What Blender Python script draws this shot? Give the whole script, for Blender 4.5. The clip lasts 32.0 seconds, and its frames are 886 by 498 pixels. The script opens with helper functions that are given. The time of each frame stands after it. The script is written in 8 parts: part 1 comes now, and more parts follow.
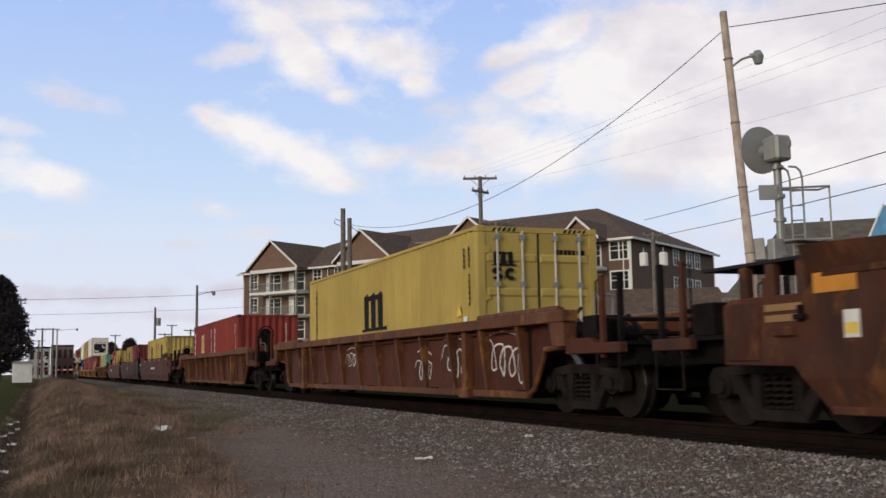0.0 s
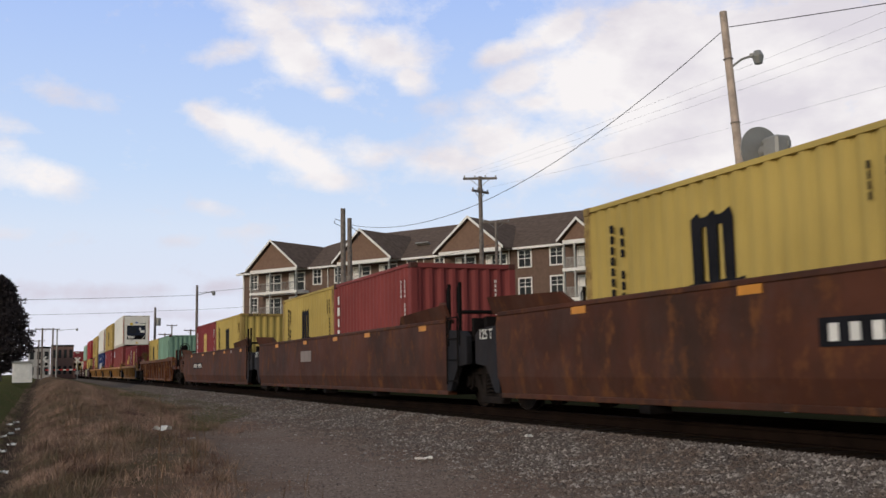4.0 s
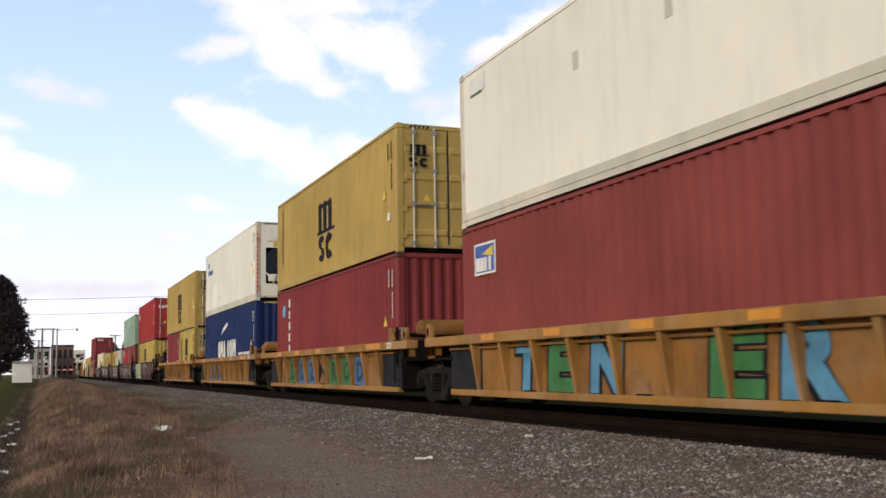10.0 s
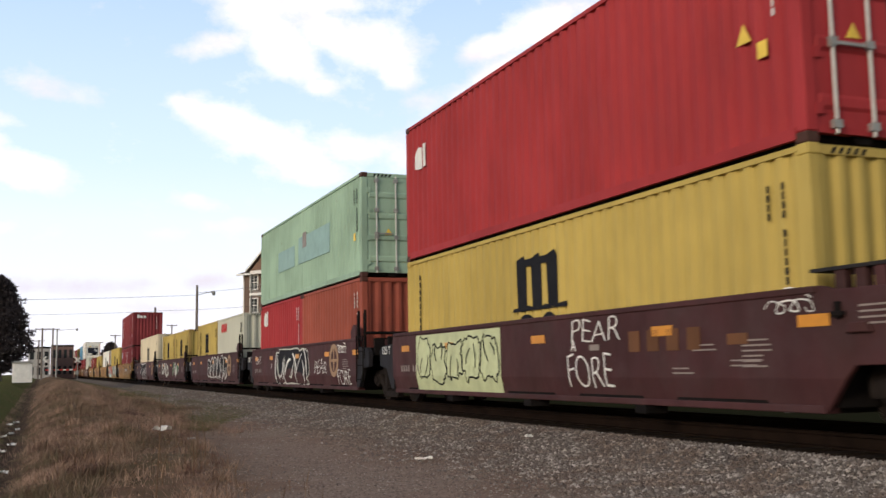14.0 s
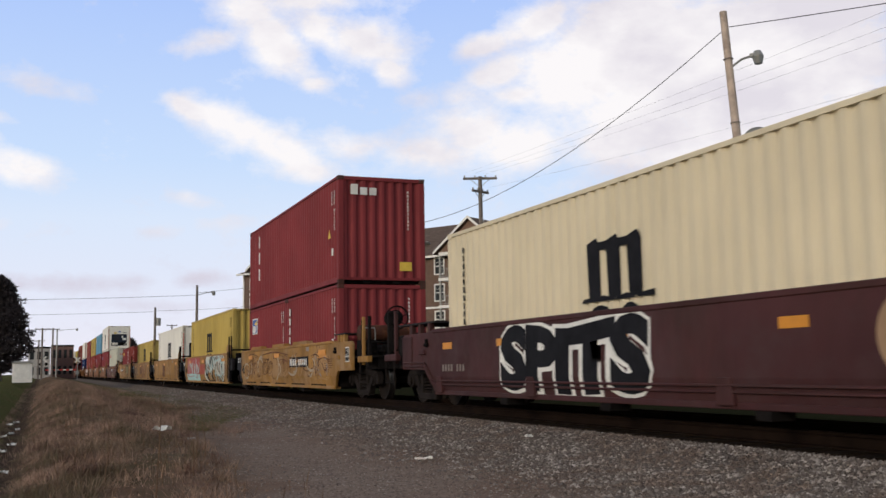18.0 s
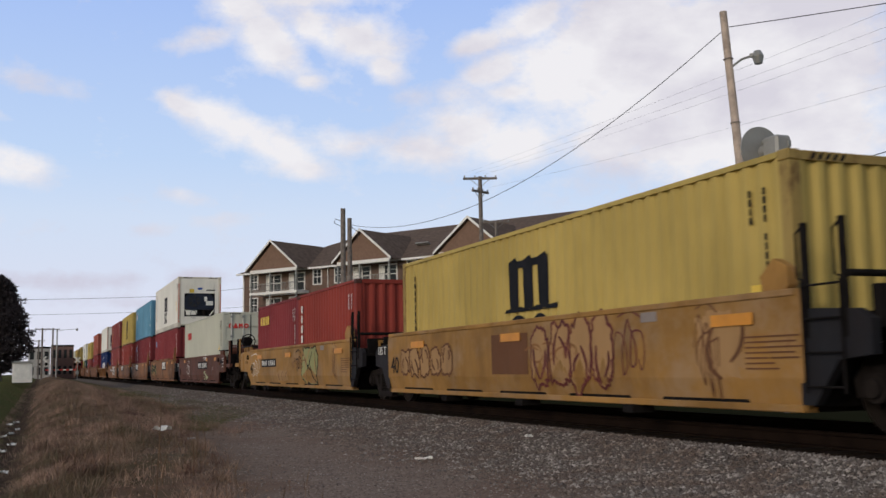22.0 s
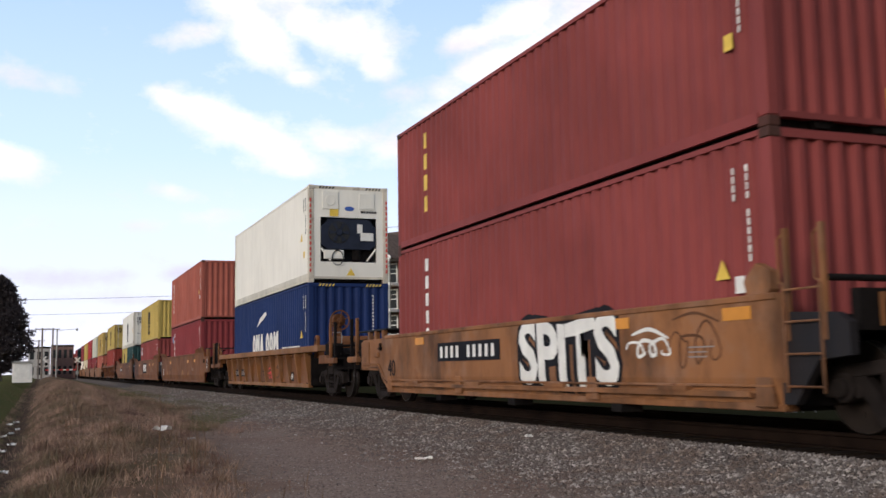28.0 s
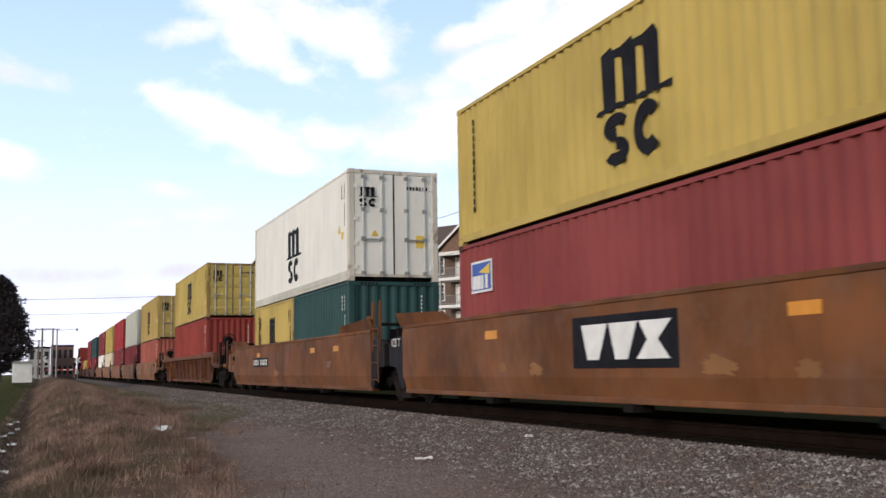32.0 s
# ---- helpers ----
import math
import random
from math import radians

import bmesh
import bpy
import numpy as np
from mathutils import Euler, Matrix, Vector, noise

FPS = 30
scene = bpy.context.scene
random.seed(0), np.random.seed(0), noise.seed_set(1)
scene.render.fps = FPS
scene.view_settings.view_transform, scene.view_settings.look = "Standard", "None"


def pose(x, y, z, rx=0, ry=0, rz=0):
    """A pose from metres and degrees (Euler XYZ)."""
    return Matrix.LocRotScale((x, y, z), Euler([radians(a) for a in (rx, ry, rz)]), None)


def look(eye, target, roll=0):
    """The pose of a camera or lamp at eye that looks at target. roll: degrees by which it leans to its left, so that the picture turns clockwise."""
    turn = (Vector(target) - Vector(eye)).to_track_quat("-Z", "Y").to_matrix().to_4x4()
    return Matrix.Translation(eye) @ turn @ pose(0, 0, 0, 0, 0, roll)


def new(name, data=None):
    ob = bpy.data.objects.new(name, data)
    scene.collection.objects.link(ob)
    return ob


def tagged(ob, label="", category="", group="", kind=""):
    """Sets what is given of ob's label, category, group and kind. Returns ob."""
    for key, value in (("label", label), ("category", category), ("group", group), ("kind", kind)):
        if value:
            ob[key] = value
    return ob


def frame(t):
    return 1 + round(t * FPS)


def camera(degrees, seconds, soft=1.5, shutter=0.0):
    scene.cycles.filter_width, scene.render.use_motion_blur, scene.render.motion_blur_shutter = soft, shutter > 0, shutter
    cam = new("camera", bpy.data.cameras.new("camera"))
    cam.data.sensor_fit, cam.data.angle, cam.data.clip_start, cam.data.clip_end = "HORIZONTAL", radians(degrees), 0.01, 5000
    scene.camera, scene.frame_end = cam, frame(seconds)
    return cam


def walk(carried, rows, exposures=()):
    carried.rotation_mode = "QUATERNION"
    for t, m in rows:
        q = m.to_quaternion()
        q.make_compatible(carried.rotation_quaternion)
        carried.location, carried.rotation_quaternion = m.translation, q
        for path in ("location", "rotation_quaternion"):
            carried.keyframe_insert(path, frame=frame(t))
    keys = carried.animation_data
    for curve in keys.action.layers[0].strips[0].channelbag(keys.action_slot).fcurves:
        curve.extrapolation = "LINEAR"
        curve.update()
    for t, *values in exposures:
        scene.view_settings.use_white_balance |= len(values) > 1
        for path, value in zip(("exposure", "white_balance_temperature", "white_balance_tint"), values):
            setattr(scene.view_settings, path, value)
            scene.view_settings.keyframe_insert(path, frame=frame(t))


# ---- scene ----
# World: x to the right of the track's line, y along the track away from the viewer, z up; z = 0 is the rail top.
cam = camera(47.18, 32.0, soft=1.5, shutter=0.12)
EYE = Vector((0, 0, 0.72))
YAW, PITCH, ROLL = radians(21.606), radians(6.677), -0.916
AIM = EYE + Vector((math.sin(YAW) * math.cos(PITCH), math.cos(YAW) * math.cos(PITCH), math.sin(PITCH)))
walk(cam, [(0.0, look(EYE, AIM, ROLL)), (32.0, look(EYE, AIM, ROLL))], exposures=[
    (0.0, 0.04, 6500, 10), (6.0, 0.04, 6500, 10), (8.0, 0.12, 6550, 10), (9.0, 0.24, 6650, 10), (10.0, 0.44, 6750, 10), (12.0, 0.50, 6750, 10), (13.0, 0.42, 6550, 10), (14.0, 0.48, 6700, 10),
    (15.0, 0.38, 6650, 10), (16.5, 0.22, 6550, 10), (18.0, 0.10, 6450, 10), (18.5, 0.25, 6600, 10), (19.0, 0.42, 6750, 10), (19.5, 0.2, 6500, 10), (20.0, 0.02, 6300, 10), (22.0, -0.04, 6300, 10), (24.0, 0.08, 6400, 10), (25.0, 0.36, 6550, 10),
    (26.5, 0.40, 6450, 11), (28.0, 0.42, 6200, 12), (29.0, 0.22, 6000, 10), (30.0, 0.42, 6050, 11), (31.0, 0.57, 6200, 14), (32.0, 0.50, 6150, 12)])

TRACK = 8.413          # x of the track's middle
LOT = -0.5             # height of the gravel lot


def advance(t):
    """Metres that the train has run at t seconds."""
    return 15.98 * t + 0.0035 * t * t


# ---- light ----
SUN_EL, SUN_AZ = radians(17), radians(-118)   # azimuth from +y towards +x
world = bpy.data.worlds.new("sky")
scene.world = world
world.use_nodes = True
wn, wl = world.node_tree.nodes, world.node_tree.links
wn.clear()
sky = wn.new("ShaderNodeTexSky")
sky.sky_type, sky.sun_disc = "NISHITA", False
sky.sun_elevation, sky.sun_rotation = SUN_EL, SUN_AZ
sky.air_density, sky.dust_density, sky.ozone_density = 1.0, 0.6, 1.5
bgn, won = wn.new("ShaderNodeBackground"), wn.new("ShaderNodeOutputWorld")
bgn.inputs["Strength"].default_value = 0.15
veil = wn.new("ShaderNodeMix")
veil.data_type = "RGBA"
veil.inputs["Factor"].default_value, veil.inputs[7].default_value = 0.55, (3.2, 3.05, 2.95, 1)
wl.new(sky.outputs[0], veil.inputs[6])
wl.new(veil.outputs[2], bgn.inputs[0])
wl.new(bgn.outputs[0], won.inputs[0])
sun = new("sun", bpy.data.lights.new("sun", "SUN"))
sun.data.energy, sun.data.angle, sun.data.color = 1.2, radians(14), (1.0, 0.88, 0.74)
sun.matrix_world = look((0, 0, 0), (-math.sin(SUN_AZ) * math.cos(SUN_EL), -math.cos(SUN_AZ) * math.cos(SUN_EL), -math.sin(SUN_EL)))


# ---- materials ----
def mat_new(name):
    m = bpy.data.materials.new(name)
    m.use_nodes = True
    nt = m.node_tree
    return m, nt, nt.nodes["Principled BSDF"], nt.nodes["Material Output"]


def noise_node(nt, scale, stretch=(1, 1, 1), detail=4.0, rough=0.55, coord="Object", shift=True):
    tc, mp = nt.nodes.new("ShaderNodeTexCoord"), nt.nodes.new("ShaderNodeMapping")
    mp.inputs["Scale"].default_value = stretch
    nt.links.new(tc.outputs[coord], mp.inputs["Vector"])
    if shift:
        oi, mul = nt.nodes.new("ShaderNodeObjectInfo"), nt.nodes.new("ShaderNodeMath")
        mul.operation = "MULTIPLY"
        mul.inputs[1].default_value = 37.0
        nt.links.new(oi.outputs["Random"], mul.inputs[0])
        nt.links.new(mul.outputs[0], mp.inputs["Location"])
    n = nt.nodes.new("ShaderNodeTexNoise")
    n.inputs["Scale"].default_value, n.inputs["Detail"].default_value, n.inputs["Roughness"].default_value = scale, detail, rough
    nt.links.new(mp.outputs[0], n.inputs["Vector"])
    return n


def ramp(nt, src, lo, hi, a=0.0, b=1.0):
    r = nt.nodes.new("ShaderNodeMapRange")
    r.inputs["From Min"].default_value, r.inputs["From Max"].default_value = lo, hi
    r.inputs["To Min"].default_value, r.inputs["To Max"].default_value = a, b
    nt.links.new(src, r.inputs["Value"])
    return r.outputs[0]


def mixc(nt, fac, a, b):
    m = nt.nodes.new("ShaderNodeMix")
    m.data_type = "RGBA"
    for sock, val in ((m.inputs["Factor"], fac), (m.inputs[6], a), (m.inputs[7], b)):
        if hasattr(val, "is_linked"):
            nt.links.new(val, sock)
        elif isinstance(val, (int, float)):
            sock.default_value = val
        else:
            sock.default_value = (*val[:3], 1)
    return m.outputs[2]


def bump(nt, bsdf, src, strength, dist=0.02):
    b = nt.nodes.new("ShaderNodeBump")
    b.inputs["Strength"].default_value, b.inputs["Distance"].default_value = strength, dist
    nt.links.new(src, b.inputs["Height"])
    nt.links.new(b.outputs[0], bsdf.inputs["Normal"])


def paint(name, col, rust=0.25, fade=0.25, rough=0.6, rustcol=(0.13, 0.055, 0.03), streak=(1.2, 1.2, 0.22), dirt=0.4, grime=0.0):
    """Old paint on steel: faded patches, dirt streaks that run down, rust spots."""
    m, nt, b, out = mat_new(name)
    big, fine = noise_node(nt, 0.45, detail=3), noise_node(nt, 2.2, streak, 8, 0.65)
    spots = noise_node(nt, 2.6, (1, 1, 0.6), 10, 0.72)
    light, dark = tuple(min(1, c * (1 + 0.45 * fade)) for c in col), tuple(c * (1 - 0.5 * fade) for c in col)
    c = mixc(nt, ramp(nt, big.outputs[0], 0.35, 0.65), dark, light)
    d = mixc(nt, ramp(nt, fine.outputs[0], 0.5, 0.8, 0, dirt), c, tuple(0.45 * x for x in col))
    if grime:
        blot = noise_node(nt, 1.3, (1, 0.8, 1), 7, 0.68)
        grey = sum(col) / 3
        d = mixc(nt, ramp(nt, blot.outputs[0], 0.47, 0.66, 0, 0.6), d, tuple(0.75 * x + 0.55 * grey for x in col))
        stain = noise_node(nt, 0.9, (1, 1, 0.55), 7, 0.62)
        d = mixc(nt, ramp(nt, stain.outputs[0], 0.46, 0.66, 0, grime), d, (0.030, 0.017, 0.011))
    lo = 0.74 - 0.30 * rust
    e = mixc(nt, ramp(nt, spots.outputs[0], lo, lo + 0.13), d, rustcol)
    nt.links.new(e, b.inputs["Base Color"])
    nt.links.new(ramp(nt, spots.outputs[0], 0.3, 0.8, rough, rough + 0.25), b.inputs["Roughness"])
    b.inputs["Specular IOR Level"].default_value = 0.16
    bump(nt, b, fine.outputs[0], 0.08)
    return m


def plain(name, col, rough=0.6, metal=0.0, vary=0.15, scale=3.0, bumpy=0.1, spec=0.4):
    m, nt, b, out = mat_new(name)
    n = noise_node(nt, scale, detail=6)
    nt.links.new(mixc(nt, ramp(nt, n.outputs[0], 0.3, 0.7), tuple(c * (1 - vary) for c in col), tuple(min(1, c * (1 + vary)) for c in col)), b.inputs["Base Color"])
    b.inputs["Roughness"].default_value, b.inputs["Metallic"].default_value = rough, metal
    b.inputs["Specular IOR Level"].default_value = spec
    if bumpy:
        bump(nt, b, n.outputs[0], bumpy)
    return m


M = {
    "yellow": paint("yellow_paint", (0.46, 0.340, 0.095), 0.12, 0.22, dirt=0.32),
    "yellow_old": paint("mustard_paint", (0.45, 0.335, 0.10), 0.16, 0.25, dirt=0.35),
    "ochre": paint("ochre_paint", (0.42, 0.295, 0.095), 0.12, 0.22, dirt=0.3),
    "maroon": paint("maroon_paint", (0.205, 0.035, 0.039), 0.12, 0.25, dirt=0.3),
    "red": paint("red_paint", (0.245, 0.042, 0.031), 0.14, 0.25, dirt=0.3),
    "crimson": paint("crimson_paint", (0.335, 0.034, 0.038), 0.12, 0.25),
    "brick": paint("brick_red_paint", (0.222, 0.050, 0.047), 0.14, 0.28, dirt=0.35),
    "orange": paint("orange_red_paint", (0.34, 0.098, 0.070), 0.2, 0.3),
    "green": paint("sea_green_paint", (0.195, 0.325, 0.245), 0.36, 0.35, dirt=0.5),
    "palegreen": paint("pale_green_paint", (0.30, 0.43, 0.325), 0.34, 0.3, dirt=0.5),
    "vermilion": paint("rusty_vermilion_paint", (0.305, 0.078, 0.052), 0.40, 0.35, dirt=0.5),
    "teal": paint("teal_paint", (0.030, 0.072, 0.070), 0.15, 0.3),
    "blue": paint("navy_paint", (0.012, 0.028, 0.105), 0.06, 0.2),
    "sky": paint("light_blue_paint", (0.13, 0.30, 0.43), 0.22, 0.25),
    "white": paint("white_paint", (0.80, 0.775, 0.70), 0.14, 0.10, dirt=0.25),
    "yellow_worn": paint("rusty_yellow_frame_paint", (0.34, 0.24, 0.08), 0.75, 0.4, rustcol=(0.10, 0.045, 0.025), dirt=0.5),
    "white_worn": paint("worn_white_frame_paint", (0.60, 0.55, 0.46), 0.62, 0.25, dirt=0.5),
    "cream": paint("cream_paint", (0.66, 0.58, 0.42), 0.08, 0.12, dirt=0.25),
    "grey": paint("pale_grey_paint", (0.50, 0.50, 0.42), 0.05, 0.1, dirt=0.2),
    "car_brown": paint("rusty_brown_car_paint", (0.075, 0.026, 0.014), 0.72, 0.7, rustcol=(0.140, 0.055, 0.020), streak=(1.0, 0.5, 1.0), grime=0.8),
    # lighter _edge copies: light on the ribs, shade on the sheet put into paint
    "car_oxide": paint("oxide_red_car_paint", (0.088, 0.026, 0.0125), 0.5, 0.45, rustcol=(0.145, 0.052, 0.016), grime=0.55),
    "car_oxide_edge": paint("lit_rusted_oxide_rib_paint", (0.125, 0.046, 0.021), 0.72, 0.5, rustcol=(0.235, 0.110, 0.036), grime=0.5),
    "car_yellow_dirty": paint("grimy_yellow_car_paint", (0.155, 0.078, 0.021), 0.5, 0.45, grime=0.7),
    "car_yellow_dirty_edge": paint("lit_grimy_yellow_rib_paint", (0.25, 0.125, 0.034), 0.42, 0.4, grime=0.55),
    "car_yellow_edge": paint("lit_scuffed_yellow_rib_paint", (0.34, 0.172, 0.046), 0.38, 0.4, grime=0.4),
    "car_rust_edge": paint("lit_scuffed_rust_rib_paint", (0.245, 0.110, 0.040), 0.4, 0.4, grime=0.45),
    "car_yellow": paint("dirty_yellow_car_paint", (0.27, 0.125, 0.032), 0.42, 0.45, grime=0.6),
    "car_yellow_clean": paint("yellow_car_paint", (0.325, 0.172, 0.047), 0.40, 0.5, rustcol=(0.21, 0.090, 0.034), grime=0.36),
    "car_orange": paint("faded_orange_car_paint", (0.245, 0.107, 0.043), 0.45, 0.45, rustcol=(0.14, 0.055, 0.028), grime=0.75),
    "car_purple": paint("dark_maroon_car_paint", (0.062, 0.0225, 0.0235), 0.36, 0.5, rustcol=(0.095, 0.045, 0.034), dirt=0.55, grime=0.45),
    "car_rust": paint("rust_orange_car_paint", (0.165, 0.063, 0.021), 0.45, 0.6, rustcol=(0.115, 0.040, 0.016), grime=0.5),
    "car_redbrown": paint("dull_red_brown_car_paint", (0.118, 0.045, 0.029), 0.45, 0.5, rustcol=(0.080, 0.032, 0.022), dirt=0.5, grime=0.5),
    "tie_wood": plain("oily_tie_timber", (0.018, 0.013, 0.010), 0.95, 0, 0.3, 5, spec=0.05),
    "bar": plain("pale_galvanised_bar", (0.58, 0.58, 0.55), 0.5, 0.1, 0.1),
    "dark": plain("grimy_black_steel", (0.0105, 0.0088, 0.0085), 0.9, 0.0, 0.5, spec=0.06),
    "black_panel": paint("black_end_panel_paint", (0.0135, 0.0135, 0.0165), 0.28, 0.4, rustcol=(0.038, 0.022, 0.016), dirt=0.5, grime=0.4),
    "truck": plain("dusty_cast_steel", (0.0185, 0.0148, 0.0138), 0.9, 0.0, 0.45, spec=0.08),
    "wheel": plain("brown_wheel_steel", (0.019, 0.0145, 0.0125), 0.8, 0.0, 0.35, spec=0.08),
    "tread": plain("bright_worn_steel", (0.20, 0.19, 0.175), 0.38, 1.0, 0.2),
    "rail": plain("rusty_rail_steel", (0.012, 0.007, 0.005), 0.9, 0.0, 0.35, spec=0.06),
    "galv": plain("galvanised_steel", (0.30, 0.30, 0.285), 0.5, 0.4, 0.12),
    "gasket": plain("black_rubber", (0.015, 0.015, 0.016), 0.7),
    "ink": plain("black_marking_paint", (0.012, 0.012, 0.015), 0.75, 0, 0.35, spec=0.1),
    "chalk": plain("white_marking_paint", (0.72, 0.71, 0.67), 0.6, 0, 0.12),
    "gold": plain("yellow_marking_paint", (0.72, 0.50, 0.07), 0.6, 0, 0.15),
    "redmark": plain("red_marking_paint", (0.55, 0.035, 0.03), 0.6, 0, 0.12),
    "bluemark": plain("blue_marking_paint", (0.04, 0.10, 0.36), 0.6, 0, 0.12),
    "amber": plain("amber_reflector_tape", (0.58, 0.235, 0.018), 0.45, 0, 0.15),
    "wood": plain("weathered_pole_wood", (0.47, 0.375, 0.31), 0.9, 0, 0.28, 4),
    "wood_dark": plain("grey_pole_wood", (0.185, 0.158, 0.140), 0.9, 0, 0.3, 5, spec=0.1),
    "trim": plain("white_trim", (0.78, 0.76, 0.72), 0.6, 0, 0.04),
    "siding": plain("brown_siding", (0.140, 0.087, 0.063), 0.8, 0, 0.12),
    "siding_gable": plain("tan_shingle_siding", (0.195, 0.118, 0.082), 0.85, 0, 0.12),
    "roof": plain("brown_asphalt_shingle", (0.125, 0.090, 0.070), 0.95, 0, 0.25, 2, spec=0.1),
    "roof_grey": plain("grey_asphalt_shingle", (0.125, 0.112, 0.092), 0.95, 0, 0.25, 2, spec=0.1),
    "glass": plain("window_glass", (0.022, 0.024, 0.027), 0.12, 0, 0.1, 1, 0, 0.2),
    "wire": plain("black_wire", (0.03, 0.03, 0.035), 0.6),
    "sheetblue": plain("blue_metal_roofing", (0.12, 0.33, 0.52), 0.4, 0.1, 0.08),
    "render_wall": plain("pale_rendered_wall", (0.42, 0.40, 0.38), 0.85, 0, 0.1),
    "brickwall": plain("dull_brick_wall", (0.17, 0.10, 0.085), 0.85, 0, 0.2),
}


# ---- mesh helpers ----
def box(bm, x0, x1, y0, y1, z0, z1):
    v = [bm.verts.new((x, y, z)) for x in (x0, x1) for y in (y0, y1) for z in (z0, z1)]
    for f in ((0, 1, 3, 2), (4, 6, 7, 5), (0, 4, 5, 1), (2, 3, 7, 6), (0, 2, 6, 4), (1, 5, 7, 3)):
        bm.faces.new([v[i] for i in f])
    return bm


def tube(bm, p0, p1, r0, r1=None, n=10):
    r1 = r0 if r1 is None else r1
    p0, p1 = Vector(p0), Vector(p1)
    q = (p1 - p0).to_track_quat("Z", "Y")
    rings = []
    for p, r in ((p0, r0), (p1, r1)):
        rings.append([bm.verts.new(p + q @ Vector((r * math.cos(a), r * math.sin(a), 0))) for a in (2 * math.pi * i / n for i in range(n))])
    for i in range(n):
        bm.faces.new((rings[0][i], rings[0][(i + 1) % n], rings[1][(i + 1) % n], rings[1][i]))
    bm.faces.new(rings[0][::-1])
    bm.faces.new(rings[1])
    return bm


def bent(bm, pts, r, n=6):
    """One unbroken pipe through pts."""
    pts = [Vector(p) for p in pts]
    rings = []
    for i, p in enumerate(pts):
        d = (pts[min(i + 1, len(pts) - 1)] - pts[max(i - 1, 0)]).normalized()
        q = d.to_track_quat("Z", "Y" if abs(d.y) < 0.9 else "X")
        rings.append([bm.verts.new(p + q @ Vector((r * math.cos(a), r * math.sin(a), 0))) for a in (2 * math.pi * j / n for j in range(n))])
    for u, v in zip(rings, rings[1:]):
        k = min(range(n), key=lambda m: (u[0].co - v[m].co).length)
        for j in range(n):
            bm.faces.new((u[j], u[(j + 1) % n], v[(j + 1 + k) % n], v[(j + k) % n]))
    bm.faces.new(rings[0][::-1]), bm.faces.new(rings[-1])
    return bm


def prism(bm, pts, x0, x1):
    """A plate: the outline pts of (y, z), from x0 to x1."""
    a = [bm.verts.new((x0, y, z)) for y, z in pts]
    b = [bm.verts.new((x1, y, z)) for y, z in pts]
    bm.faces.new(a), bm.faces.new(b[::-1])
    for i in range(len(pts)):
        j = (i + 1) % len(pts)
        bm.faces.new((a[i], b[i], b[j], a[j]))
    return bm


def finish(bm, name, bevel=0.0, smooth=False):
    bmesh.ops.recalc_face_normals(bm, faces=bm.faces)
    if bevel:
        bmesh.ops.bevel(bm, geom=bm.edges[:], offset=bevel, segments=1, affect="EDGES")
    me = bpy.data.meshes.new(name)
    bm.to_mesh(me)
    bm.free()
    if smooth:
        me.polygons.foreach_set("use_smooth", [True] * len(me.polygons))
    return me


CACHE = {}


def shape(key, make, bevel=0.0, smooth=False):
    """A mesh that alike parts share."""
    if key not in CACHE:
        bm = bmesh.new()
        make(bm)
        CACHE[key] = finish(bm, key if isinstance(key, str) else str(key[0]), bevel, smooth)
    return CACHE[key]


def put(name, me, mat, parent=None, m=None, label=""):
    """One mesh object, its material on the object so that meshes can be shared."""
    if not me.materials:
        me.materials.append(None)
    ob = new(name, me)
    ob.material_slots[0].link = "OBJECT"
    ob.material_slots[0].material = M[mat] if isinstance(mat, str) else mat
    if parent:
        ob.parent = parent
    if m is not None:
        ob.matrix_basis = m
    if label:
        ob["label"] = label
    return ob


def part(name, make, mat, parent, label="", key=None, m=None, bevel=0.0, smooth=False):
    if key is None:
        bm = bmesh.new()
        make(bm)
        me = finish(bm, name, bevel, smooth)
    else:
        me = shape(key, make, bevel, smooth)
    ob = put(name, me, mat, parent, m, label)
    return tagged(ob, kind="stuff") if name in TINY else ob


TINY = {"marking", "number_bars", "stencil", "side_lettering", "hazard_stripe", "bar_bracket", "reflector_strip", "mural_lines", "scrawl", "scrawl_outline", "bubble_outline", "bubble_ground", "scribble"}     # rows too small to pick apart


def thing(name, m, label, category, group="", kind=""):
    e = new(name)
    e.empty_display_size = 0.3
    e.matrix_basis = m
    return tagged(e, label, category, group, kind)


MOVERS = []      # (thing, x, y at the start, z)


def rolling(name, x, y, z, label, category, group=""):
    e = thing(name, pose(x, y, z), label, category, group)
    MOVERS.append((e, x, y, z))
    return e


# ---- shipping containers ----
HW = 1.219


def corrugated(bm, n0, n1, h0, h1, at, depth, pitch=0.278, axis="y", sign=1):
    """A trapezoid-ribbed steel sheet: ribs run upright, along y (a side) or x (an end)."""
    prof, s = [], n0
    count = max(1, round((n1 - n0) / pitch))
    p = (n1 - n0) / count
    for i in range(count):
        prof += [(s, 0), (s + 0.26 * p, 0), (s + 0.5 * p, depth), (s + 0.76 * p, depth)]
        s += p
    prof.append((n1, 0))
    cols = []
    for a, d in prof:
        q = at + sign * d
        cols.append([bm.verts.new((q, a, h) if axis == "y" else (a, q, h)) for h in (h0, h1)])
    for c, e in zip(cols, cols[1:]):
        bm.faces.new((c[0], e[0], e[1], c[1]))
    return bm


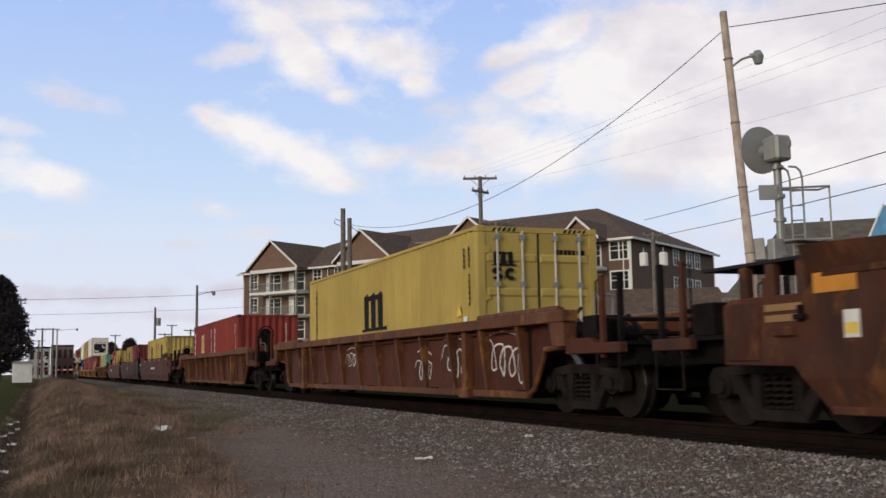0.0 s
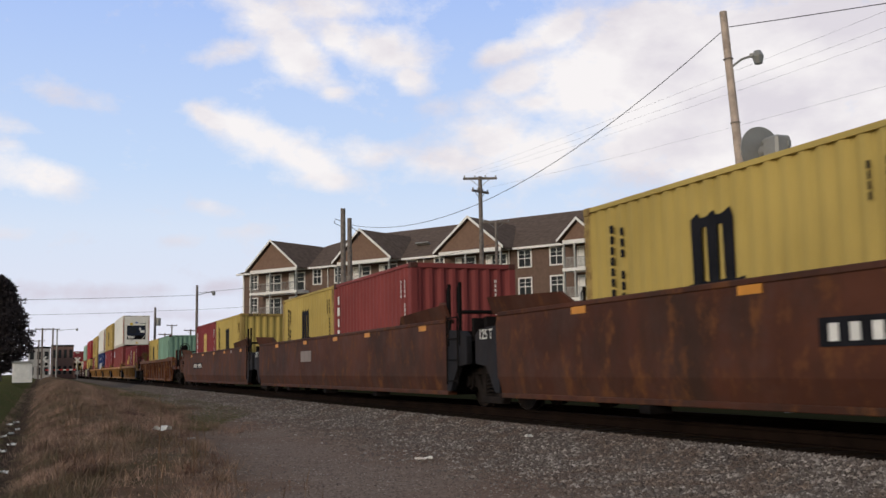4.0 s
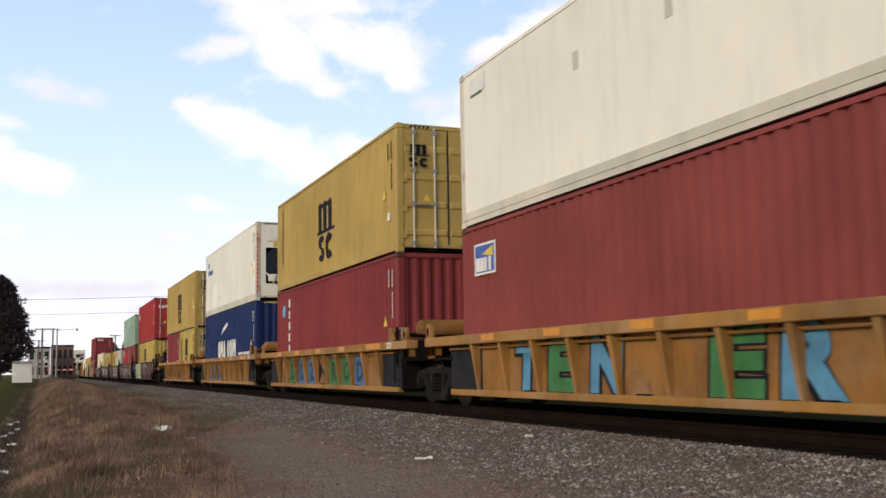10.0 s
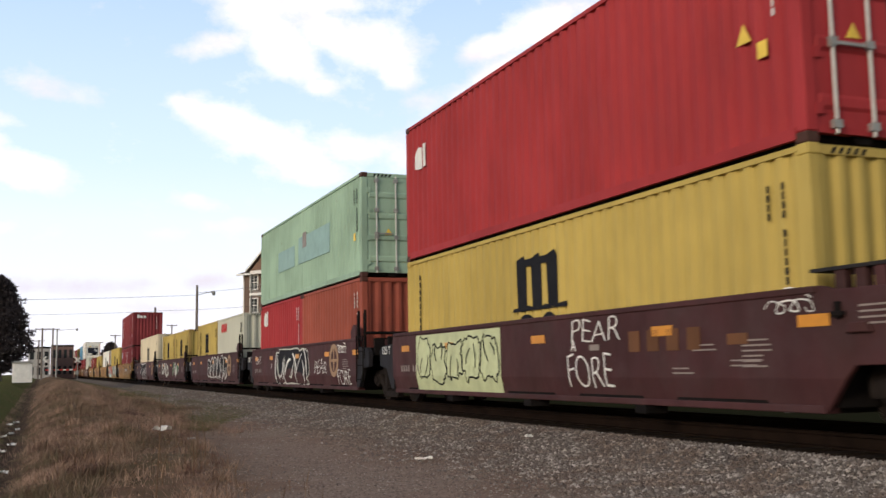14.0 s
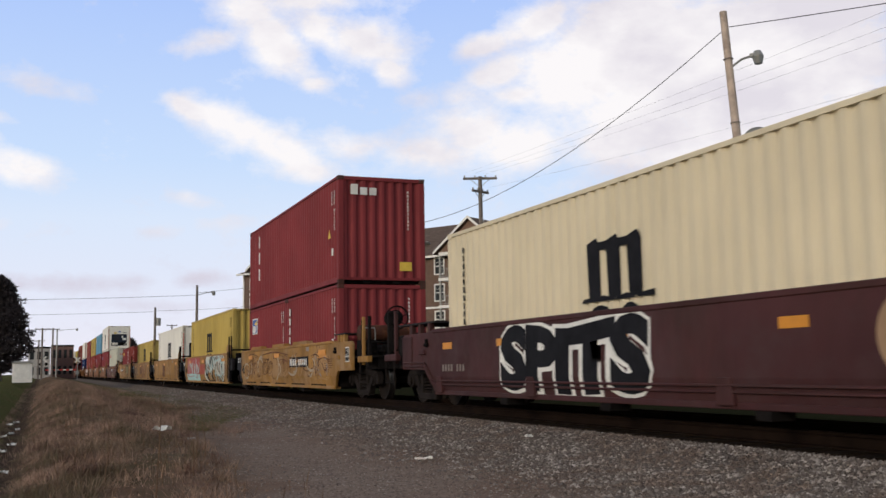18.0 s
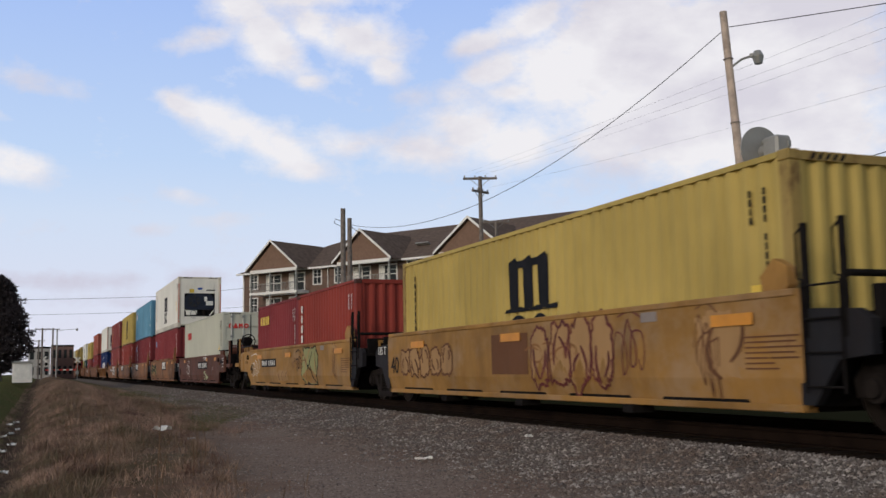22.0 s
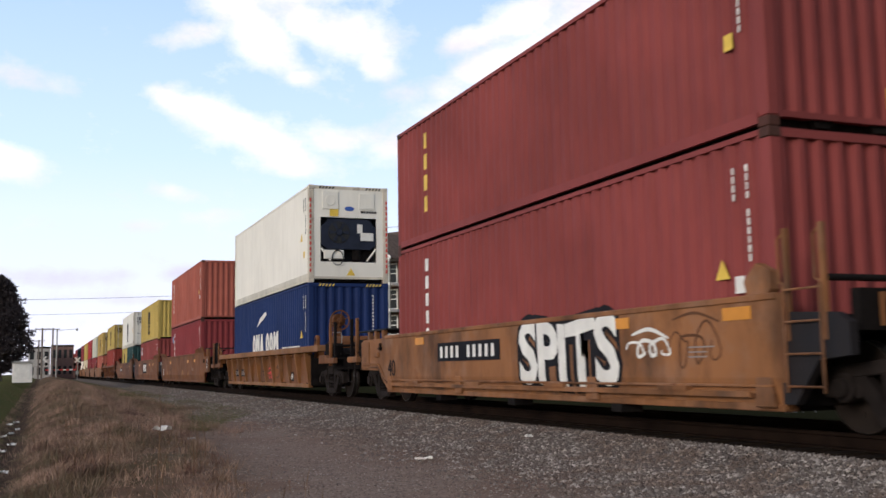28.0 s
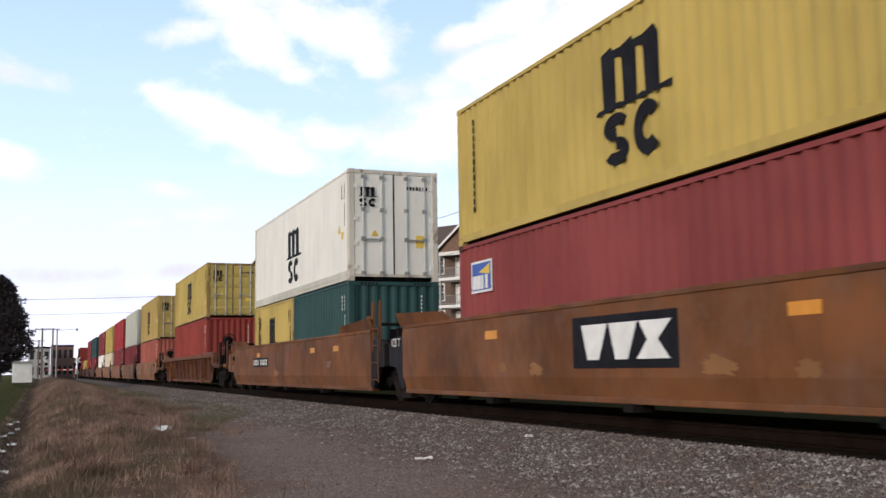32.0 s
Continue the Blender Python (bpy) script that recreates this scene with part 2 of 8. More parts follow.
def mark_m(bm, y0, y1, z0, z1, x):
    """A dark trade mark as a plain shape: three round-topped legs on feet."""
    w, h = y1 - y0, z1 - z0
    for i, (a, b) in enumerate(((0.10, 0.28), (0.40, 0.58), (0.70, 0.88))):
        prism(bm, [(y0 + a * w, z0 + 0.03 * h), (y0 + b * w, z0 + 0.03 * h), (y0 + b * w, z0 + 0.86 * h), (y0 + (a + b) / 2 * w + 0.04 * w, z1), (y0 + a * w - 0.02 * w, z0 + 0.93 * h)], x - 0.012, x - 0.004)
    for a, b in ((0.26, 0.42), (0.56, 0.72)):
        prism(bm, [(y0 + a * w, z0 + 0.80 * h), (y0 + b * w, z0 + 0.80 * h), (y0 + b * w, z0 + 0.93 * h), (y0 + a * w, z0 + 0.93 * h)], x - 0.0115, x - 0.0045)
    for a, b in ((-0.02, 0.34), (0.80, 1.04)):
        prism(bm, [(y0 + a * w, z0), (y0 + b * w, z0), (y0 + b * w, z0 + 0.09 * h), (y0 + (a + 0.03) * w, z0 + 0.06 * h)], x - 0.0125, x - 0.0035)
    prism(bm, [(y0 + 0.20 * w, z0), (y0 + 0.8 * w, z0), (y0 + 0.66 * w, z0 + 0.09 * h), (y0 + 0.5 * w, z0 + 0.02 * h), (y0 + 0.32 * w, z0 + 0.09 * h)], x - 0.012, x - 0.004)


def ring(bm, cy, cz, ry, rz, t, x, a0, a1, n=14):
    angles = [a0 + (a1 - a0) * i / n for i in range(n + 1)]
    outer = [(cy + ry * math.cos(a), cz + rz * math.sin(a)) for a in angles]
    inner = [(cy + (ry - math.copysign(t, ry)) * math.cos(a), cz + (rz - t) * math.sin(a)) for a in angles]
    v = [[bm.verts.new((q, y, z)) for y, z in line] for line in (outer, inner) for q in (x - 0.012, x - 0.004)]
    for i in range(n):
        for p, q in ((0, 2), (2, 3), (3, 1), (1, 0)):
            bm.faces.new((v[p][i], v[p][i + 1], v[q][i + 1], v[q][i]))
    for i in (0, n):
        bm.faces.new((v[0][i], v[2][i], v[3][i], v[1][i]))


def mark_low(bm, y0, y1, z0, z1, x):
    """The lower half of that mark: a pair of small ovals and a tall one."""
    w, h = y1 - y0, z1 - z0
    t = 0.14 * abs(w)
    ring(bm, y0 + 0.77 * w, z0 + h / 2, 0.23 * w, h / 2, t, x, 0.75, 5.53)
    ring(bm, y0 + 0.23 * w, z0 + 0.73 * h, 0.22 * w, 0.265 * h, t * 0.9, x, 0.45, 4.75)
    ring(bm, y0 + 0.23 * w, z0 + 0.27 * h, 0.22 * w, 0.265 * h, t * 0.9, x, 1.6, -2.7)


def bars(bm, x, y, z, n, w, h, step, upright=True, gap=(), seed=0):
    """A row of small plates in place of lettering: downwards from z, or along -y."""
    rng = random.Random(seed)
    for i in range(n):
        if i in gap:
            continue
        k = rng.uniform(0.6, 1.0)
        if upright:
            box(bm, x - 0.011, x - 0.004, y - w / 2 * k, y + w / 2 * k, z - i * step - h, z - i * step)
        else:
            box(bm, x - 0.011, x - 0.004, y - i * step - w * k, y - i * step, z, z + h)
    return bm


def slotted(bm, x, y, z, widths, h, gap=0.07):
    """A row of split blocks along -y; a negative width is a blank."""
    for w, kind in zip(widths, (0, 1, 2, 0, 0, 0, 1)):
        if w > 0:
            if kind == 0:       # a band open to one side
                ring(bm, y - w / 2, z + h / 2, -w / 2, h / 2, min(0.36 * w, 0.3 * h), x, 0.0, 6.2831)
            elif kind == 1:     # a notched block
                prism(bm, [(y - w, z), (y - w * 0.70, z), (y - w * 0.60, z + h * 0.5), (y - w * 0.5, z + h * 0.28), (y - w * 0.40, z + h * 0.5), (y - w * 0.30, z), (y, z), (y - w * 0.05, z + h), (y - w * 0.32, z + h), (y - w * 0.5, z + h * 0.7), (y - w * 0.68, z + h), (y - w * 0.95, z + h)], x - 0.011, x - 0.004)
            else:                # a wedge
                prism(bm, [(y - w, z), (y, z), (y - w * 0.36, z + h), (y - w * 0.64, z + h)], x - 0.011, x - 0.004)
        y -= abs(w) + gap


def end_bars(bm, y, x, z, n, w, h, step, upright=True, seed=0):
    rng = random.Random(seed)
    for i in range(n):
        k = rng.uniform(0.6, 1.0)
        if upright:
            box(bm, x - w / 2 * k, x + w / 2 * k, y - 0.011, y - 0.004, z - i * step - h, z - i * step)
        else:
            box(bm, x + i * step, x + i * step + w * k, y - 0.011, y - 0.004, z, z + h)
    return bm


COLOUR = {"yellow": "bright yellow", "yellow_old": "faded mustard yellow", "ochre": "ochre yellow", "maroon": "dark maroon", "red": "faded red", "crimson": "bright crimson",
          "brick": "brick red", "orange": "faded orange-red", "vermilion": "rusty vermilion", "green": "worn sea-green", "palegreen": "pale mint green", "teal": "dark teal", "blue": "navy blue",
          "sky": "light blue", "white": "white", "cream": "cream white", "grey": "pale grey"}


def box_label(col, feet, reefer, doors, on):
    size = "forty-foot" if feet == 40 else "twenty-foot"
    kind = "refrigerated container" if reefer else "container, door end leading" if doors else "ribbed steel container"
    return f"{COLOUR[col]} {size} {kind}, {on}"


def container(x, y, z, feet=40, h=2.591, col="red", doors=False, reefer="", logo="", text="", on="in a rail well", seed=0):
    """A freight container; its middle at y, its base at z. The end at -y is the one that leads."""
    L = 12.192 if feet == 40 else 6.058
    a = L / 2
    t = rolling("shipping_container", x, y, z, box_label(col, feet, reefer, doors, on), "container", "containers on the train")
    rng = random.Random(seed * 7 + 3)
    k = (feet, round(h, 3))
    post, rail = 0.16, 0.12
    edge = {"white": "white_worn", "yellow_old": "yellow_worn"}.get(col, col)
    cast = "casting" if col in ("maroon", "brick", "red", "crimson", "orange", "vermilion", "palegreen", "green") else edge
    # frame
    for sx in (-1, 1):
        for sy in (-1, 1):
            p = part("corner_post", lambda bm: box(bm, -post / 2, post / 2, -post / 2, post / 2, 0.118, h - 0.118), edge, t, key=("corner_post", k), m=pose(sx * (HW - post / 2), sy * (a - post / 2), 0), bevel=0.015)
            for zc in (0, h - 0.118):
                part("corner_casting", lambda bm: box(bm, -0.081, 0.081, -0.089, 0.089, 0, 0.118), cast, t, key="corner_casting", m=pose(sx * (HW - 0.078), sy * (a - 0.086), zc), bevel=0.012)
        part("top_rail", lambda bm: box(bm, -0.03, 0.03, -a + 0.178, a - 0.178, h - 0.075, h - 0.012), col, t, key=("top_rail", k), m=pose(sx * (HW - 0.034), 0, 0))
        if reefer:
            part("bottom_rail", lambda bm: prism_xz(bm, [(-0.03, 0.03), (0.03, 0.03), (0.03, 0.10), (0.016, 0.10), (0.016, 0.135), (0.03, 0.135), (0.03, 0.27), (-0.03, 0.27), (-0.03, 0.135), (-0.016, 0.135), (-0.016, 0.10), (-0.03, 0.10)], -a + 0.178, a - 0.178), "railgrey", t, "scuffed grey bottom rail", key=("reefer_rail", k), m=pose(sx * (HW - 0.028), 0, 0))
        else:
            part("bottom_rail", lambda bm: box(bm, -0.03, 0.03, -a + 0.178, a - 0.178, 0.055, 0.185), col, t, key=("bottom_rail", k), m=pose(sx * (HW - 0.034), 0, 0))
        if reefer:
            part("side_panel", lambda bm: corrugated(bm, -a + post, a - post, 0.17, h - 0.075, -HW + 0.016, 0.007, 0.62), col, t, key=("reefer_side", k), m=pose(0, 0, 0, 0, 0, 180 if sx > 0 else 0))
        else:
            part("side_panel", lambda bm: corrugated(bm, -a + post, a - post, 0.165, h - 0.07, -HW + 0.016, 0.046), col, t, key=("side_panel", k), m=pose(0, 0, 0, 0, 0, 180 if sx > 0 else 0))
    part("roof_panel", lambda bm: box(bm, -HW + 0.06, HW - 0.06, -a + 0.02, a - 0.02, h - 0.06, h - 0.02), col, t, key=("roof_panel", k))
    part("floor_frame", lambda bm: box(bm, -HW + 0.12, HW - 0.12, -a + 0.15, a - 0.15, 0.03, 0.15), "dark", t, key=("floor_frame", k))
    # ends
    for sy in (-1, 1):
        for zc, hh in ((h - 0.11, 0.098), (0.112, 0.07)):
            part("end_sill" if zc < 1 else "end_header", lambda bm: box(bm, -HW + post, HW - post, -0.05, 0.05, 0, hh), edge, t, key=("end_beam", hh), m=pose(0, sy * (a - 0.062), zc))
    far = pose(0, 0, 0, 0, 0, 180)
    part("end_wall", lambda bm: corrugated(bm, -HW + post, HW - post, 0.15, h - 0.11, -a + 0.03, 0.045, 0.25, "x"), col, t, key=("end_wall", k), m=far)
    e = -a + 0.04
    if reefer == "unit":
        reefer_unit(t, e, h, col, seed)
    elif doors or reefer:
        for sx in (-1, 1):
            d = part("door", lambda bm: box(bm, -0.53, 0.53, -0.02, 0.02, 0.15, h - 0.12), col, t, key=("door", k, bool(reefer)), m=pose(sx * 0.535, e, 0))
            for i in range(0 if reefer else 4):
                part("swage", lambda bm: prism2(bm, -0.50, 0.50, -0.025, 0, 0.17), col, d, key="door_swage", m=pose(0, 0, 0.36 + (h - 0.9) / 4 * 1.25 * i))
            for bx in (-0.30, 0.20) if sx < 0 else (-0.20, 0.30):
                bar = part("locking_bar", lambda bm: tube(bm, (0, -0.06, 0.10), (0, -0.06, h - 0.09), 0.02, n=8), "bar", d, "galvanised locking bar", key=("locking_bar", k), m=pose(bx, 0, 0))
                part("bar_bracket", lambda bm: [box(bm, -0.05, 0.05, -0.09, -0.018, zz, zz + 0.09) for zz in (0.16, h * 0.36, h * 0.62, h - 0.25)], "galv", d, key=("bar_bracket", k), m=pose(bx, 0, 0))
            part("door_handle", lambda bm: [box(bm, -0.02, 0.42, -0.10, -0.075, 0.0, 0.035), box(bm, -0.04, 0.02, -0.09, -0.02, -0.03, 0.06)], "galv", d, key="door_handle", m=pose(-0.30 if sx < 0 else -0.20, 0, 1.05))
            for zz in (0.3, 0.9, 1.55, h - 0.5):
                part("hinge", lambda bm: box(bm, -0.05, 0.05, -0.05, -0.01, 0, 0.12), col, d, key="hinge", m=pose(sx * 0.50, 0, zz))
        part("door_gasket", lambda bm: box(bm, -0.02, 0.02, -0.026, 0.02, 0.16, h - 0.12), "gasket", t, key=("door_gasket", k), m=pose(0, e, 0))
        part("marking", lambda bm: end_bars(bm, e - 0.022, 0.35, h - 0.5, 9, 0.07, 0.09, 0.09, False, seed), "ink" if col in ("yellow", "yellow_old", "ochre", "white", "cream", "grey", "palegreen") else "chalk", t, "container number, small plates", m=pose(0, 0, 0))
        if logo.startswith("m"):
            part("end_mark", lambda bm: turned(bm, lambda q: [mark_m(q, -0.24, 0.24, 0.26, 0.52, 0), mark_low(q, -0.24, 0.24, 0, 0.22, 0)]), "ink", t, "dark trade mark", key="end_mark", m=pose(-0.71, e - 0.05, h * 0.66))
        elif logo in ("shield", "red_blocks"):
            part("end_mark", lambda bm: turned(bm, lambda q: slotted(q, 0, 0.45, 0, (0.2, 0.2, 0.2, 0.17), 0.2, 0.03)), "redmark" if logo == "red_blocks" else "chalk", t, "trade mark blocks", key=("end_mark", logo), m=pose(-0.55, e - 0.045, h - 0.70))
        part("placard", lambda bm: box(bm, -0.14, 0.14, -0.012, -0.003, -0.16, 0.16), "gold" if seed % 2 else "chalk", t, "small square placard", key="placard", m=pose(0.74, e - 0.022, h * 0.36))
        part("warning_triangle", lambda bm: turned(bm, lambda q: prism(q, [(-0.1, 0), (0.1, 0), (0, 0.17)], -0.012, -0.003)), "gold", t, key="warning_triangle", m=pose(-0.52, e - 0.022, h * 0.40))
    else:
        part("end_wall", lambda bm: corrugated(bm, -HW + post, HW - post, 0.15, h - 0.11, -a + 0.03, 0.045, 0.25, "x"), col, t, key=("end_wall", k))
        part("marking", lambda bm: end_bars(bm, -a + 0.03, 0.74, h - 0.35, 11, 0.045, 0.06, 0.1, True, seed), "chalk", t, "container number, small plates")
        if logo == "three_blocks":
            part("end_mark", lambda bm: [box(bm, -0.42 + i * 0.26, -0.22 + i * 0.26, -0.012, -0.003, 0, 0.2 if i else 0.28) for i in range(3)], "chalk", t, "three white blocks as a trade mark", m=pose(-0.45, -a + 0.03, h - 0.5))
        part("placard", lambda bm: box(bm, -0.17, 0.17, -0.012, -0.003, -0.12, 0.12), "gold" if seed % 3 else "chalk", t, "small square placard", key="placard_low", m=pose(0.66, -a + 0.03, h * 0.17))
    for sx in (-0.42, 0.42):          # blunt feet under the end sill
        part("sill_foot", lambda bm: prism_xz(bm, [(-0.16, 0.13), (-0.09, 0.03), (0.09, 0.03), (0.16, 0.13)], -0.04, 0.04), "dark", t, key="sill_foot", m=pose(sx, -a + 0.10, 0))
    if col not in ("maroon", "brick", "red", "orange", "vermilion") and reefer != "door":
        for sx in (-1, 1):
            part("hazard_stripe", lambda bm: [prism3(bm, i * 0.1, -a + 0.01, h - 0.1) for i in range(-2, 3)], "ink" if col not in ("blue", "maroon", "brick") else "gold", t, key=("hazard_stripe", k), m=pose(sx * 0.72, 0, 0))
    # writing and marks on the side that faces the lot
    xs = -HW + 0.016 if not reefer else -HW + 0.018
    ink = "ink" if col in ("yellow", "yellow_old", "ochre", "white", "cream", "grey", "palegreen", "green") else "chalk"
    part("marking", lambda bm: [bars(bm, xs, -a + 0.42, h - 0.35, 11, 0.044, 0.078, 0.1, True, (4,), seed), bars(bm, xs, -a + 0.66, h - 0.35, 4, 0.044, 0.078, 0.1, True, (), seed + 1)], ink, t, "column of small plates in place of a number")
    part("side_placard", lambda bm: [box(bm, xs - 0.011, xs - 0.004, -0.08, 0.08, 0.0, 0.19)], "gold" if rng.random() < 0.6 else "chalk", t, key=("side_placard", bool(reefer)), m=pose(0, -a + 0.62, h * rng.uniform(0.25, 0.4)))
    if feet == 40 and (reefer or h > 2.8) and seed < 320:
        part("side_triangle", lambda bm: prism(bm, [(-0.13, 0), (0.13, 0), (0, 0.23)], -0.011, -0.004), "gold", t, "yellow warning triangle", key="side_triangle", m=pose(xs, -a + 0.92, h * 0.45))
    if logo in ("m", "m_y"):
        mm = "ink" if logo == "m" else "gold_worn"
        s = 0.88 if feet == 40 else 0.50
        part("side_mark", lambda bm: mark_m(bm, s + 0.05, -s + 0.05, 1.24, 2.13, xs), mm, t, "large trade mark as a plain shape", key=("side_m", k, reefer))
        part("side_mark", lambda bm: mark_low(bm, s * 0.84 + 0.05, -s * 0.78 + 0.05, 0.46, 1.19, xs), mm, t, "lower half of the trade mark", key=("side_low", k, reefer))
    if text:
        tm = {"w": "chalk", "k": "ink", "g": "gold"}[text[0]]
        n = int(text[1:])
        part("side_lettering", lambda bm: bars(bm, xs, a - (1.72 if n < 6 and feet == 40 else 1.05 if n < 9 and feet == 40 else 0.42 if n < 9 else 0.74), h - 0.34, n, 0.19 if n < 9 else 0.06 if feet == 40 else 0.085, 1.75 / n * 0.72, 1.75 / n, True, (), seed + 5), tm, t, "upright row of plates in place of a name")
        if n > 9 and feet == 20:
            part("side_lettering", lambda bm: bars(bm, xs, a - 1.0, h - 0.40, n - 3, 0.085, 1.75 / n * 0.72, 1.75 / n, True, (3,), seed + 6), tm, t, "upright row of plates in place of a name")
    if logo == "swoosh":
        part("side_mark", lambda bm: [slotted(bm, xs, 2.3, 0.90, (0.50, 0.66, 0.60, -0.26, 0.52, 0.56, 0.76), 0.74)] + [prism(bm, [(1.5, 1.92), (1.0, 2.2), (0.1, 2.38), (-0.1, 2.28), (0.5, 2.12), (0.95, 2.05)], xs - 0.012, xs - 0.004), bars(bm, xs, -2.6, 0.98, 12, 0.16, 0.11, 0.2, False, (), 6)], "chalk", t, "white trade mark: a row of blocks under a swoosh")
    elif logo == "red_blocks":
        part("side_mark", lambda bm: slotted(bm, xs, a - 1.15 if feet == 40 else a - 0.9, 2.0, (0.34, 0.34, 0.3, 0.26), 0.36, 0.04), "redmark", t, "red trade mark blocks")
    elif logo == "shield":
        part("side_mark", lambda bm: [prism(bm, [(a - 0.55, 1.9), (a - 0.95, 1.85), (a - 0.95, 2.3), (a - 0.75, 2.34), (a - 0.55, 2.2)], xs - 0.012, xs - 0.004), box(bm, xs - 0.012, xs - 0.004, a - 1.15, a - 1.02, 1.88, 2.36)], "chalk", t, "white trade mark blocks")
    elif logo == "gold_blocks":
        part("side_mark", lambda bm: bars(bm, xs, a - 0.45, 1.92, 5, 0.26, 0.28, 0.31, False, (), 8), "gold", t, "yellow trade mark blocks")
    elif logo == "plate":
        part("side_plate", lambda bm: box(bm, xs - 0.012, xs - 0.004, a - 1.45, a - 0.55, h - 0.92, h - 0.36), "chalk", t, "blue and white name plate")
        part("side_plate", lambda bm: box(bm, xs - 0.016, xs - 0.009, a - 1.40, a - 0.60, h - 0.88, h - 0.40), "bluemark", t, "blue field of the plate")
        part("plate_wedge", lambda bm: prism(bm, [(a - 1.36, h - 0.62), (a - 0.9, h - 0.56), (a - 1.36, h - 0.44)], xs - 0.022, xs - 0.015), "gold", t, "yellow wedge on the plate")
        part("side_lettering", lambda bm: bars(bm, xs - 0.012, a - 0.64, h - 0.86, 4, 0.16, 0.24, 0.18, False, (), 2), "chalk", t)
    elif logo == "disc":
        part("side_mark", lambda bm: tube(bm, (xs - 0.012, 0, 0), (xs - 0.004, 0, 0), 0.20, n=18), "discblue", t, "pale blue disc", key="side_disc", m=pose(0, a - 0.98, h - 0.68))
    elif logo == "patches":
        for y0, y1, z0, z1 in ((1.0, 3.3, 0.95, 1.6), (-3.1, 0.5, 0.95, 1.75)):
            patch(t, "overpaint", y0, y1, z0, z1, xs, "greenpatch", "blue-green overpainted patch")
        patch(t, "placard", -0.5, -0.05, 1.4, 1.85, xs - 0.006, "faint")
    elif logo == "cube":
        patch(t, "label_sticker", a - 1.1, a - 0.45, h - 0.5, h - 0.2, xs, "chalk", "white and green sticker")
        patch(t, "label_sticker", a - 1.0, a - 0.5, h - 0.53, h - 0.49, xs - 0.006, "spray_green")
        for y in (-0.8, 1.6):
            patch(t, "hatch", y, y + 0.16, h * 0.62, h * 0.62 + 0.28, xs, "grey", "small vent hatch")
    elif logo == "slant_blocks":
        part("side_mark", lambda bm: [prism(bm, [(a - 0.75 - i * 0.22 - 0.14, h - 1.02), (a - 0.75 - i * 0.22, h - 1.02), (a - 0.75 - i * 0.22, h - 0.80), (a - 0.75 - i * 0.22 - 0.14, h - 0.80)], xs - 0.011, xs - 0.004) for i in range(6)] + [tube(bm, (xs - 0.011, a - 0.85, h - 0.55), (xs - 0.004, a - 0.85, h - 0.55), 0.15, n=10)], "bluemark", t, "blue blocks under a round blue emblem")
        patch(t, "overpaint", a - 3.5, a - 2.2, 0.35, 1.35, xs, "cleanwhite", "fresh white overpainted block")
        patch(t, "side_placard", a - 4.1, a - 3.75, 0.62, 0.70, xs, "gold", "small yellow plate")
    elif logo == "fish":
        part("side_mark", lambda bm: [bars(bm, xs, 0.75, h * 0.44, 4, 0.24, 0.30, 0.30, False, (), 2), tube(bm, (xs - 0.012, -0.75, 1.60), (xs - 0.004, -0.75, 1.60), 0.24, n=14), tube(bm, (xs - 0.0125, -1.12, 1.65), (xs - 0.0045, -1.12, 1.65), 0.24, n=14), prism(bm, [(-0.8, 1.1), (-1.0, 1.05), (-1.15, 1.45), (-0.75, 1.45)], xs - 0.013, xs - 0.005)], "gold", t, "yellow trade mark shapes")
    return t


def turned(bm, make):
    """A side's mark turned to face an end: y becomes x, x becomes y."""
    q = bmesh.new()
    make(q)
    vs = {v: bm.verts.new((v.co.y, v.co.x, v.co.z)) for v in q.verts}
    for f in q.faces:
        bm.faces.new([vs[v] for v in f.verts])
    q.free()


def prism2(bm, x0, x1, y, z, h):
    """A flat raised swage across a door."""
    a = [bm.verts.new(p) for p in ((x0, y + 0.005, z), (x1, y + 0.005, z), (x1 - 0.03, y - 0.02, z + 0.04), (x0 + 0.03, y - 0.02, z + 0.04), (x1 - 0.03, y - 0.02, z + h - 0.04), (x0 + 0.03, y - 0.02, z + h - 0.04), (x1, y + 0.005, z + h), (x0, y + 0.005, z + h))]
    for f in ((0, 1, 2, 3), (3, 2, 4, 5), (5, 4, 6, 7), (0, 3, 5, 7), (1, 6, 4, 2)):
        bm.faces.new([a[i] for i in f])


def prism3(bm, x, y, z):
    v = [bm.verts.new(p) for p in ((x, y, z), (x + 0.05, y, z), (x + 0.09, y, z + 0.07), (x + 0.04, y, z + 0.07))]
    w = [bm.verts.new(p.co + Vector((0, 0.006, 0))) for p in v]
    bm.faces.new(v), bm.faces.new(w[::-1])
    for i in range(4):
        bm.faces.new((v[i], w[i], w[(i + 1) % 4], v[(i + 1) % 4]))


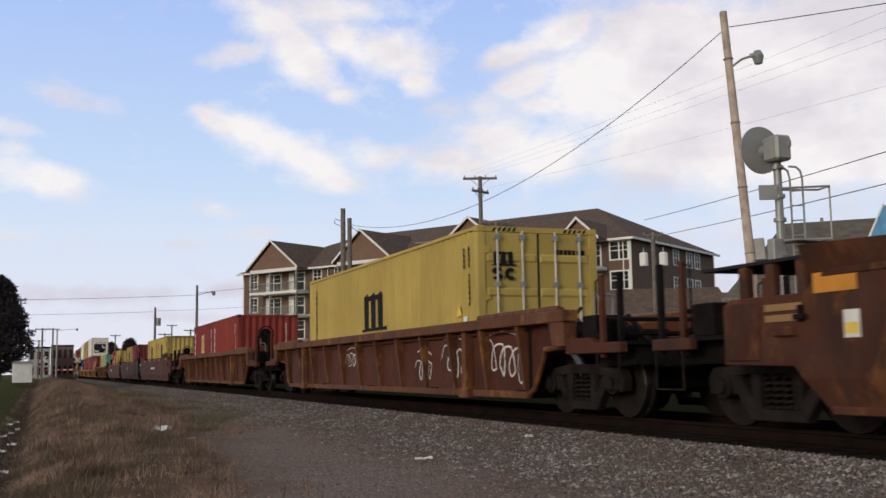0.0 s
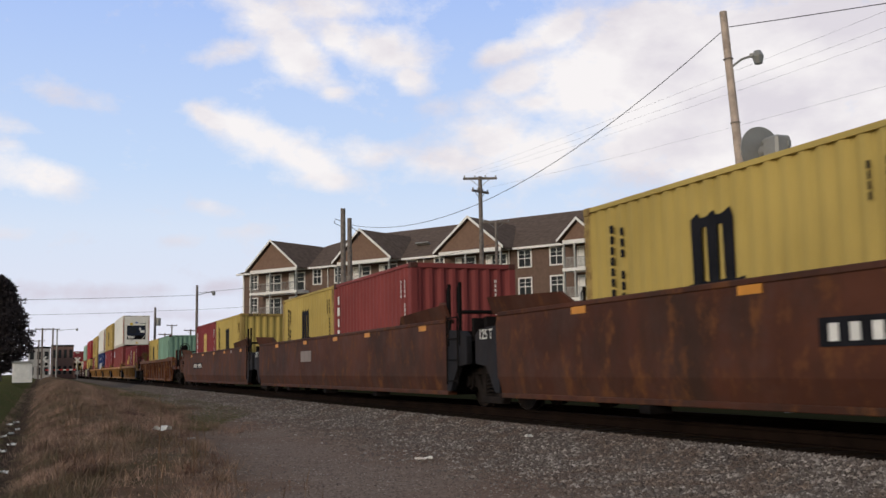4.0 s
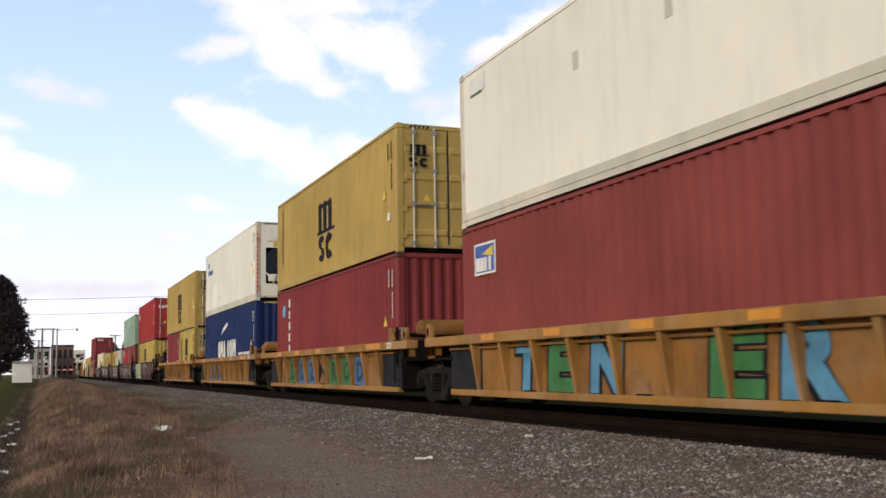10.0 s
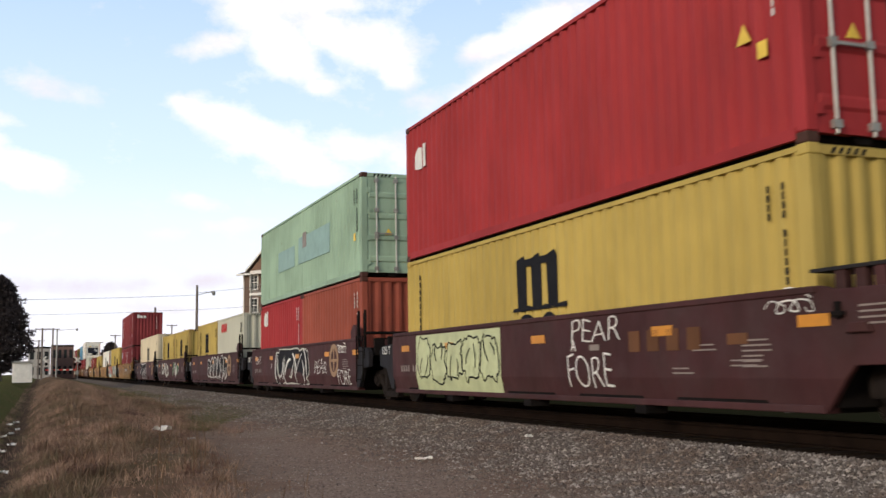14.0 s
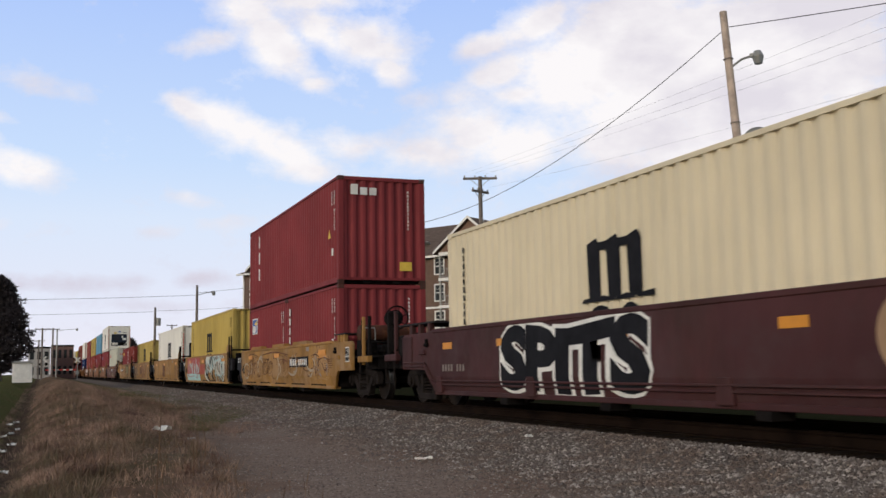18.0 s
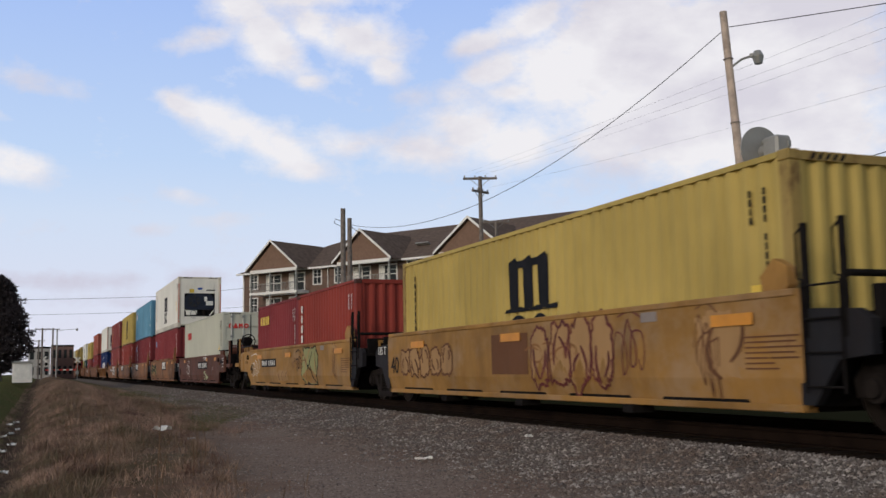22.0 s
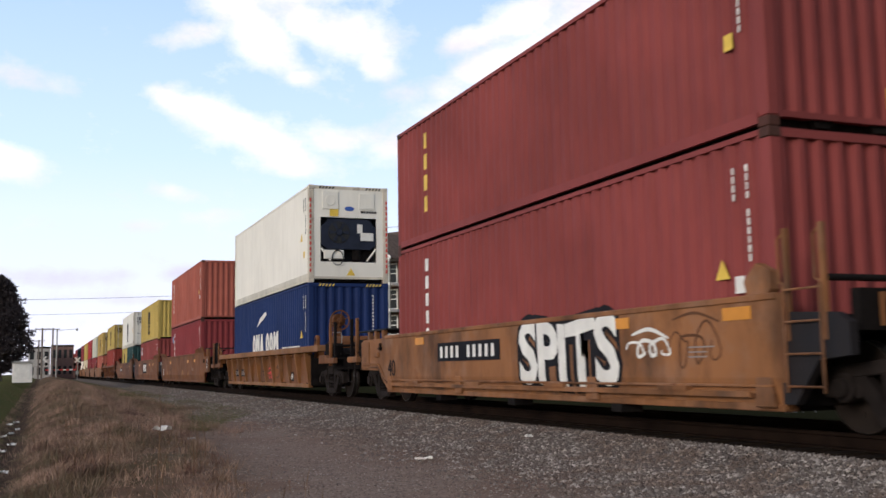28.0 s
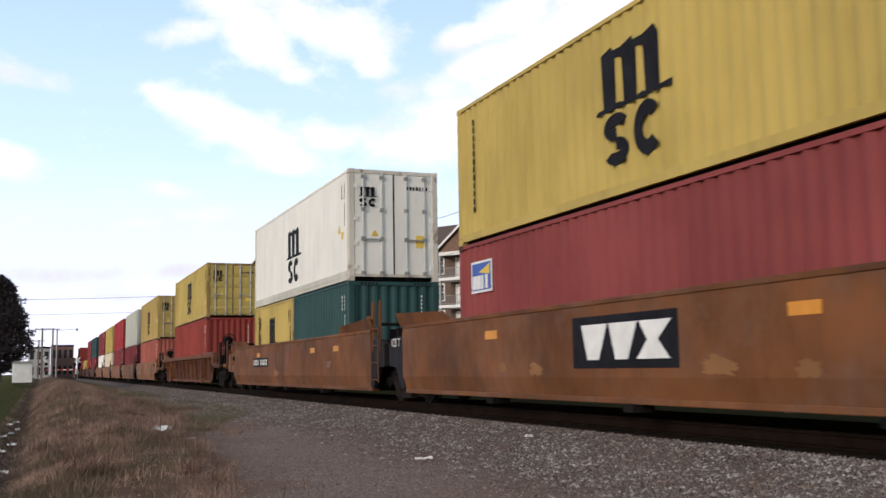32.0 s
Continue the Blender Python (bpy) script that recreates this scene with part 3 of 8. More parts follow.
def reefer_unit(t, e, h, col, seed):
    """The machinery end of a refrigerated container."""
    w = HW - 0.16
    part("end_frame", lambda bm: [box(bm, -w, w, -0.02, 0.02, h - 0.95, h - 0.11), box(bm, -w, -0.86, -0.02, 0.02, 0.15, h - 0.95), box(bm, 0.86, w, -0.02, 0.02, 0.15, h - 0.95), box(bm, -0.86, 0.86, -0.02, 0.02, 0.15, 0.62)], col, t, key=("reefer_frame", h), m=pose(0, e, 0))
    part("machine_bay", lambda bm: box(bm, -0.86, 0.86, 0.25, 0.29, 0.6, h - 0.93), "black_panel", t, key=("machine_bay", h), m=pose(0, e, 0))
    u = part("cooling_unit", lambda bm: prism_xz(bm, [(-0.84, 1.14), (-0.66, 1.0), (0.66, 1.0), (0.84, 1.14), (0.84, h - 1.25), (0.62, h - 1.0), (-0.62, h - 1.0), (-0.84, h - 1.25)], -0.03, 0.10), "navy_panel", t, "dark blue cooling unit cover", key=("cooling_unit", h), m=pose(0, e, 0))
    part("fan", lambda bm: tube(bm, (0, -0.045, 0), (0, 0.05, 0), 0.33, n=28), "gasket", u, "black condenser fan", key="fan", m=pose(-0.30, 0, 1.50))
    part("fan_hub", lambda bm: tube(bm, (0, -0.075, 0), (0, -0.04, 0), 0.09, 0.11, 14), "navy_panel", u, key="fan_hub", m=pose(-0.30, 0, 1.50))
    for k in range(6):
        part("fan_blade", lambda bm: prism_xz(bm, [(0.09, -0.02), (0.30, -0.06), (0.30, 0.06), (0.09, 0.02)], -0.06, -0.046), "navy_panel", u, key="fan_blade", m=pose(-0.30, 0, 1.50, 0, 60 * k, 0))
    part("control_box", lambda bm: box(bm, -0.2, 0.2, -0.06, 0.05, -0.12, 0.12), "chalk", u, "white control panel", key="control_box", m=pose(0.56, 0, 1.38), bevel=0.01)
    part("label_plate", lambda bm: box(bm, -0.08, 0.08, -0.045, 0.02, -0.13, 0.13), "chalk", u, key="label_plate", m=pose(0.34, 0, 1.62))
    part("compressor", lambda bm: [tube(bm, (0, 0, -0.2), (0, 0, 0.2), 0.14, n=12), tube(bm, (0, 0, 0.2), (0, 0, 0.25), 0.08, n=10)], "dark", t, key="compressor", m=pose(0.28, e + 0.12, 0.88))
    part("power_box", lambda bm: box(bm, -0.3, 0.3, -0.06, 0.06, -0.13, 0.13), col, t, key="power_box", m=pose(-0.45, e + 0.02, 0.84), bevel=0.015)
    part("cable", lambda bm: bent(bm, [(0.17 * math.cos(q), -0.05, 0.22 * math.sin(q)) for q in (i * math.pi / 9 for i in range(19))], 0.014, 5), "gasket", t, "coiled black power cable", key="cable", m=pose(-0.35, e - 0.01, 0.74))
    for sx in (-1, 1):
        part("brace", lambda bm: tube(bm, (sx * 0.84, -0.01, 1.02), (sx * 0.56, -0.01, 0.66), 0.03, n=6), col, t, key=("brace", sx), m=pose(0, e, 0))
    for sx in (-1, 1):
        part("access_hatch", lambda bm: [box(bm, -0.24, 0.24, -0.035, 0.0, -0.26, 0.26), tube(bm, (0, -0.05, 0), (0, -0.03, 0), 0.16, n=16)] if sx < 0 else box(bm, -0.24, 0.24, -0.035, 0.0, -0.24, 0.24), col, t, key=("access_hatch", sx), m=pose(sx * 0.56, e - 0.015, h - 0.45), bevel=0.01)
    part("end_mark", lambda bm: tube(bm, (0, -0.012, 0), (0, -0.003, 0), 0.15, n=20), "bluemark", t, "blue oval maker's badge", key="end_oval", m=pose(0.02, e - 0.022, h - 0.68) @ Matrix.Diagonal((1, 1, 0.45, 1)))
    part("warning_triangle", lambda bm: turned(bm, lambda q: prism(q, [(-0.13, 0), (0.13, 0), (0, 0.22)], -0.012, -0.003)), "gold", t, key="warning_triangle_big", m=pose(0.06, e - 0.022, 0.22))
    part("placard", lambda bm: box(bm, -0.13, 0.13, -0.012, -0.003, -0.12, 0.12), "gold", t, key="placard_unit", m=pose(-0.45, e - 0.022, h - 0.80))
    part("marking", lambda bm: [end_bars(bm, e - 0.022, 0.38, h - 0.66, 4, 0.07, 0.07, 0.085, False, seed), end_bars(bm, e - 0.022, 0.38, h - 0.80, 6, 0.07, 0.07, 0.085, False, seed + 3)], "ink", t, "small plates in place of a number")
    part("reflector_strip", lambda bm: [box(bm, sx * (HW - 0.05) - 0.022, sx * (HW - 0.05) + 0.022, -0.058, -0.045, 0.3 + i * 0.16, 0.40 + i * 0.16) for sx in (-1, 1) for i in range(14)], "redmark", t, "red reflector strips on the posts", key="reflector_strip", m=pose(0, e, 0))


def prism_xz(bm, pts, y0, y1):
    a = [bm.verts.new((x, y0, z)) for x, z in pts]
    b = [bm.verts.new((x, y1, z)) for x, z in pts]
    bm.faces.new(a), bm.faces.new(b[::-1])
    for i in range(len(pts)):
        j = (i + 1) % len(pts)
        bm.faces.new((a[i], b[i], b[j], a[j]))


M["casting"] = paint("grimy_brown_casting_paint", (0.085, 0.034, 0.026), 0.6, 0.4, rustcol=(0.045, 0.026, 0.018), grime=0.6)
M["gold_worn"] = paint("flaking_yellow_marking_paint", (0.60, 0.43, 0.14), 0.42, 0.25, rustcol=(0.17, 0.03, 0.03), dirt=0.2)
M["railgrey"] = paint("scuffed_grey_rail_paint", (0.60, 0.57, 0.49), 0.2, 0.3, dirt=0.5)
M["discblue"] = plain("bright_blue_marking_paint", (0.13, 0.36, 0.60), 0.6, 0, 0.12)
M["cleanwhite"] = plain("fresh_white_paint", (0.86, 0.84, 0.78), 0.6, 0, 0.03)
M["navy_panel"] = plain("dark_blue_panel", (0.016, 0.021, 0.038), 0.5, 0, 0.3, spec=0.2)

# ---- well cars ----
FACE = 1.483     # half width over the side posts
WHEEL = 0.46
WHEELSETS = []


def wheel_mesh(bm):
    for sx in (-1, 1):
        x = sx * 0.7175
        for r0, r1, x0, x1 in ((WHEEL + 0.028, WHEEL + 0.02, -sx * 0.035 + x, x), (WHEEL + 0.004, WHEEL, x, x + sx * 0.105), (0.36, 0.12, x + sx * 0.104, x + sx * 0.03)):
            tube(bm, (x0, 0, 0), (x1, 0, 0), r0, r1, 28)
        for i in range(3):
            q = i * 2.094
            tube(bm, (x + sx * 0.08, 0.27 * math.cos(q), 0.27 * math.sin(q)), (x + sx * 0.112, 0.27 * math.cos(q), 0.27 * math.sin(q)), 0.035, n=8)
    tube(bm, (-1.0, 0, 0), (1.0, 0, 0), 0.085, n=12)


def side_frame(bm):
    """A cast side frame: a bowed top member, pedestals over the journals, two open triangles and a spring nest between."""
    prism(bm, [(-1.16, 0.36), (-1.19, 0.55), (-1.08, 0.67), (-0.70, 0.70), (-0.35, 0.74), (0.35, 0.74), (0.70, 0.70), (1.08, 0.67), (1.19, 0.55), (1.16, 0.36), (1.05, 0.36), (1.02, 0.52), (0.78, 0.56), (0.36, 0.60), (-0.36, 0.60), (-0.78, 0.56), (-1.02, 0.52), (-1.05, 0.36)], -0.075, 0.075)
    for s in (-1, 1):
        prism(bm, [(s * 0.82, 0.57), (s * 0.62, 0.58), (s * 0.30, 0.20), (s * 0.44, 0.10)], -0.07, 0.07)
        prism(bm, [(s * 0.42, 0.61), (s * 0.26, 0.61), (s * 0.26, 0.20), (s * 0.38, 0.20)], -0.07, 0.07)
        prism(bm, [(s * 0.78, 0.57), (s * 0.66, 0.57), (s * 0.70, 0.36), (s * 0.77, 0.36)], -0.06, 0.06)
        tube(bm, (-0.10, s * 0.9, 0.46), (0.10, s * 0.9, 0.46), 0.15, n=16)
        tube(bm, (-0.15, s * 0.9, 0.46), (-0.10, s * 0.9, 0.46), 0.10, n=12)
    prism(bm, [(-0.46, 0.09), (0.46, 0.09), (0.40, 0.215), (-0.40, 0.215)], -0.085, 0.085)


def rim(bm):
    """The worn tread and face of a rim, beside the flange."""
    n = 28
    rings = [[bm.verts.new((x, r * math.cos(q), r * math.sin(q))) for q in (2 * math.pi * i / n for i in range(n))] for x, r in ((0.0, WHEEL + 0.0065), (0.105, WHEEL + 0.0025), (0.108, WHEEL - 0.004))]
    for u, v in zip(rings, rings[1:]):
        for i in range(n):
            bm.faces.new((u[i], u[(i + 1) % n], v[(i + 1) % n], v[i]))


def springs(bm):
    bent(bm, [(0.062 * math.cos(q), 0.062 * math.sin(q), 0.20 + 0.36 * i / 44) for i, q in enumerate(j * math.pi / 4 for j in range(45))], 0.018, 5)


def truck(parent, y):
    tr = part("truck", lambda bm: [box(bm, -0.95, 0.95, -0.18, 0.18, 0.45, 0.68), tube(bm, (0, 0, 0.66), (0, 0, 0.78), 0.25, n=14)], "truck", parent, "dusty cast steel truck", key="truck_bolster", m=pose(0, y, 0))
    for sx in (-1, 1):
        part("side_frame", side_frame, "truck", tr, key="side_frame", m=pose(sx * 0.99, 0, 0), bevel=0.012)
        if sx > 0:
            continue
        for sy in (-0.15, 0.0, 0.15):
            part("spring", springs, "truck", tr, key="springs", m=pose(sx * 0.99, sy, 0))
        for s in (-1, 1):
            part("wheel_rim", rim, "tread", tr, "bright worn wheel tread", key="wheel_rim", m=pose(sx * 0.7175, s * 0.9, WHEEL, 0, 0, 0 if sx > 0 else 180))
    part("brake_beam", lambda bm: [box(bm, -0.75, 0.75, s * 0.36 - 0.04, s * 0.36 + 0.04, 0.30, 0.40) for s in (-1, 1)], "dark", tr, key="brake_beam")
    for s in (-1, 1):
        ws = part("wheelset", wheel_mesh, "wheel", tr, "brown steel wheels on an axle", key="wheelset", m=pose(0, s * 0.9, WHEEL))
        WHEELSETS.append((ws, s))
    return tr


CAR_TEXT = {"car_brown": "rust-brown", "car_oxide": "oxide-red", "car_yellow": "dirty yellow", "car_yellow_dirty": "grimy brown-yellow", "car_yellow_clean": "yellow", "car_orange": "faded orange", "car_purple": "dark maroon", "car_rust": "rusty orange-brown", "car_redbrown": "dull red-brown"}


def ladder(parent, mat, x, y, z0, z1, w=0.42, n=4):
    s = 1 if x > 0 else -1
    part("ladder", lambda bm: [tube(bm, (0, -w / 2, z0), (0, -w / 2, z1), 0.016, n=6), tube(bm, (0, w / 2, z0), (0, w / 2, z1), 0.016, n=6)] + [tube(bm, (0, -w / 2, z0 + 0.06 + (z1 - z0 - 0.1) * i / (n - 1)), (0, w / 2, z0 + 0.06 + (z1 - z0 - 0.1) * i / (n - 1)), 0.013, n=6) for i in range(n)], mat, parent, key=("ladder", z0, z1, w, n), m=pose(x, y, 0))


KINK, LEAN = 0.56, 0.22     # smooth sides lean inwards below this height


def lean(x, z):
    return x + LEAN * max(0.0, KINK - z) if -FACE + 0.0 < x < -FACE + 0.09 else x


def kinked(bm, pts, x0, x1):
    prism(bm, pts, x0, x1)
    bmesh.ops.bisect_plane(bm, geom=bm.verts[:] + bm.edges[:] + bm.faces[:], plane_co=(0, 0, KINK), plane_no=(0, 0, 1))
    for v in bm.verts:
        v.co.x += LEAN * max(0.0, KINK - v.co.z)


def flared(bm, pts, x0, x1):
    """A plate that leans outwards above its foot."""
    prism(bm, pts, x0, x1)
    foot = min(z for y, z in pts)
    for v in bm.verts:
        v.co.x -= 0.4 * (v.co.z - foot)


def well_car(c, half, top, mat, style, near, far, seed, posts=12, deck=1.02):
    """One unit of a well car. c: its middle at the start; half: half of the well's length; near, far: 'end' or 'joint'."""
    rng = random.Random(seed)
    ribs = "ribbed" if style == "rib" else "smooth-sided"
    t = rolling("well_car", TRACK, c, 0, f"{CAR_TEXT[mat]} {ribs} intermodal well car with grime and stains", "rail car", "well cars of the train")
    ext = {"end": 1.75 if style != "rib" and half < 8 else 1.55, "joint": 0.95}
    z0 = 0.24
    for sx in (-1, 1):
        m = pose(0, 0, 0, 0, 0, 0 if sx < 0 else 180)
        e0, e1 = (ext[near], ext[far]) if sx < 0 else (ext[far], ext[near])
        if style == "rib":
            wing = lambda s: [(s * half, z0), (s * (half + 0.2), z0 + 0.12), (s * (half + 0.42), z0 + 0.42), (s * (half + 0.6), 0.98), (s * (half + 1.2), 1.0), (s * (half + 1.2), top - 0.1)] if half > 8 else [(s * half, z0), (s * half, top - 0.1)]
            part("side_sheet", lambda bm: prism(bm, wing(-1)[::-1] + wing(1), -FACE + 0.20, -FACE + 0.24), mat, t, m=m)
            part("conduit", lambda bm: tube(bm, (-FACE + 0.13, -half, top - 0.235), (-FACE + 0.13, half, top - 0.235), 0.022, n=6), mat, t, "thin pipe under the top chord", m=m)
            # chord, sill and posts take the lighter paint, for the light they catch
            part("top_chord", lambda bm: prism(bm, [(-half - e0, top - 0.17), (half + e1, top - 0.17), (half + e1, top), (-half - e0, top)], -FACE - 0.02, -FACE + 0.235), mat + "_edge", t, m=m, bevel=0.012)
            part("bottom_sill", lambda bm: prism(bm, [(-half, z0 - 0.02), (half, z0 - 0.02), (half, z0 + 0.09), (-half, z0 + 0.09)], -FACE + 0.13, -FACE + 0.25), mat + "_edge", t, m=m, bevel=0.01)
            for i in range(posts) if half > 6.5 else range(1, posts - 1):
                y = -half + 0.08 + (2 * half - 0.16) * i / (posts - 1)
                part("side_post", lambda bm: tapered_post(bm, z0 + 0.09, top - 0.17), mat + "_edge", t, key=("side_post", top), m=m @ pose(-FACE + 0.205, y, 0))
            if sx < 0:
                for y in (-half * 0.72, half * 0.74) if half > 8 else ():
                    part("jacking_pad", lambda bm: [box(bm, -0.10, 0.07, -0.09, 0.09, z0 - 0.03, top - 0.17), box(bm, -0.12, 0.08, -0.2, 0.2, z0 - 0.05, z0 + 0.12)], mat + "_edge", t, key=("jacking_pad", top), m=pose(-FACE + 0.13, y, 0), bevel=0.015)
            for s, e in ((-1, e0), (1, e1)):
                flip = pose(0, 0, 0) if s > 0 else Matrix.Diagonal((1, -1, 1, 1))
                if half > 8:
                    part("end_plate", lambda bm: prism(bm, [(-0.20, 1.0), (0.16, 1.0), (0.16, top - 0.16), (-0.30, top - 0.16)], -0.08, 0.14), mat + "_edge", t, key=("end_plate_deep", top), m=m @ pose(-FACE + 0.08, 0, 0) @ flip @ pose(0, half + e - 0.2, 0), bevel=0.01)
                    part("arch_rim", lambda bm: bent(bm, [(0, half - 0.02, z0 + 0.02), (0, half + 0.2, z0 + 0.13), (0, half + 0.42, z0 + 0.43), (0, half + 0.6, 0.97), (0, half + 1.25, 1.0)], 0.045, 8), mat + "_edge", t, "rim over the wheel arch", key=("arch_rim", half), m=m @ pose(-FACE + 0.18, 0, 0) @ flip)
                    for i in range(4):
                        part("guide_plate", lambda bm: prism(bm, [(-0.36, 0), (0.36, 0), (0.36, 0.075), (-0.36, 0.075)], -0.03, 0.10), mat + "_edge", t, "sloped container guide on the chord", key="guide_plate", m=m @ pose(-FACE + 0.06, 0, top) @ flip @ pose(0, half + 0.9 - i * 0.74, 0, 0, 16, 0), bevel=0.008)
                else:
                    part("end_plate", lambda bm: [prism(bm, [(-0.17, top - 0.34), (0.15, top - 0.34), (0.15, top + 0.20), (0.10, top + 0.27), (-0.03, top + 0.27), (-0.10, top + 0.18), (-0.17, top)], -0.05, 0.03), box(bm, -0.05, 0.16, -0.17, 0.15, top - 0.34, top - 0.16)], mat, t, "raised end bracket", key=("end_plate_tall", top), m=m @ pose(-FACE + 0.04, 0, 0) @ flip @ pose(0, half + e - 0.2, 0), bevel=0.01)
                    part("bracket_hole", lambda bm: tube(bm, (-0.006, 0, 0), (0.006, 0, 0), 0.055, n=14), "dark", t, "oval lashing hole", key="bracket_hole", m=m @ pose(-FACE - 0.013, s * (half + e - 0.165), top + 0.12) @ Matrix.Diagonal((1, 0.8, 1.5, 1)))
                if half < 6.5:
                    part("end_panel", lambda bm: box(bm, -0.006, 0.03, -0.70, 0.70, z0 + 0.06, top - 0.175), "black_panel", t, "black painted end bay", key=("end_panel", top), m=m @ pose(-FACE + 0.188, s * (half - 0.62), 0))
        else:
            k0, k1 = (near, far) if sx < 0 else (far, near)
            drop = 0.2 if half > 8 else 0.05
            right = [(half + 0.04, z0), (half + 0.46, 0.68), (half + e1, 0.70), (half + e1, top - drop - 0.08), (half + e1 - 0.12, top - drop), (half + 0.25, top - drop), (half + 0.05, top)] if k1 == "end" else [(half, z0), (half + 0.06, z0 + 0.1), (half + 0.1, top - 0.16), (half + 0.02, top)]
            left = [(-half - 0.05, top), (-half - 0.25, top - drop), (-half - e0 + 0.12, top - drop), (-half - e0, top - drop - 0.08), (-half - e0, 0.70), (-half - 0.46, 0.68)] if k0 == "end" else [(-half - 0.02, top), (-half - 0.1, top - 0.16), (-half - 0.06, z0 + 0.1)]
            pts = [(-half, z0)] + right + left
            part("side_sheet", lambda bm: kinked(bm, pts, -FACE + 0.03, -FACE + 0.1), mat, t, m=m, bevel=0.008)
            part("top_chord", lambda bm: prism(bm, [(-half, top - 0.07), (half, top - 0.07), (half, top + 0.004), (-half, top + 0.004)], -FACE + 0.012, -FACE + 0.22), mat, t, m=m, bevel=0.012)
            part("bottom_sill", lambda bm: prism(bm, [(-half, z0 - 0.02), (half, z0 - 0.02), (half, z0 + 0.06), (-half, z0 + 0.06)], -FACE + 0.065, -FACE + 0.25), mat, t, m=m, bevel=0.01)
            for y in (-half * 0.5, 0, half * 0.5):
                part("floor_bracket", lambda bm: box(bm, -0.02, 0.3, -0.12, 0.12, 0.12, 0.22), "dark", t, key="floor_bracket", m=m @ pose(-FACE + 0.04, y, 0))
            if half > 8:
                for s in (-1, 1):
                    part("end_guide", lambda bm: flared(bm, [(half - 2.6, top - 0.02), (half + 0.2, top - 0.02), (half + 0.2, top + 0.26), (half - 2.3, top + 0.17)], -FACE + 0.03, -FACE + 0.08), mat, t, "flared end guide plate", key=("end_guide", half, top, sx), m=m @ (pose(0, 0, 0) if s > 0 else Matrix.Diagonal((1, -1, 1, 1))))
            if style == "lip" and sx < 0:
                for y in (-half * 0.45, 0.0, half * 0.55):
                    part("container_guide", lambda bm: prism(bm, [(-0.9, 0), (0.9, 0), (0.82, 0.09), (-0.82, 0.09)], -0.02, 0.16), mat, t, key="container_guide", m=pose(-FACE + 0.02, y, top))
    for y in (-half + 0.2, -half * 0.5, 0, half * 0.5, half - 0.2):
        part("floor_beam", lambda bm: box(bm, -FACE + 0.14, FACE - 0.14, -0.15, 0.15, 0.22, 0.35), "dark", t, key="floor_beam", m=pose(0, y, 0))
    for s, kind in ((-1, near), (1, far)):
        m = pose(0, 0, 0, 0, 0, 0 if s < 0 else 180)
        part("bulkhead", lambda bm: box(bm, -FACE + 0.19, FACE - 0.19, -half - 0.10, -half, 0.28, top - 0.22), "dark", t, key=("bulkhead", half, top), m=m)
        if kind == "end":
            off = 1.37 if half < 8 else 1.22
            truck(t, s * (half + off))
            part("centre_sill", lambda bm: [box(bm, -0.33, 0.33, -half - 2.45, -half, 0.74, 1.02), prism(bm, [(-half - 0.6, 1.0), (-half - 0.05, 1.0), (-half - 0.05, top - 0.1)], -0.5, 0.5)], "dark", t, key=("centre_sill", half, top), m=m)
            part("coupler", lambda bm: [box(bm, -0.09, 0.09, -half - 3.35, -half - 2.4, 0.80, 0.96), box(bm, -0.17, 0.14, -half - 3.52, -half - 3.2, 0.72, 1.04), box(bm, 0.06, 0.2, -half - 3.5, -half - 3.3, 0.74, 1.02)], "truck", t, "knuckle coupler", key=("coupler", half), m=m, bevel=0.02)
            part("end_platform", lambda bm: [box(bm, -FACE + 0.12, FACE - 0.12, -half - 2.92, -half - 1.5, 0.985, 1.035), box(bm, -1.15, 1.15, -half - 2.86, -half - 1.95, 0.72, 0.985)], "dark", t, "black end platform", key=("end_platform", half), m=m)
            for sx in (-1, 1):
                part("end_sill", lambda bm: prism(bm, [(-half - 2.98, 0.88), (-half - 1.5, 0.88), (-half - 1.5, 1.10), (-half - 2.2, 1.10), (-half - 2.35, 1.02), (-half - 2.98, 1.02)] if style == "rib" else [(-half - 2.98, 0.88), (-half - 2.2, 0.88), (-half - 2.2, 1.02), (-half - 2.98, 1.02)], -0.06, 0.06), mat, t, key=("end_sill", half, style == "rib"), m=m @ pose(sx * (FACE - 0.09), 0, 0), bevel=0.012)
                for yy, pm in ((2.42, mat), (2.88, "dark")):
                    part("end_post", lambda bm: box(bm, -0.035, 0.035, -0.04, 0.04, 0.82, 1.94), pm, t, key="end_post", m=m @ pose(sx * (FACE - 0.12), -half - yy, 0), bevel=0.008)
                part("hand_rail", lambda bm: bent(bm, [(0, 0.04, 1.1), (0, 0.16, 1.14), (0, 0.16, 1.86), (0, 0.04, 1.9)], 0.015), "dark", t, key="hand_rail", m=m @ pose(sx * (FACE - 0.12), -half - 2.42, 0))
                part("step", lambda bm: bent(bm, [(0, -0.28, 0.95), (0, -0.28, 0.42), (0, 0.28, 0.42), (0, 0.28, 0.95)], 0.018), "truck", t, "grab step", key="step", m=m @ pose(sx * (FACE - 0.05), -half - 2.64, 0))
                part("tool_box", lambda bm: box(bm, -0.2, 0.2, -0.2, 0.2, 0.0, 0.38), "dark", t, "black box beside the platform", key="tool_box", m=m @ pose(sx * (FACE - 0.32), -half - 2.05, 1.03), bevel=0.02)
            part("cross_rail", lambda bm: tube(bm, (-FACE + 0.12, 0, 0), (FACE - 0.12, 0, 0), 0.03, n=8), "dark", t, key="end_cross_rail", m=m @ pose(0, -half - 2.42, 1.34))
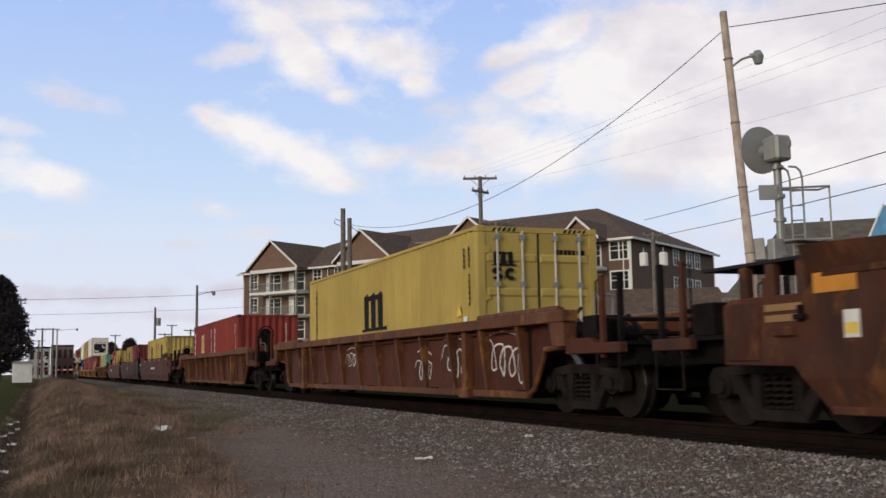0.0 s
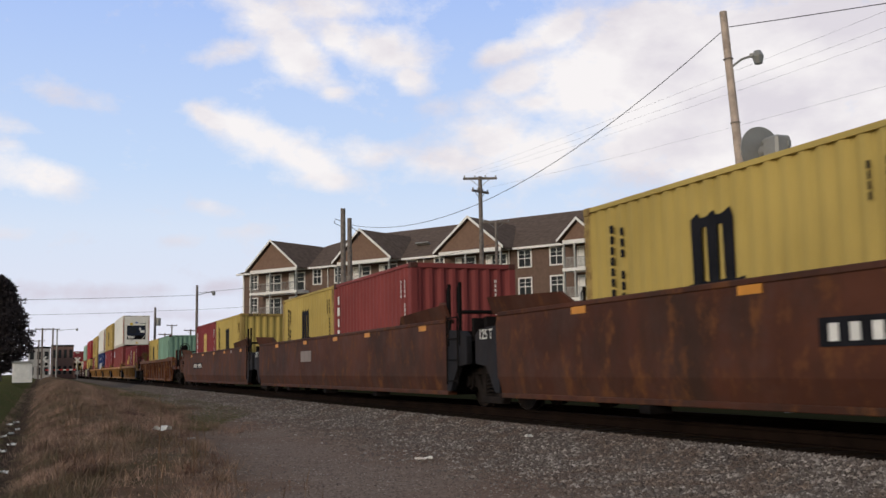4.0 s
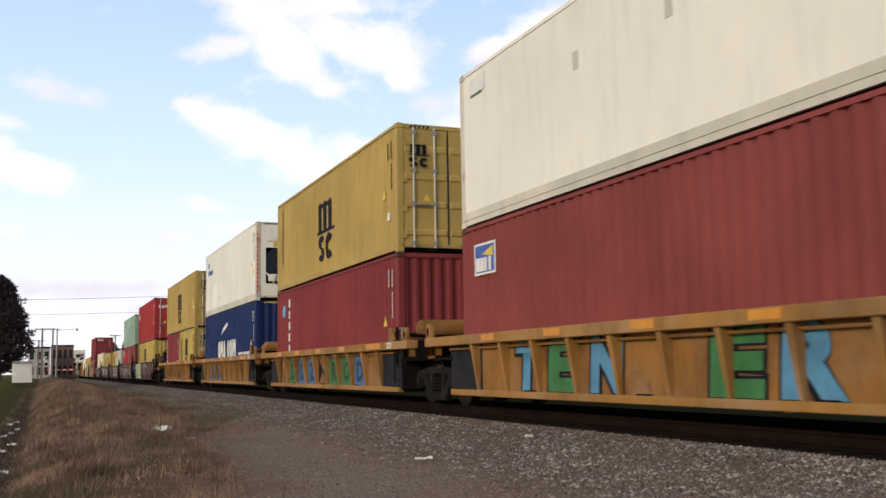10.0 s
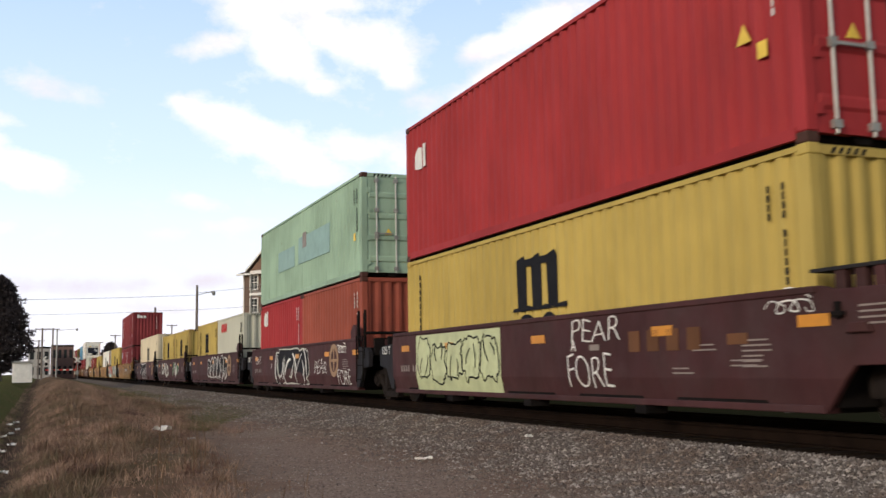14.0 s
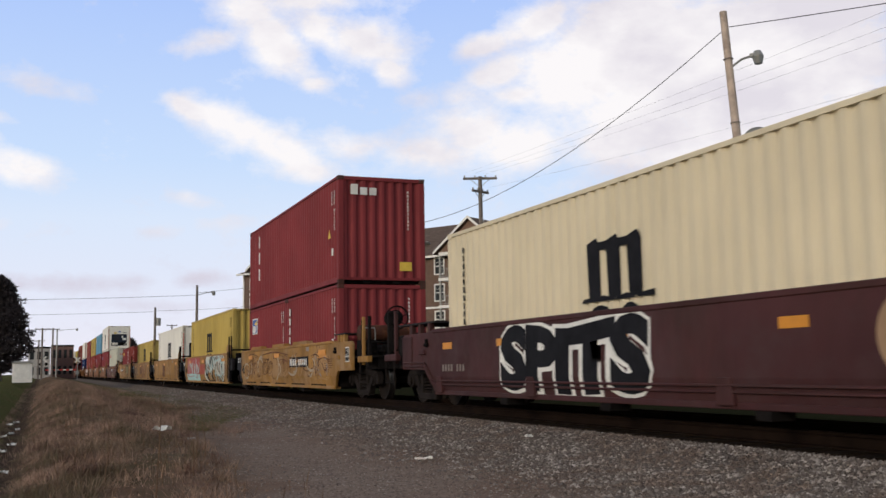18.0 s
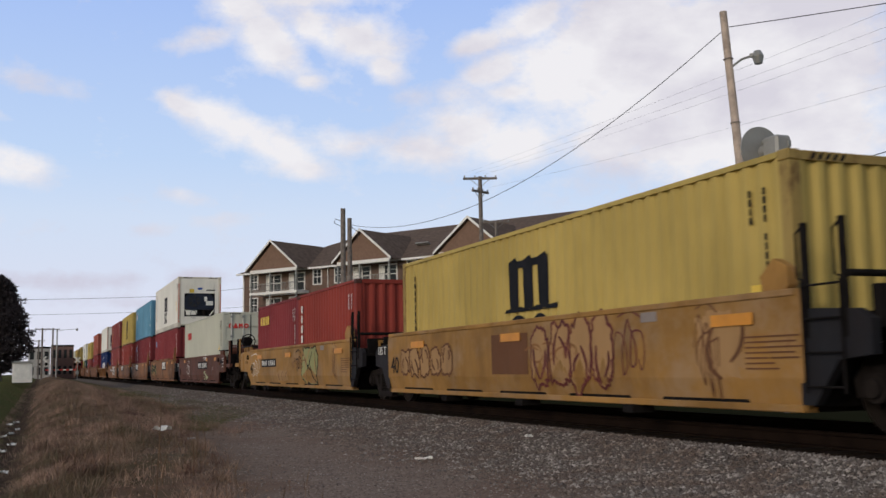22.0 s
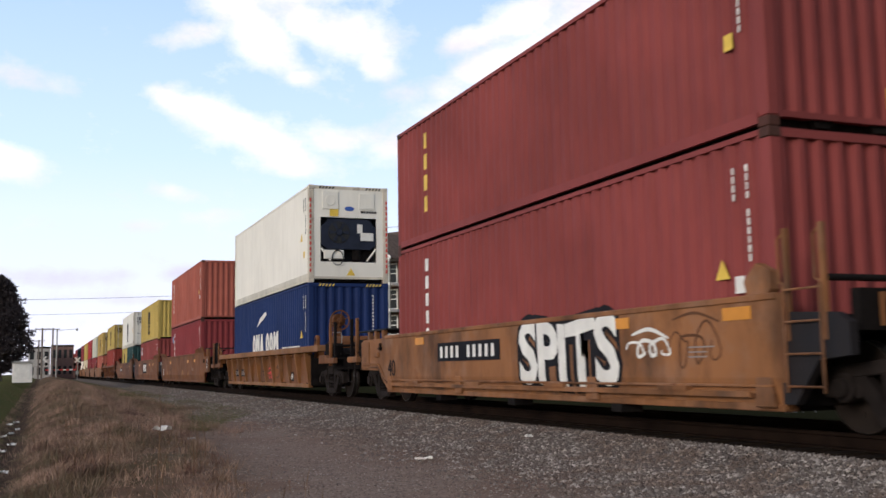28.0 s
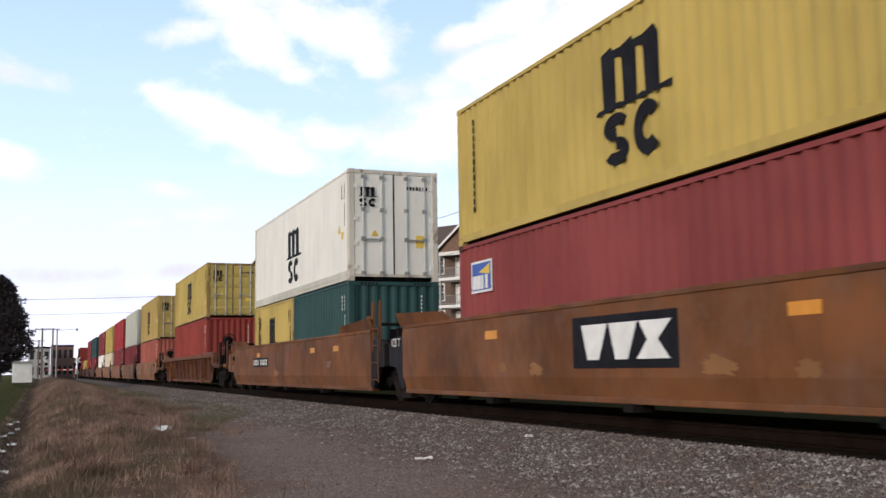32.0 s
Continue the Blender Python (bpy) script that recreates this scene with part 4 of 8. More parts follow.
            part("walkway", lambda bm: [box(bm, -1.0, 1.0, -half - 2.86, -half - 2.5, 1.12, 1.16)], "dark", t, "grated cross walkway", key=("walkway", half), m=m)
            if style != "rib":
                end_fittings(t, half, top, mat, style, s, m, ext["end"], seed)
            part("brake_cylinder", lambda bm: [tube(bm, (-0.95, 0, 0), (-0.45, 0, 0), 0.14, n=14), tube(bm, (-0.45, 0, 0), (0.5, 0, 0), 0.035, n=8)], "truck", t, "brake cylinder with its push rod", key="brake_cylinder", m=m @ pose(0, -half - 1.75, 1.16), bevel=0.012)
            part("brake_lever", lambda bm: prism(bm, [(-half - 2.3, 1.05), (-half - 2.2, 1.05), (-half - 1.6, 1.42), (-half - 1.68, 1.46)], -0.03, 0.03), "truck", t, key=("brake_lever", half), m=m @ pose(-0.5, 0, 0), bevel=0.01)
            part("hand_rail", lambda bm: bent(bm, [(-0.03, 0, 1.05), (-0.03, 0, 1.62), (0.0, 0, 1.70), (0.34, 0, 1.70), (0.37, 0, 1.62), (0.37, 0, 1.05)], 0.014), "galv", t, "bent grab rail", key="bent_grab", m=m @ pose(-FACE + 0.2, -half - 2.1, 0, 0, 0, 20))
            in_, up_ = (1.95, 0.18) if style == "rib" else (0, 0)      # ribbed cars carry the brake close to the load
            if s < 0 and seed not in (2, 29):
                part("brake_stand", lambda bm: [prism_xz(bm, [(-0.86, 1.03), (-0.46, 1.03), (-0.58, 1.5), (-0.60, 1.86), (-0.79, 1.86), (-0.80, 1.5)], -half - 2.72, -half - 2.5), tube(bm, (-0.70, -half - 2.86, 1.90), (-0.70, -half - 2.46, 1.90), 0.19, n=14), box(bm, -0.95, -0.4, -half - 2.7, -half - 2.5, 1.03, 1.30)], mat if seed in (8, 28) else "dark", t, key=("brake_stand", half), m=m @ pose(0, in_, up_), bevel=0.03)
                part("brake_wheel", lambda bm: [bent(bm, [(0.27 * math.cos(q), 0, 0.27 * math.sin(q)) for q in (i * math.pi / 8 for i in range(17))], 0.022, 6)] + [tube(bm, (0, 0, 0), (0.27 * math.cos(q), 0, 0.27 * math.sin(q)), 0.014, n=5) for q in (0.3, 1.35, 2.4, 3.45, 4.5, 5.55)] + [tube(bm, (0, -0.05, 0), (0, 0.09, 0), 0.07, n=8)], mat if seed in (8, 28) else "dark", t, "spoked hand brake wheel", key="brake_wheel", m=m @ pose(-0.70, -half - 2.92 + in_, 1.90 + up_))
                tank = part("air_tank", lambda bm: tube(bm, (-0.15, 0, 0), (1.15, 0, 0), 0.21, n=16), "car_brown" if mat == "car_yellow_clean" else mat, t, "round air reservoir", key="long_air_tank", m=m @ pose(-0.95, -half - 1.15 - in_ * 0.15, 1.60 - up_), bevel=0.03)
                for x in (0.1, 0.9):
                    part("tank_stand", lambda bm: box(bm, -0.04, 0.04, -0.16, 0.16, -0.68, -0.16), "dark", tank, key="tank_stand", m=pose(x, 0, 0))
            if seed % 2:
                part("valve", lambda bm: [box(bm, -0.12, 0.12, -0.15, 0.15, 0, 0.32), tube(bm, (-0.2, 0, 0.2), (0.3, 0, 0.2), 0.06, n=8)], "truck", t, key="valve", m=m @ pose(0.6, -half - 1.3, 1.04), bevel=0.02)
            part("pipe", lambda bm: bent(bm, [(-0.5, -half - 0.3, top + 0.1), (-0.9, -half - 0.8, top - 0.05), (-1.05, -half - 1.5, 1.2), (-1.05, -half - 2.4, 1.12)], 0.03), "dark", t, "bent brake pipe", key=("end_pipe", half, top), m=m)
            part("cut_lever", lambda bm: bent(bm, [(-FACE + 0.05, -half - 2.56, 0.9), (-FACE + 0.3, -half - 2.6, 0.92), (-0.2, -half - 2.75, 0.98)], 0.016), "truck", t, key=("cut_lever", half), m=m)
            part("air_hose", lambda bm: bent(bm, [(0.35, -half - 2.5, 0.74), (0.36, -half - 2.9, 0.5), (0.3, -half - 3.3, 0.42), (0.2, -half - 3.5, 0.5)], 0.03), "gasket", t, key=("air_hose", half), m=m)
        else:
            part("joint_casting", lambda bm: [box(bm, -0.4, 0.4, -half - 1.3, -half, 0.76, 1.05), tube(bm, (0, -half - 1.25, 0.76), (0, -half - 1.25, 1.12), 0.3, n=14)], "dark", t, key=("joint_casting", half), m=m)
            part("end_deck", lambda bm: [box(bm, -FACE + 0.16, FACE - 0.16, -half - 0.95, -half - 0.02, top - 0.42, top - 0.37)], "dark", t, key=("end_deck", half, top), m=m)
            for sx in (-1, 1):
                if s > 0:
                    continue
                up = 0.64 if style != "rib" else 0.3
                pm = mat if mat in ("car_orange", "car_rust") else "dark"
                for yy in (0.14, 0.66):
                    part("grab_post", lambda bm: box(bm, sx * (FACE - 0.06) - 0.025, sx * (FACE - 0.06) + 0.025, -0.03, 0.03, top - 0.5, top + up), pm, t, key=("grab_post", top, up, sx), m=m @ pose(0, -half - yy, 0))
                    part("grab_iron", lambda bm: bent(bm, [(sx * (FACE - 0.06), 0.03, top + 0.06), (sx * (FACE - 0.06), 0.12, top + 0.1), (sx * (FACE - 0.06), 0.12, top + up - 0.1), (sx * (FACE - 0.06), 0.03, top + up - 0.04)], 0.014), pm, t, key=("grab_iron", top, up, sx), m=m @ pose(0, -half - yy, 0))
                part("corner_guide", lambda bm: prism(bm, [(half - 0.50, top - 0.05), (half - 0.56, top + 0.16), (half - 0.34, top + 0.34), (half - 0.14, top + 0.24), (half - 0.12, top + 0.05), (half - 0.2, top - 0.05)] if style != "rib" else [(half - 0.5, top - 0.02), (half - 0.42, top + 0.30), (half - 0.32, top + 0.30), (half + 0.1, top - 0.02)], -0.07, 0.06), mat, t, "upright corner guide plate", key=("corner_guide", half, top, style == "rib"), m=pose(sx * (FACE - 0.13), 0, 0) @ (pose(0, 0, 0) if s > 0 else Matrix.Diagonal((1, -1, 1, 1))), bevel=0.01)
            if s < 0:
                part("cross_rail", lambda bm: tube(bm, (-FACE + 0.08, 0, 0), (FACE - 0.08, 0, 0), 0.035, n=8), "dark", t, key="cross_rail", m=m @ pose(0, -half - 0.68, top + 0.10))
            for xx in (-0.95, 0.0, 0.95):
                part("lashing_bracket", lambda bm: [box(bm, -0.09, -0.04, -0.03, 0, -0.16, 0.16), box(bm, 0.04, 0.09, -0.03, 0, -0.16, 0.16), box(bm, -0.09, 0.09, -0.031, 0, 0.1, 0.161), box(bm, -0.09, 0.09, -0.031, 0, -0.161, -0.1)], mat, t, key="lashing_bracket", m=m @ pose(xx, -half - 0.955, top - 0.22))
            part("end_beam", lambda bm: box(bm, -FACE + 0.2, FACE - 0.2, -half - 0.95, -half - 0.85, top - 0.42, top - 0.02), "dark", t, key=("end_beam", half, top), m=m)
            if s < 0:
                ladder(t, pm, -FACE + 0.0, s * (half + 0.40), 0.42, top + 0.05, 0.52)
            if style == "rib" and s < 0:
                part("air_tank", lambda bm: [tube(bm, (-0.20, 0, 0), (0.95, 0, 0), 0.20, n=18), tube(bm, (-0.27, 0, 0), (-0.20, 0, 0), 0.11, 0.20, 18)], mat, t, "round air reservoir", key="air_tank", m=m @ pose(-0.85, -half - 0.55, top + 0.24), bevel=0.02)
                part("tank_shelf", lambda bm: [box(bm, -1.15, 0.3, -0.26, 0.26, -0.06, 0.0), box(bm, -1.15, -1.05, -0.2, 0.2, -0.3, -0.06), box(bm, -0.1, 0.0, -0.2, 0.2, -0.3, -0.06)], "car_brown", t, "rusty shelf under the reservoir", key="tank_shelf", m=m @ pose(0, -half - 0.55, top + 0.05), bevel=0.01)
                part("hand_rail", lambda bm: bent(bm, [(0, 0, 0), (0, 0, 0.26), (0.02, 0.04, 0.3), (0.02, 0.40, 0.3), (0, 0.44, 0.26), (0, 0.44, 0)], 0.014), "galv", t, "low bent grab rail", key="low_grab", m=m @ pose(-FACE + 0.14, -half - 0.2, top - 0.02))
                part("valve_box", lambda bm: [box(bm, -0.16, 0.16, -0.18, 0.18, 0, 0.22), box(bm, -0.2, 0.2, -0.22, 0.22, 0.22, 0.25)], mat, t, "small valve box", key="valve_box", m=m @ pose(-1.05, -half + 0.0, top - 0.05), bevel=0.012)
            if style != "rib":
                for sx in (-1, 1):
                    part("end_casting", lambda bm: prism(bm, [(half + 0.02, 0.3), (half + 0.2, 0.3), (half + 0.55, 0.74), (half + 0.98, 0.78), (half + 0.98, top - 0.34), (half + 0.8, top - 0.24), (half + 0.02, top - 0.2)], -0.05, 0.05), "black_panel", t, "grimy black end casting", key=("end_casting", half, top), m=pose(sx * (FACE - 0.09), 0, 0) @ (pose(0, 0, 0) if s > 0 else Matrix.Diagonal((1, -1, 1, 1))))
                xx = -FACE + 0.04
                if s > 0:
                    lettering(t, "125 T", half + 0.80, top - 0.42, 0.24, "chalk", xx - 0.006, "white load figure")
    if seed in (17, 27):
        side_pipes(t, half, mat, near, far, ext, z0)
    elif style != "rib" and 13 <= seed <= 27:
        for i in range(5):
            part("sill_slot", lambda bm: prism(bm, [(-0.85, -0.03), (0.85, -0.03), (0.80, 0.075), (-0.80, 0.075)], -0.012, 0.02), "dark", t, "dark slot in the bottom sill", key="sill_slot", m=pose(lean(-FACE + 0.03, 0.28), (i - 2) * half * 0.37, 0.26))
    return t


def side_pipes(t, half, mat, near, far, ext, z0):
    """Twin pipes that follow the foot of a smooth side and climb over the trucks, with clamps."""
    for dz in (0.0, 0.07):
        pts = [(0, -half + 0.1, z0 + 0.17 + dz), (0, half - 0.1, z0 + 0.17 + dz)]
        if near == "end":
            pts = [(0.0, -half - ext["end"] + 0.1, 0.76 + dz), (0.0, -half - 0.44, 0.75 + dz), (0.0, -half - 0.36, 0.69 + dz), (0.05, -half - 0.03, z0 + 0.21 + dz)] + pts
        if far == "end":
            pts += [(0.05, half + 0.03, z0 + 0.21 + dz), (0.0, half + 0.36, 0.69 + dz), (0.0, half + 0.44, 0.75 + dz), (0.0, half + ext["end"] - 0.1, 0.76 + dz)]
        part("side_pipe", lambda bm: bent(bm, [(lean(-FACE + 0.02, z) - 0.012, y, z) for x, y, z in pts], 0.018, 6), mat, t, "thin pipe along the side")
    for y in (-half + 0.25, -half * 0.4, half * 0.35, half - 0.3):
        part("pipe_clamp", lambda bm: prism(bm, [(-0.16, z0 + 0.02), (0.16, z0 + 0.02), (0.12, z0 + 0.33), (-0.12, z0 + 0.33)], -0.03, 0.05), mat, t, key="pipe_clamp", m=pose(lean(-FACE + 0.02, 0.4) - 0.01, y, 0), bevel=0.01)


def end_fittings(t, half, top, mat, style, s, m, e, seed):
    """What stands on the platform of a smooth-sided car's end: walkway on stubs, data plate, hooks."""
    ht = top - (0.2 if half > 8 else 0.05)
    lift = 0.36 if half > 8 else 0.20
    a, b = (half - 0.15, half + 0.95) if s < 0 else (half + 0.15, half + e + 0.45)
    part("end_walkway", lambda bm: box(bm, -FACE + 0.10, FACE - 0.10, -b, -a, ht + lift - 0.01, ht + lift + 0.025), "black_panel", t, "dark grated walkway over the end", key=("smooth_walkway", half, ht, s), m=m)
    side = -1 if s < 0 else 1                # the side that faces the lot, in the end's own space
    for f in (0.25, 0.6, 0.92):
        part("walkway_leg", lambda bm: box(bm, -0.05, 0.05, -0.07, 0.07, ht - 0.03, ht + lift - 0.01), mat, t, key=("walkway_leg", ht, lift), m=m @ pose(side * (FACE - 0.16), -half - 0.05 - f * (min(b, half + e) - half - 0.2), 0), bevel=0.01)
    x = -FACE + 0.03
    y1 = s * (half + e - 0.50)
    y0, y1 = min(y1, y1 + s * 0.36), max(y1, y1 + s * 0.36)
    part("plate_frame", lambda bm: box(bm, x - 0.022, x, y0 - 0.10, y1 + 0.10, 0.74, ht - 0.05), mat, t, "raised end plate of the side", bevel=0.008)
    if s < 0 and mat != "car_brown":
        patch(t, "data_plate", y0 + 0.02, y1 - 0.02, 0.90, 1.26, x - 0.022, "chalk", "white-edged data plate")
        part("plate_field", lambda bm: box(bm, x - 0.034, x - 0.028, y0 + 0.045, y1 - 0.045, 0.925, 1.235), "ink", t, "black field of the data plate")
        part("plate_line", lambda bm: box(bm, x - 0.038, x - 0.033, y0 + 0.05, y1 - 0.05, 1.02, 1.04), "chalk", t)
        part("plate_line", lambda bm: box(bm, x - 0.0385, x - 0.0325, (y0 + y1) / 2 - 0.035, (y0 + y1) / 2 - 0.015, 1.04, 1.22), "chalk", t)
    part("lift_lug", lambda bm: prism(bm, [(-0.16, 0), (0.16, 0), (0.10, 0.10), (-0.10, 0.10)], -0.045, 0.03), mat, t, key="lift_lug", m=pose(x, s * (half + 0.55), 0.98), bevel=0.012)
    part("latch", lambda bm: [box(bm, -0.05, 0.02, -0.03, 0.03, 0, 0.16), box(bm, -0.06, 0.02, -0.08, 0.08, 0.02, 0.07)], "dark", t, key="latch", m=pose(x, s * (half + 0.30), 1.12), bevel=0.008)


def tapered_post(bm, z0, z1):
    """A side post: wide and proud at the top, narrow at the foot."""
    v = []
    for z, w, d in ((z0, 0.032, 0.06), (z1, 0.052, 0.19)):
        v.append([bm.verts.new(p) for p in ((-d, -w, z), (-d, w, z), (0, w, z), (0, -w, z))])
    bm.faces.new(v[0][::-1]), bm.faces.new(v[1])
    for i in range(4):
        bm.faces.new((v[0][i], v[0][(i + 1) % 4], v[1][(i + 1) % 4], v[1][i]))


def unit(c, car, lower, upper=None):
    """One unit with its load. car: the numbers of well_car; lower, upper: containers, the leading one first."""
    half, top, mat, style, near, far, seed = car
    t = well_car(c, half, top, mat, style, near, far, seed)
    z = 0.36
    span = sum((12.192 if k.get("feet", 40) == 40 else 6.058) for k in lower) + 0.076 * (len(lower) - 1)
    y = c - span / 2
    for i, k in enumerate(lower):
        L = 12.192 if k.get("feet", 40) == 40 else 6.058
        container(TRACK, y + L / 2, z, seed=seed * 10 + i, on="in a car well", **k)
        y += L + 0.076
    if upper:
        container(TRACK, c, z + lower[0].get("h", 2.591), seed=seed * 10 + 5, on="stacked on top", **upper)
    return t


# ---- marks and painted scrawls on the cars ----
def lettering(parent, text, y, z, size, mat, x, label=""):
    """Flat characters on the side that faces the lot, their lower corner at y, z."""
    key = ("text", text, size)
    if key not in CACHE:
        cu = bpy.data.curves.new("text", "FONT")
        cu.body, cu.size, cu.extrude, cu.resolution_u = text, size, 0.003, 3
        ob = bpy.data.objects.new("text", cu)
        CACHE[key] = bpy.data.meshes.new_from_object(ob)
        bpy.data.objects.remove(ob)
    m = Matrix(((0, 0, -1, x - 0.006), (-1, 0, 0, y), (0, 1, 0, z), (0, 0, 0, 1)))
    return put("lettering", CACHE[key], mat, parent, m, label)


def sprayed(parent, text, y0, y1, z0, z1, fill, outline, x, fat=0.02, edge=0.05, slant=0.0, wave=0.0):
    """A sprayed word that fills y1 (read first) to y0 and z0 to z1: a wide outline below, the fill above."""
    for mat, off, lift, name in ((outline, fat + edge, 0.006, "word_outline"), (fill, fat, 0.010, "sprayed_word")):
        if not mat:
            continue
        cu = bpy.data.curves.new("text", "FONT")
        cu.body, cu.size, cu.offset, cu.resolution_u, cu.space_character = text, 1.0, off, 3, 0.92 + 1.2 * fat
        ob = bpy.data.objects.new("text", cu)
        me = bpy.data.meshes.new_from_object(ob)
        bpy.data.objects.remove(ob)
        bm = bmesh.new()
        bm.from_mesh(me)
        u = [v.co.x for v in bm.verts]
        w = [v.co.y for v in bm.verts]
        grow = (off - fat) * (z1 - z0)
        a0, a1, b0, b1 = min(u), max(u), min(w), max(w)
        for v in bm.verts:
            f, g = (v.co.x - a0) / (a1 - a0), (v.co.y - b0) / (b1 - b0)
            z = z0 - grow + g * (z1 - z0 + 2 * grow) + wave * math.sin(f * 9.0) * (0.4 + 0.6 * g)
            v.co = (0, y1 + grow - f * (y1 - y0 + 2 * grow) - slant * g * (z1 - z0), z)
        bmesh.ops.bisect_plane(bm, geom=bm.verts[:] + bm.edges[:] + bm.faces[:], plane_co=(0, 0, KINK), plane_no=(0, 0, 1))
        for v in bm.verts:
            v.co.x = lean(x, v.co.z) - lift
        bm.to_mesh(me)
        bm.free()
        me.materials.clear()
        put(name, me, mat, parent, None, "sprayed word" if name == "sprayed_word" else "outline of a sprayed word")


def ribbon(bm, pts, w, x, dx=0.004):
    """A flat painted stroke through pts of (y, z)."""
    pts = [Vector(p) for p in pts]
    n = len(pts)
    a, b = [], []
    for i, p in enumerate(pts):
        d = (pts[min(i + 1, n - 1)] - pts[max(i - 1, 0)])
        d = d.normalized() if d.length else Vector((1, 0))
        s = Vector((-d.y, d.x)) * w / 2 * (1 if n < 5 else 0.35 + 0.65 * math.sin(math.pi * (0.08 + 0.84 * i / (n - 1))))
        a.append(bm.verts.new((lean(x, (p + s).y), *(p + s))))
        b.append(bm.verts.new((lean(x, (p - s).y), *(p - s))))
    for i in range(n - 1):
        bm.faces.new((a[i], a[i + 1], b[i + 1], b[i]))


def curved(pts, k=5):
    """Rounds a stroke off."""
    out = []
    p = [pts[0], *pts, pts[-1]]
    for i in range(1, len(p) - 2):
        for j in range(k):
            t = j / k
            out.append(tuple(0.5 * (2 * p[i][c] + (p[i + 1][c] - p[i - 1][c]) * t + (2 * p[i - 1][c] - 5 * p[i][c] + 4 * p[i + 1][c] - p[i + 2][c]) * t * t + (3 * p[i][c] - p[i - 1][c] - 3 * p[i + 1][c] + p[i + 2][c]) * t ** 3) for c in (0, 1)))
    return out + [pts[-1]]


def scrawl(parent, y0, y1, z0, z1, n, fills, outline, x, seed, fat=0.26, round_=False, label="bold sprayed scrawl of fat outlined strokes"):
    """Sprayed strokes in cells from y1 (read first) to y0: dark edges below, colours above."""
    rng = random.Random(seed)
    w, h = (y1 - y0) / n, z1 - z0
    lines = []
    for i in range(n):
        cy = y1 - w * (i + 0.5)
        for j in range(3):           # interlocked hooks and blades, no letters
            a0, turn = rng.uniform(0, 6.283), rng.choice((-1, 1)) * rng.uniform(1.2, 3.2)
            ry, rz = w * rng.uniform(0.32, 0.62), h * rng.uniform(0.24, 0.42)
            oy, oz = cy + w * rng.uniform(-0.25, 0.25), z0 + h * rng.uniform(0.38, 0.62)
            pts = []
            for q in range(7):
                f = q / 6
                grow = 0.55 + 0.6 * f
                pts.append((oy + ry * grow * math.cos(a0 + turn * f) + w * 0.1 * (f - 0.5), min(z1 - 0.03, max(z0 + 0.03, oz + rz * grow * math.sin(a0 + turn * f)))))
            lines.append((i, pts if not round_ else curved(pts, 3)))
    if outline:
        part("scrawl_outline", lambda bm: [ribbon(bm, l, fat * min(w, h) + 0.09, x - 0.004 - 0.0001 * j) for j, (i, l) in enumerate(lines)], outline, parent, "dark outline of a sprayed scrawl")
    for f, c in enumerate(fills):
        sel = [(i, l) for i, l in lines if i % len(fills) == f]
        if sel:
            part("scrawl", lambda bm: [ribbon(bm, l, fat * min(w, h), x - 0.0075 - 0.0001 * j) for j, (i, l) in enumerate(sel)], c, parent, label)


def tag(parent, y0, y1, z0, z1, mat, x, seed, w=0.035):
    """A thin scribbled mark."""
    rng = random.Random(seed)
    n = max(3, int((y1 - y0) / 0.3))
    pts = []
    for i in range(n * 6 + 1):
        f = i / (6 * n)
        q = i * 1.047 + rng.uniform(-0.5, 0.5)
        k = 0.5 + 0.5 * math.sin(i * 0.9 + seed)
        pts.append((y1 - (y1 - y0) * f + (y1 - y0) / n * 0.55 * math.cos(q), (z0 + z1) / 2 + (z1 - z0) * (0.22 + 0.28 * k) * math.sin(q)))
    part("scribble", lambda bm: [ribbon(bm, curved(pts, 3), w, x - 0.006), ribbon(bm, curved([(y1, z1 + 0.04), (y1 - (y1 - y0) * 0.5, z1 + 0.1), (y0, z1 - 0.02)], 6), w, x - 0.0064)], mat, parent, "thin sprayed scribble")


def number_panel(t, y0, y1, z0, z1, x, dark=True, n=10, seed=0):
    if dark:
        part("number_panel", lambda bm: box(bm, x - 0.008, x - 0.003, y0, y1, z0, z1), "ink", t, "black panel with a row of white plates")
    step = (y1 - y0) * 0.92 / n
    rng = random.Random(seed)
    part("number_bars", lambda bm: [box(bm, x - 0.013, x - 0.009, y1 - (y1 - y0) * 0.05 - i * step - step * 0.46, y1 - (y1 - y0) * 0.05 - i * step, z0 + (z1 - z0) * 0.18, z0 + (z1 - z0) * 0.8) for i in range(n) if i != 4], "chalk" if dark is True else "faint", t, "row of plates in place of the car number")


def trade_panel(t, y0, y1, z0, z1, x):
    w = y1 - y0
    part("trade_panel", lambda bm: box(bm, x - 0.008, x - 0.003, y0, y1, z0, z1), "ink", t, "black trade mark panel")

    h = z1 - z0
    for i in range(3):
        a = y1 - w * (0.09 + 0.285 * i)
        c, d, lean_ = a - w * 0.13, w * 0.13, 0.03
        if i < 2:
            pts = [(c + d * 0.45, z0 + h * 0.16), (c - d * 0.45, z0 + h * 0.16), (c - d * 1.08 - lean_, z0 + h * 0.84), (c + d - lean_, z0 + h * 0.84)]
        else:
            pts = [(c + d * 1.1, z0 + h * 0.16), (c - d * 1.1, z0 + h * 0.16), (c - d * 0.35, z0 + h * 0.5), (c - d * 1.2 - lean_, z0 + h * 0.84), (c + d - lean_, z0 + h * 0.84), (c + d * 0.35, z0 + h * 0.5)]
        part("trade_mark", lambda bm: prism(bm, pts, x - 0.014, x - 0.009), "chalk", t, "white block of a trade mark")


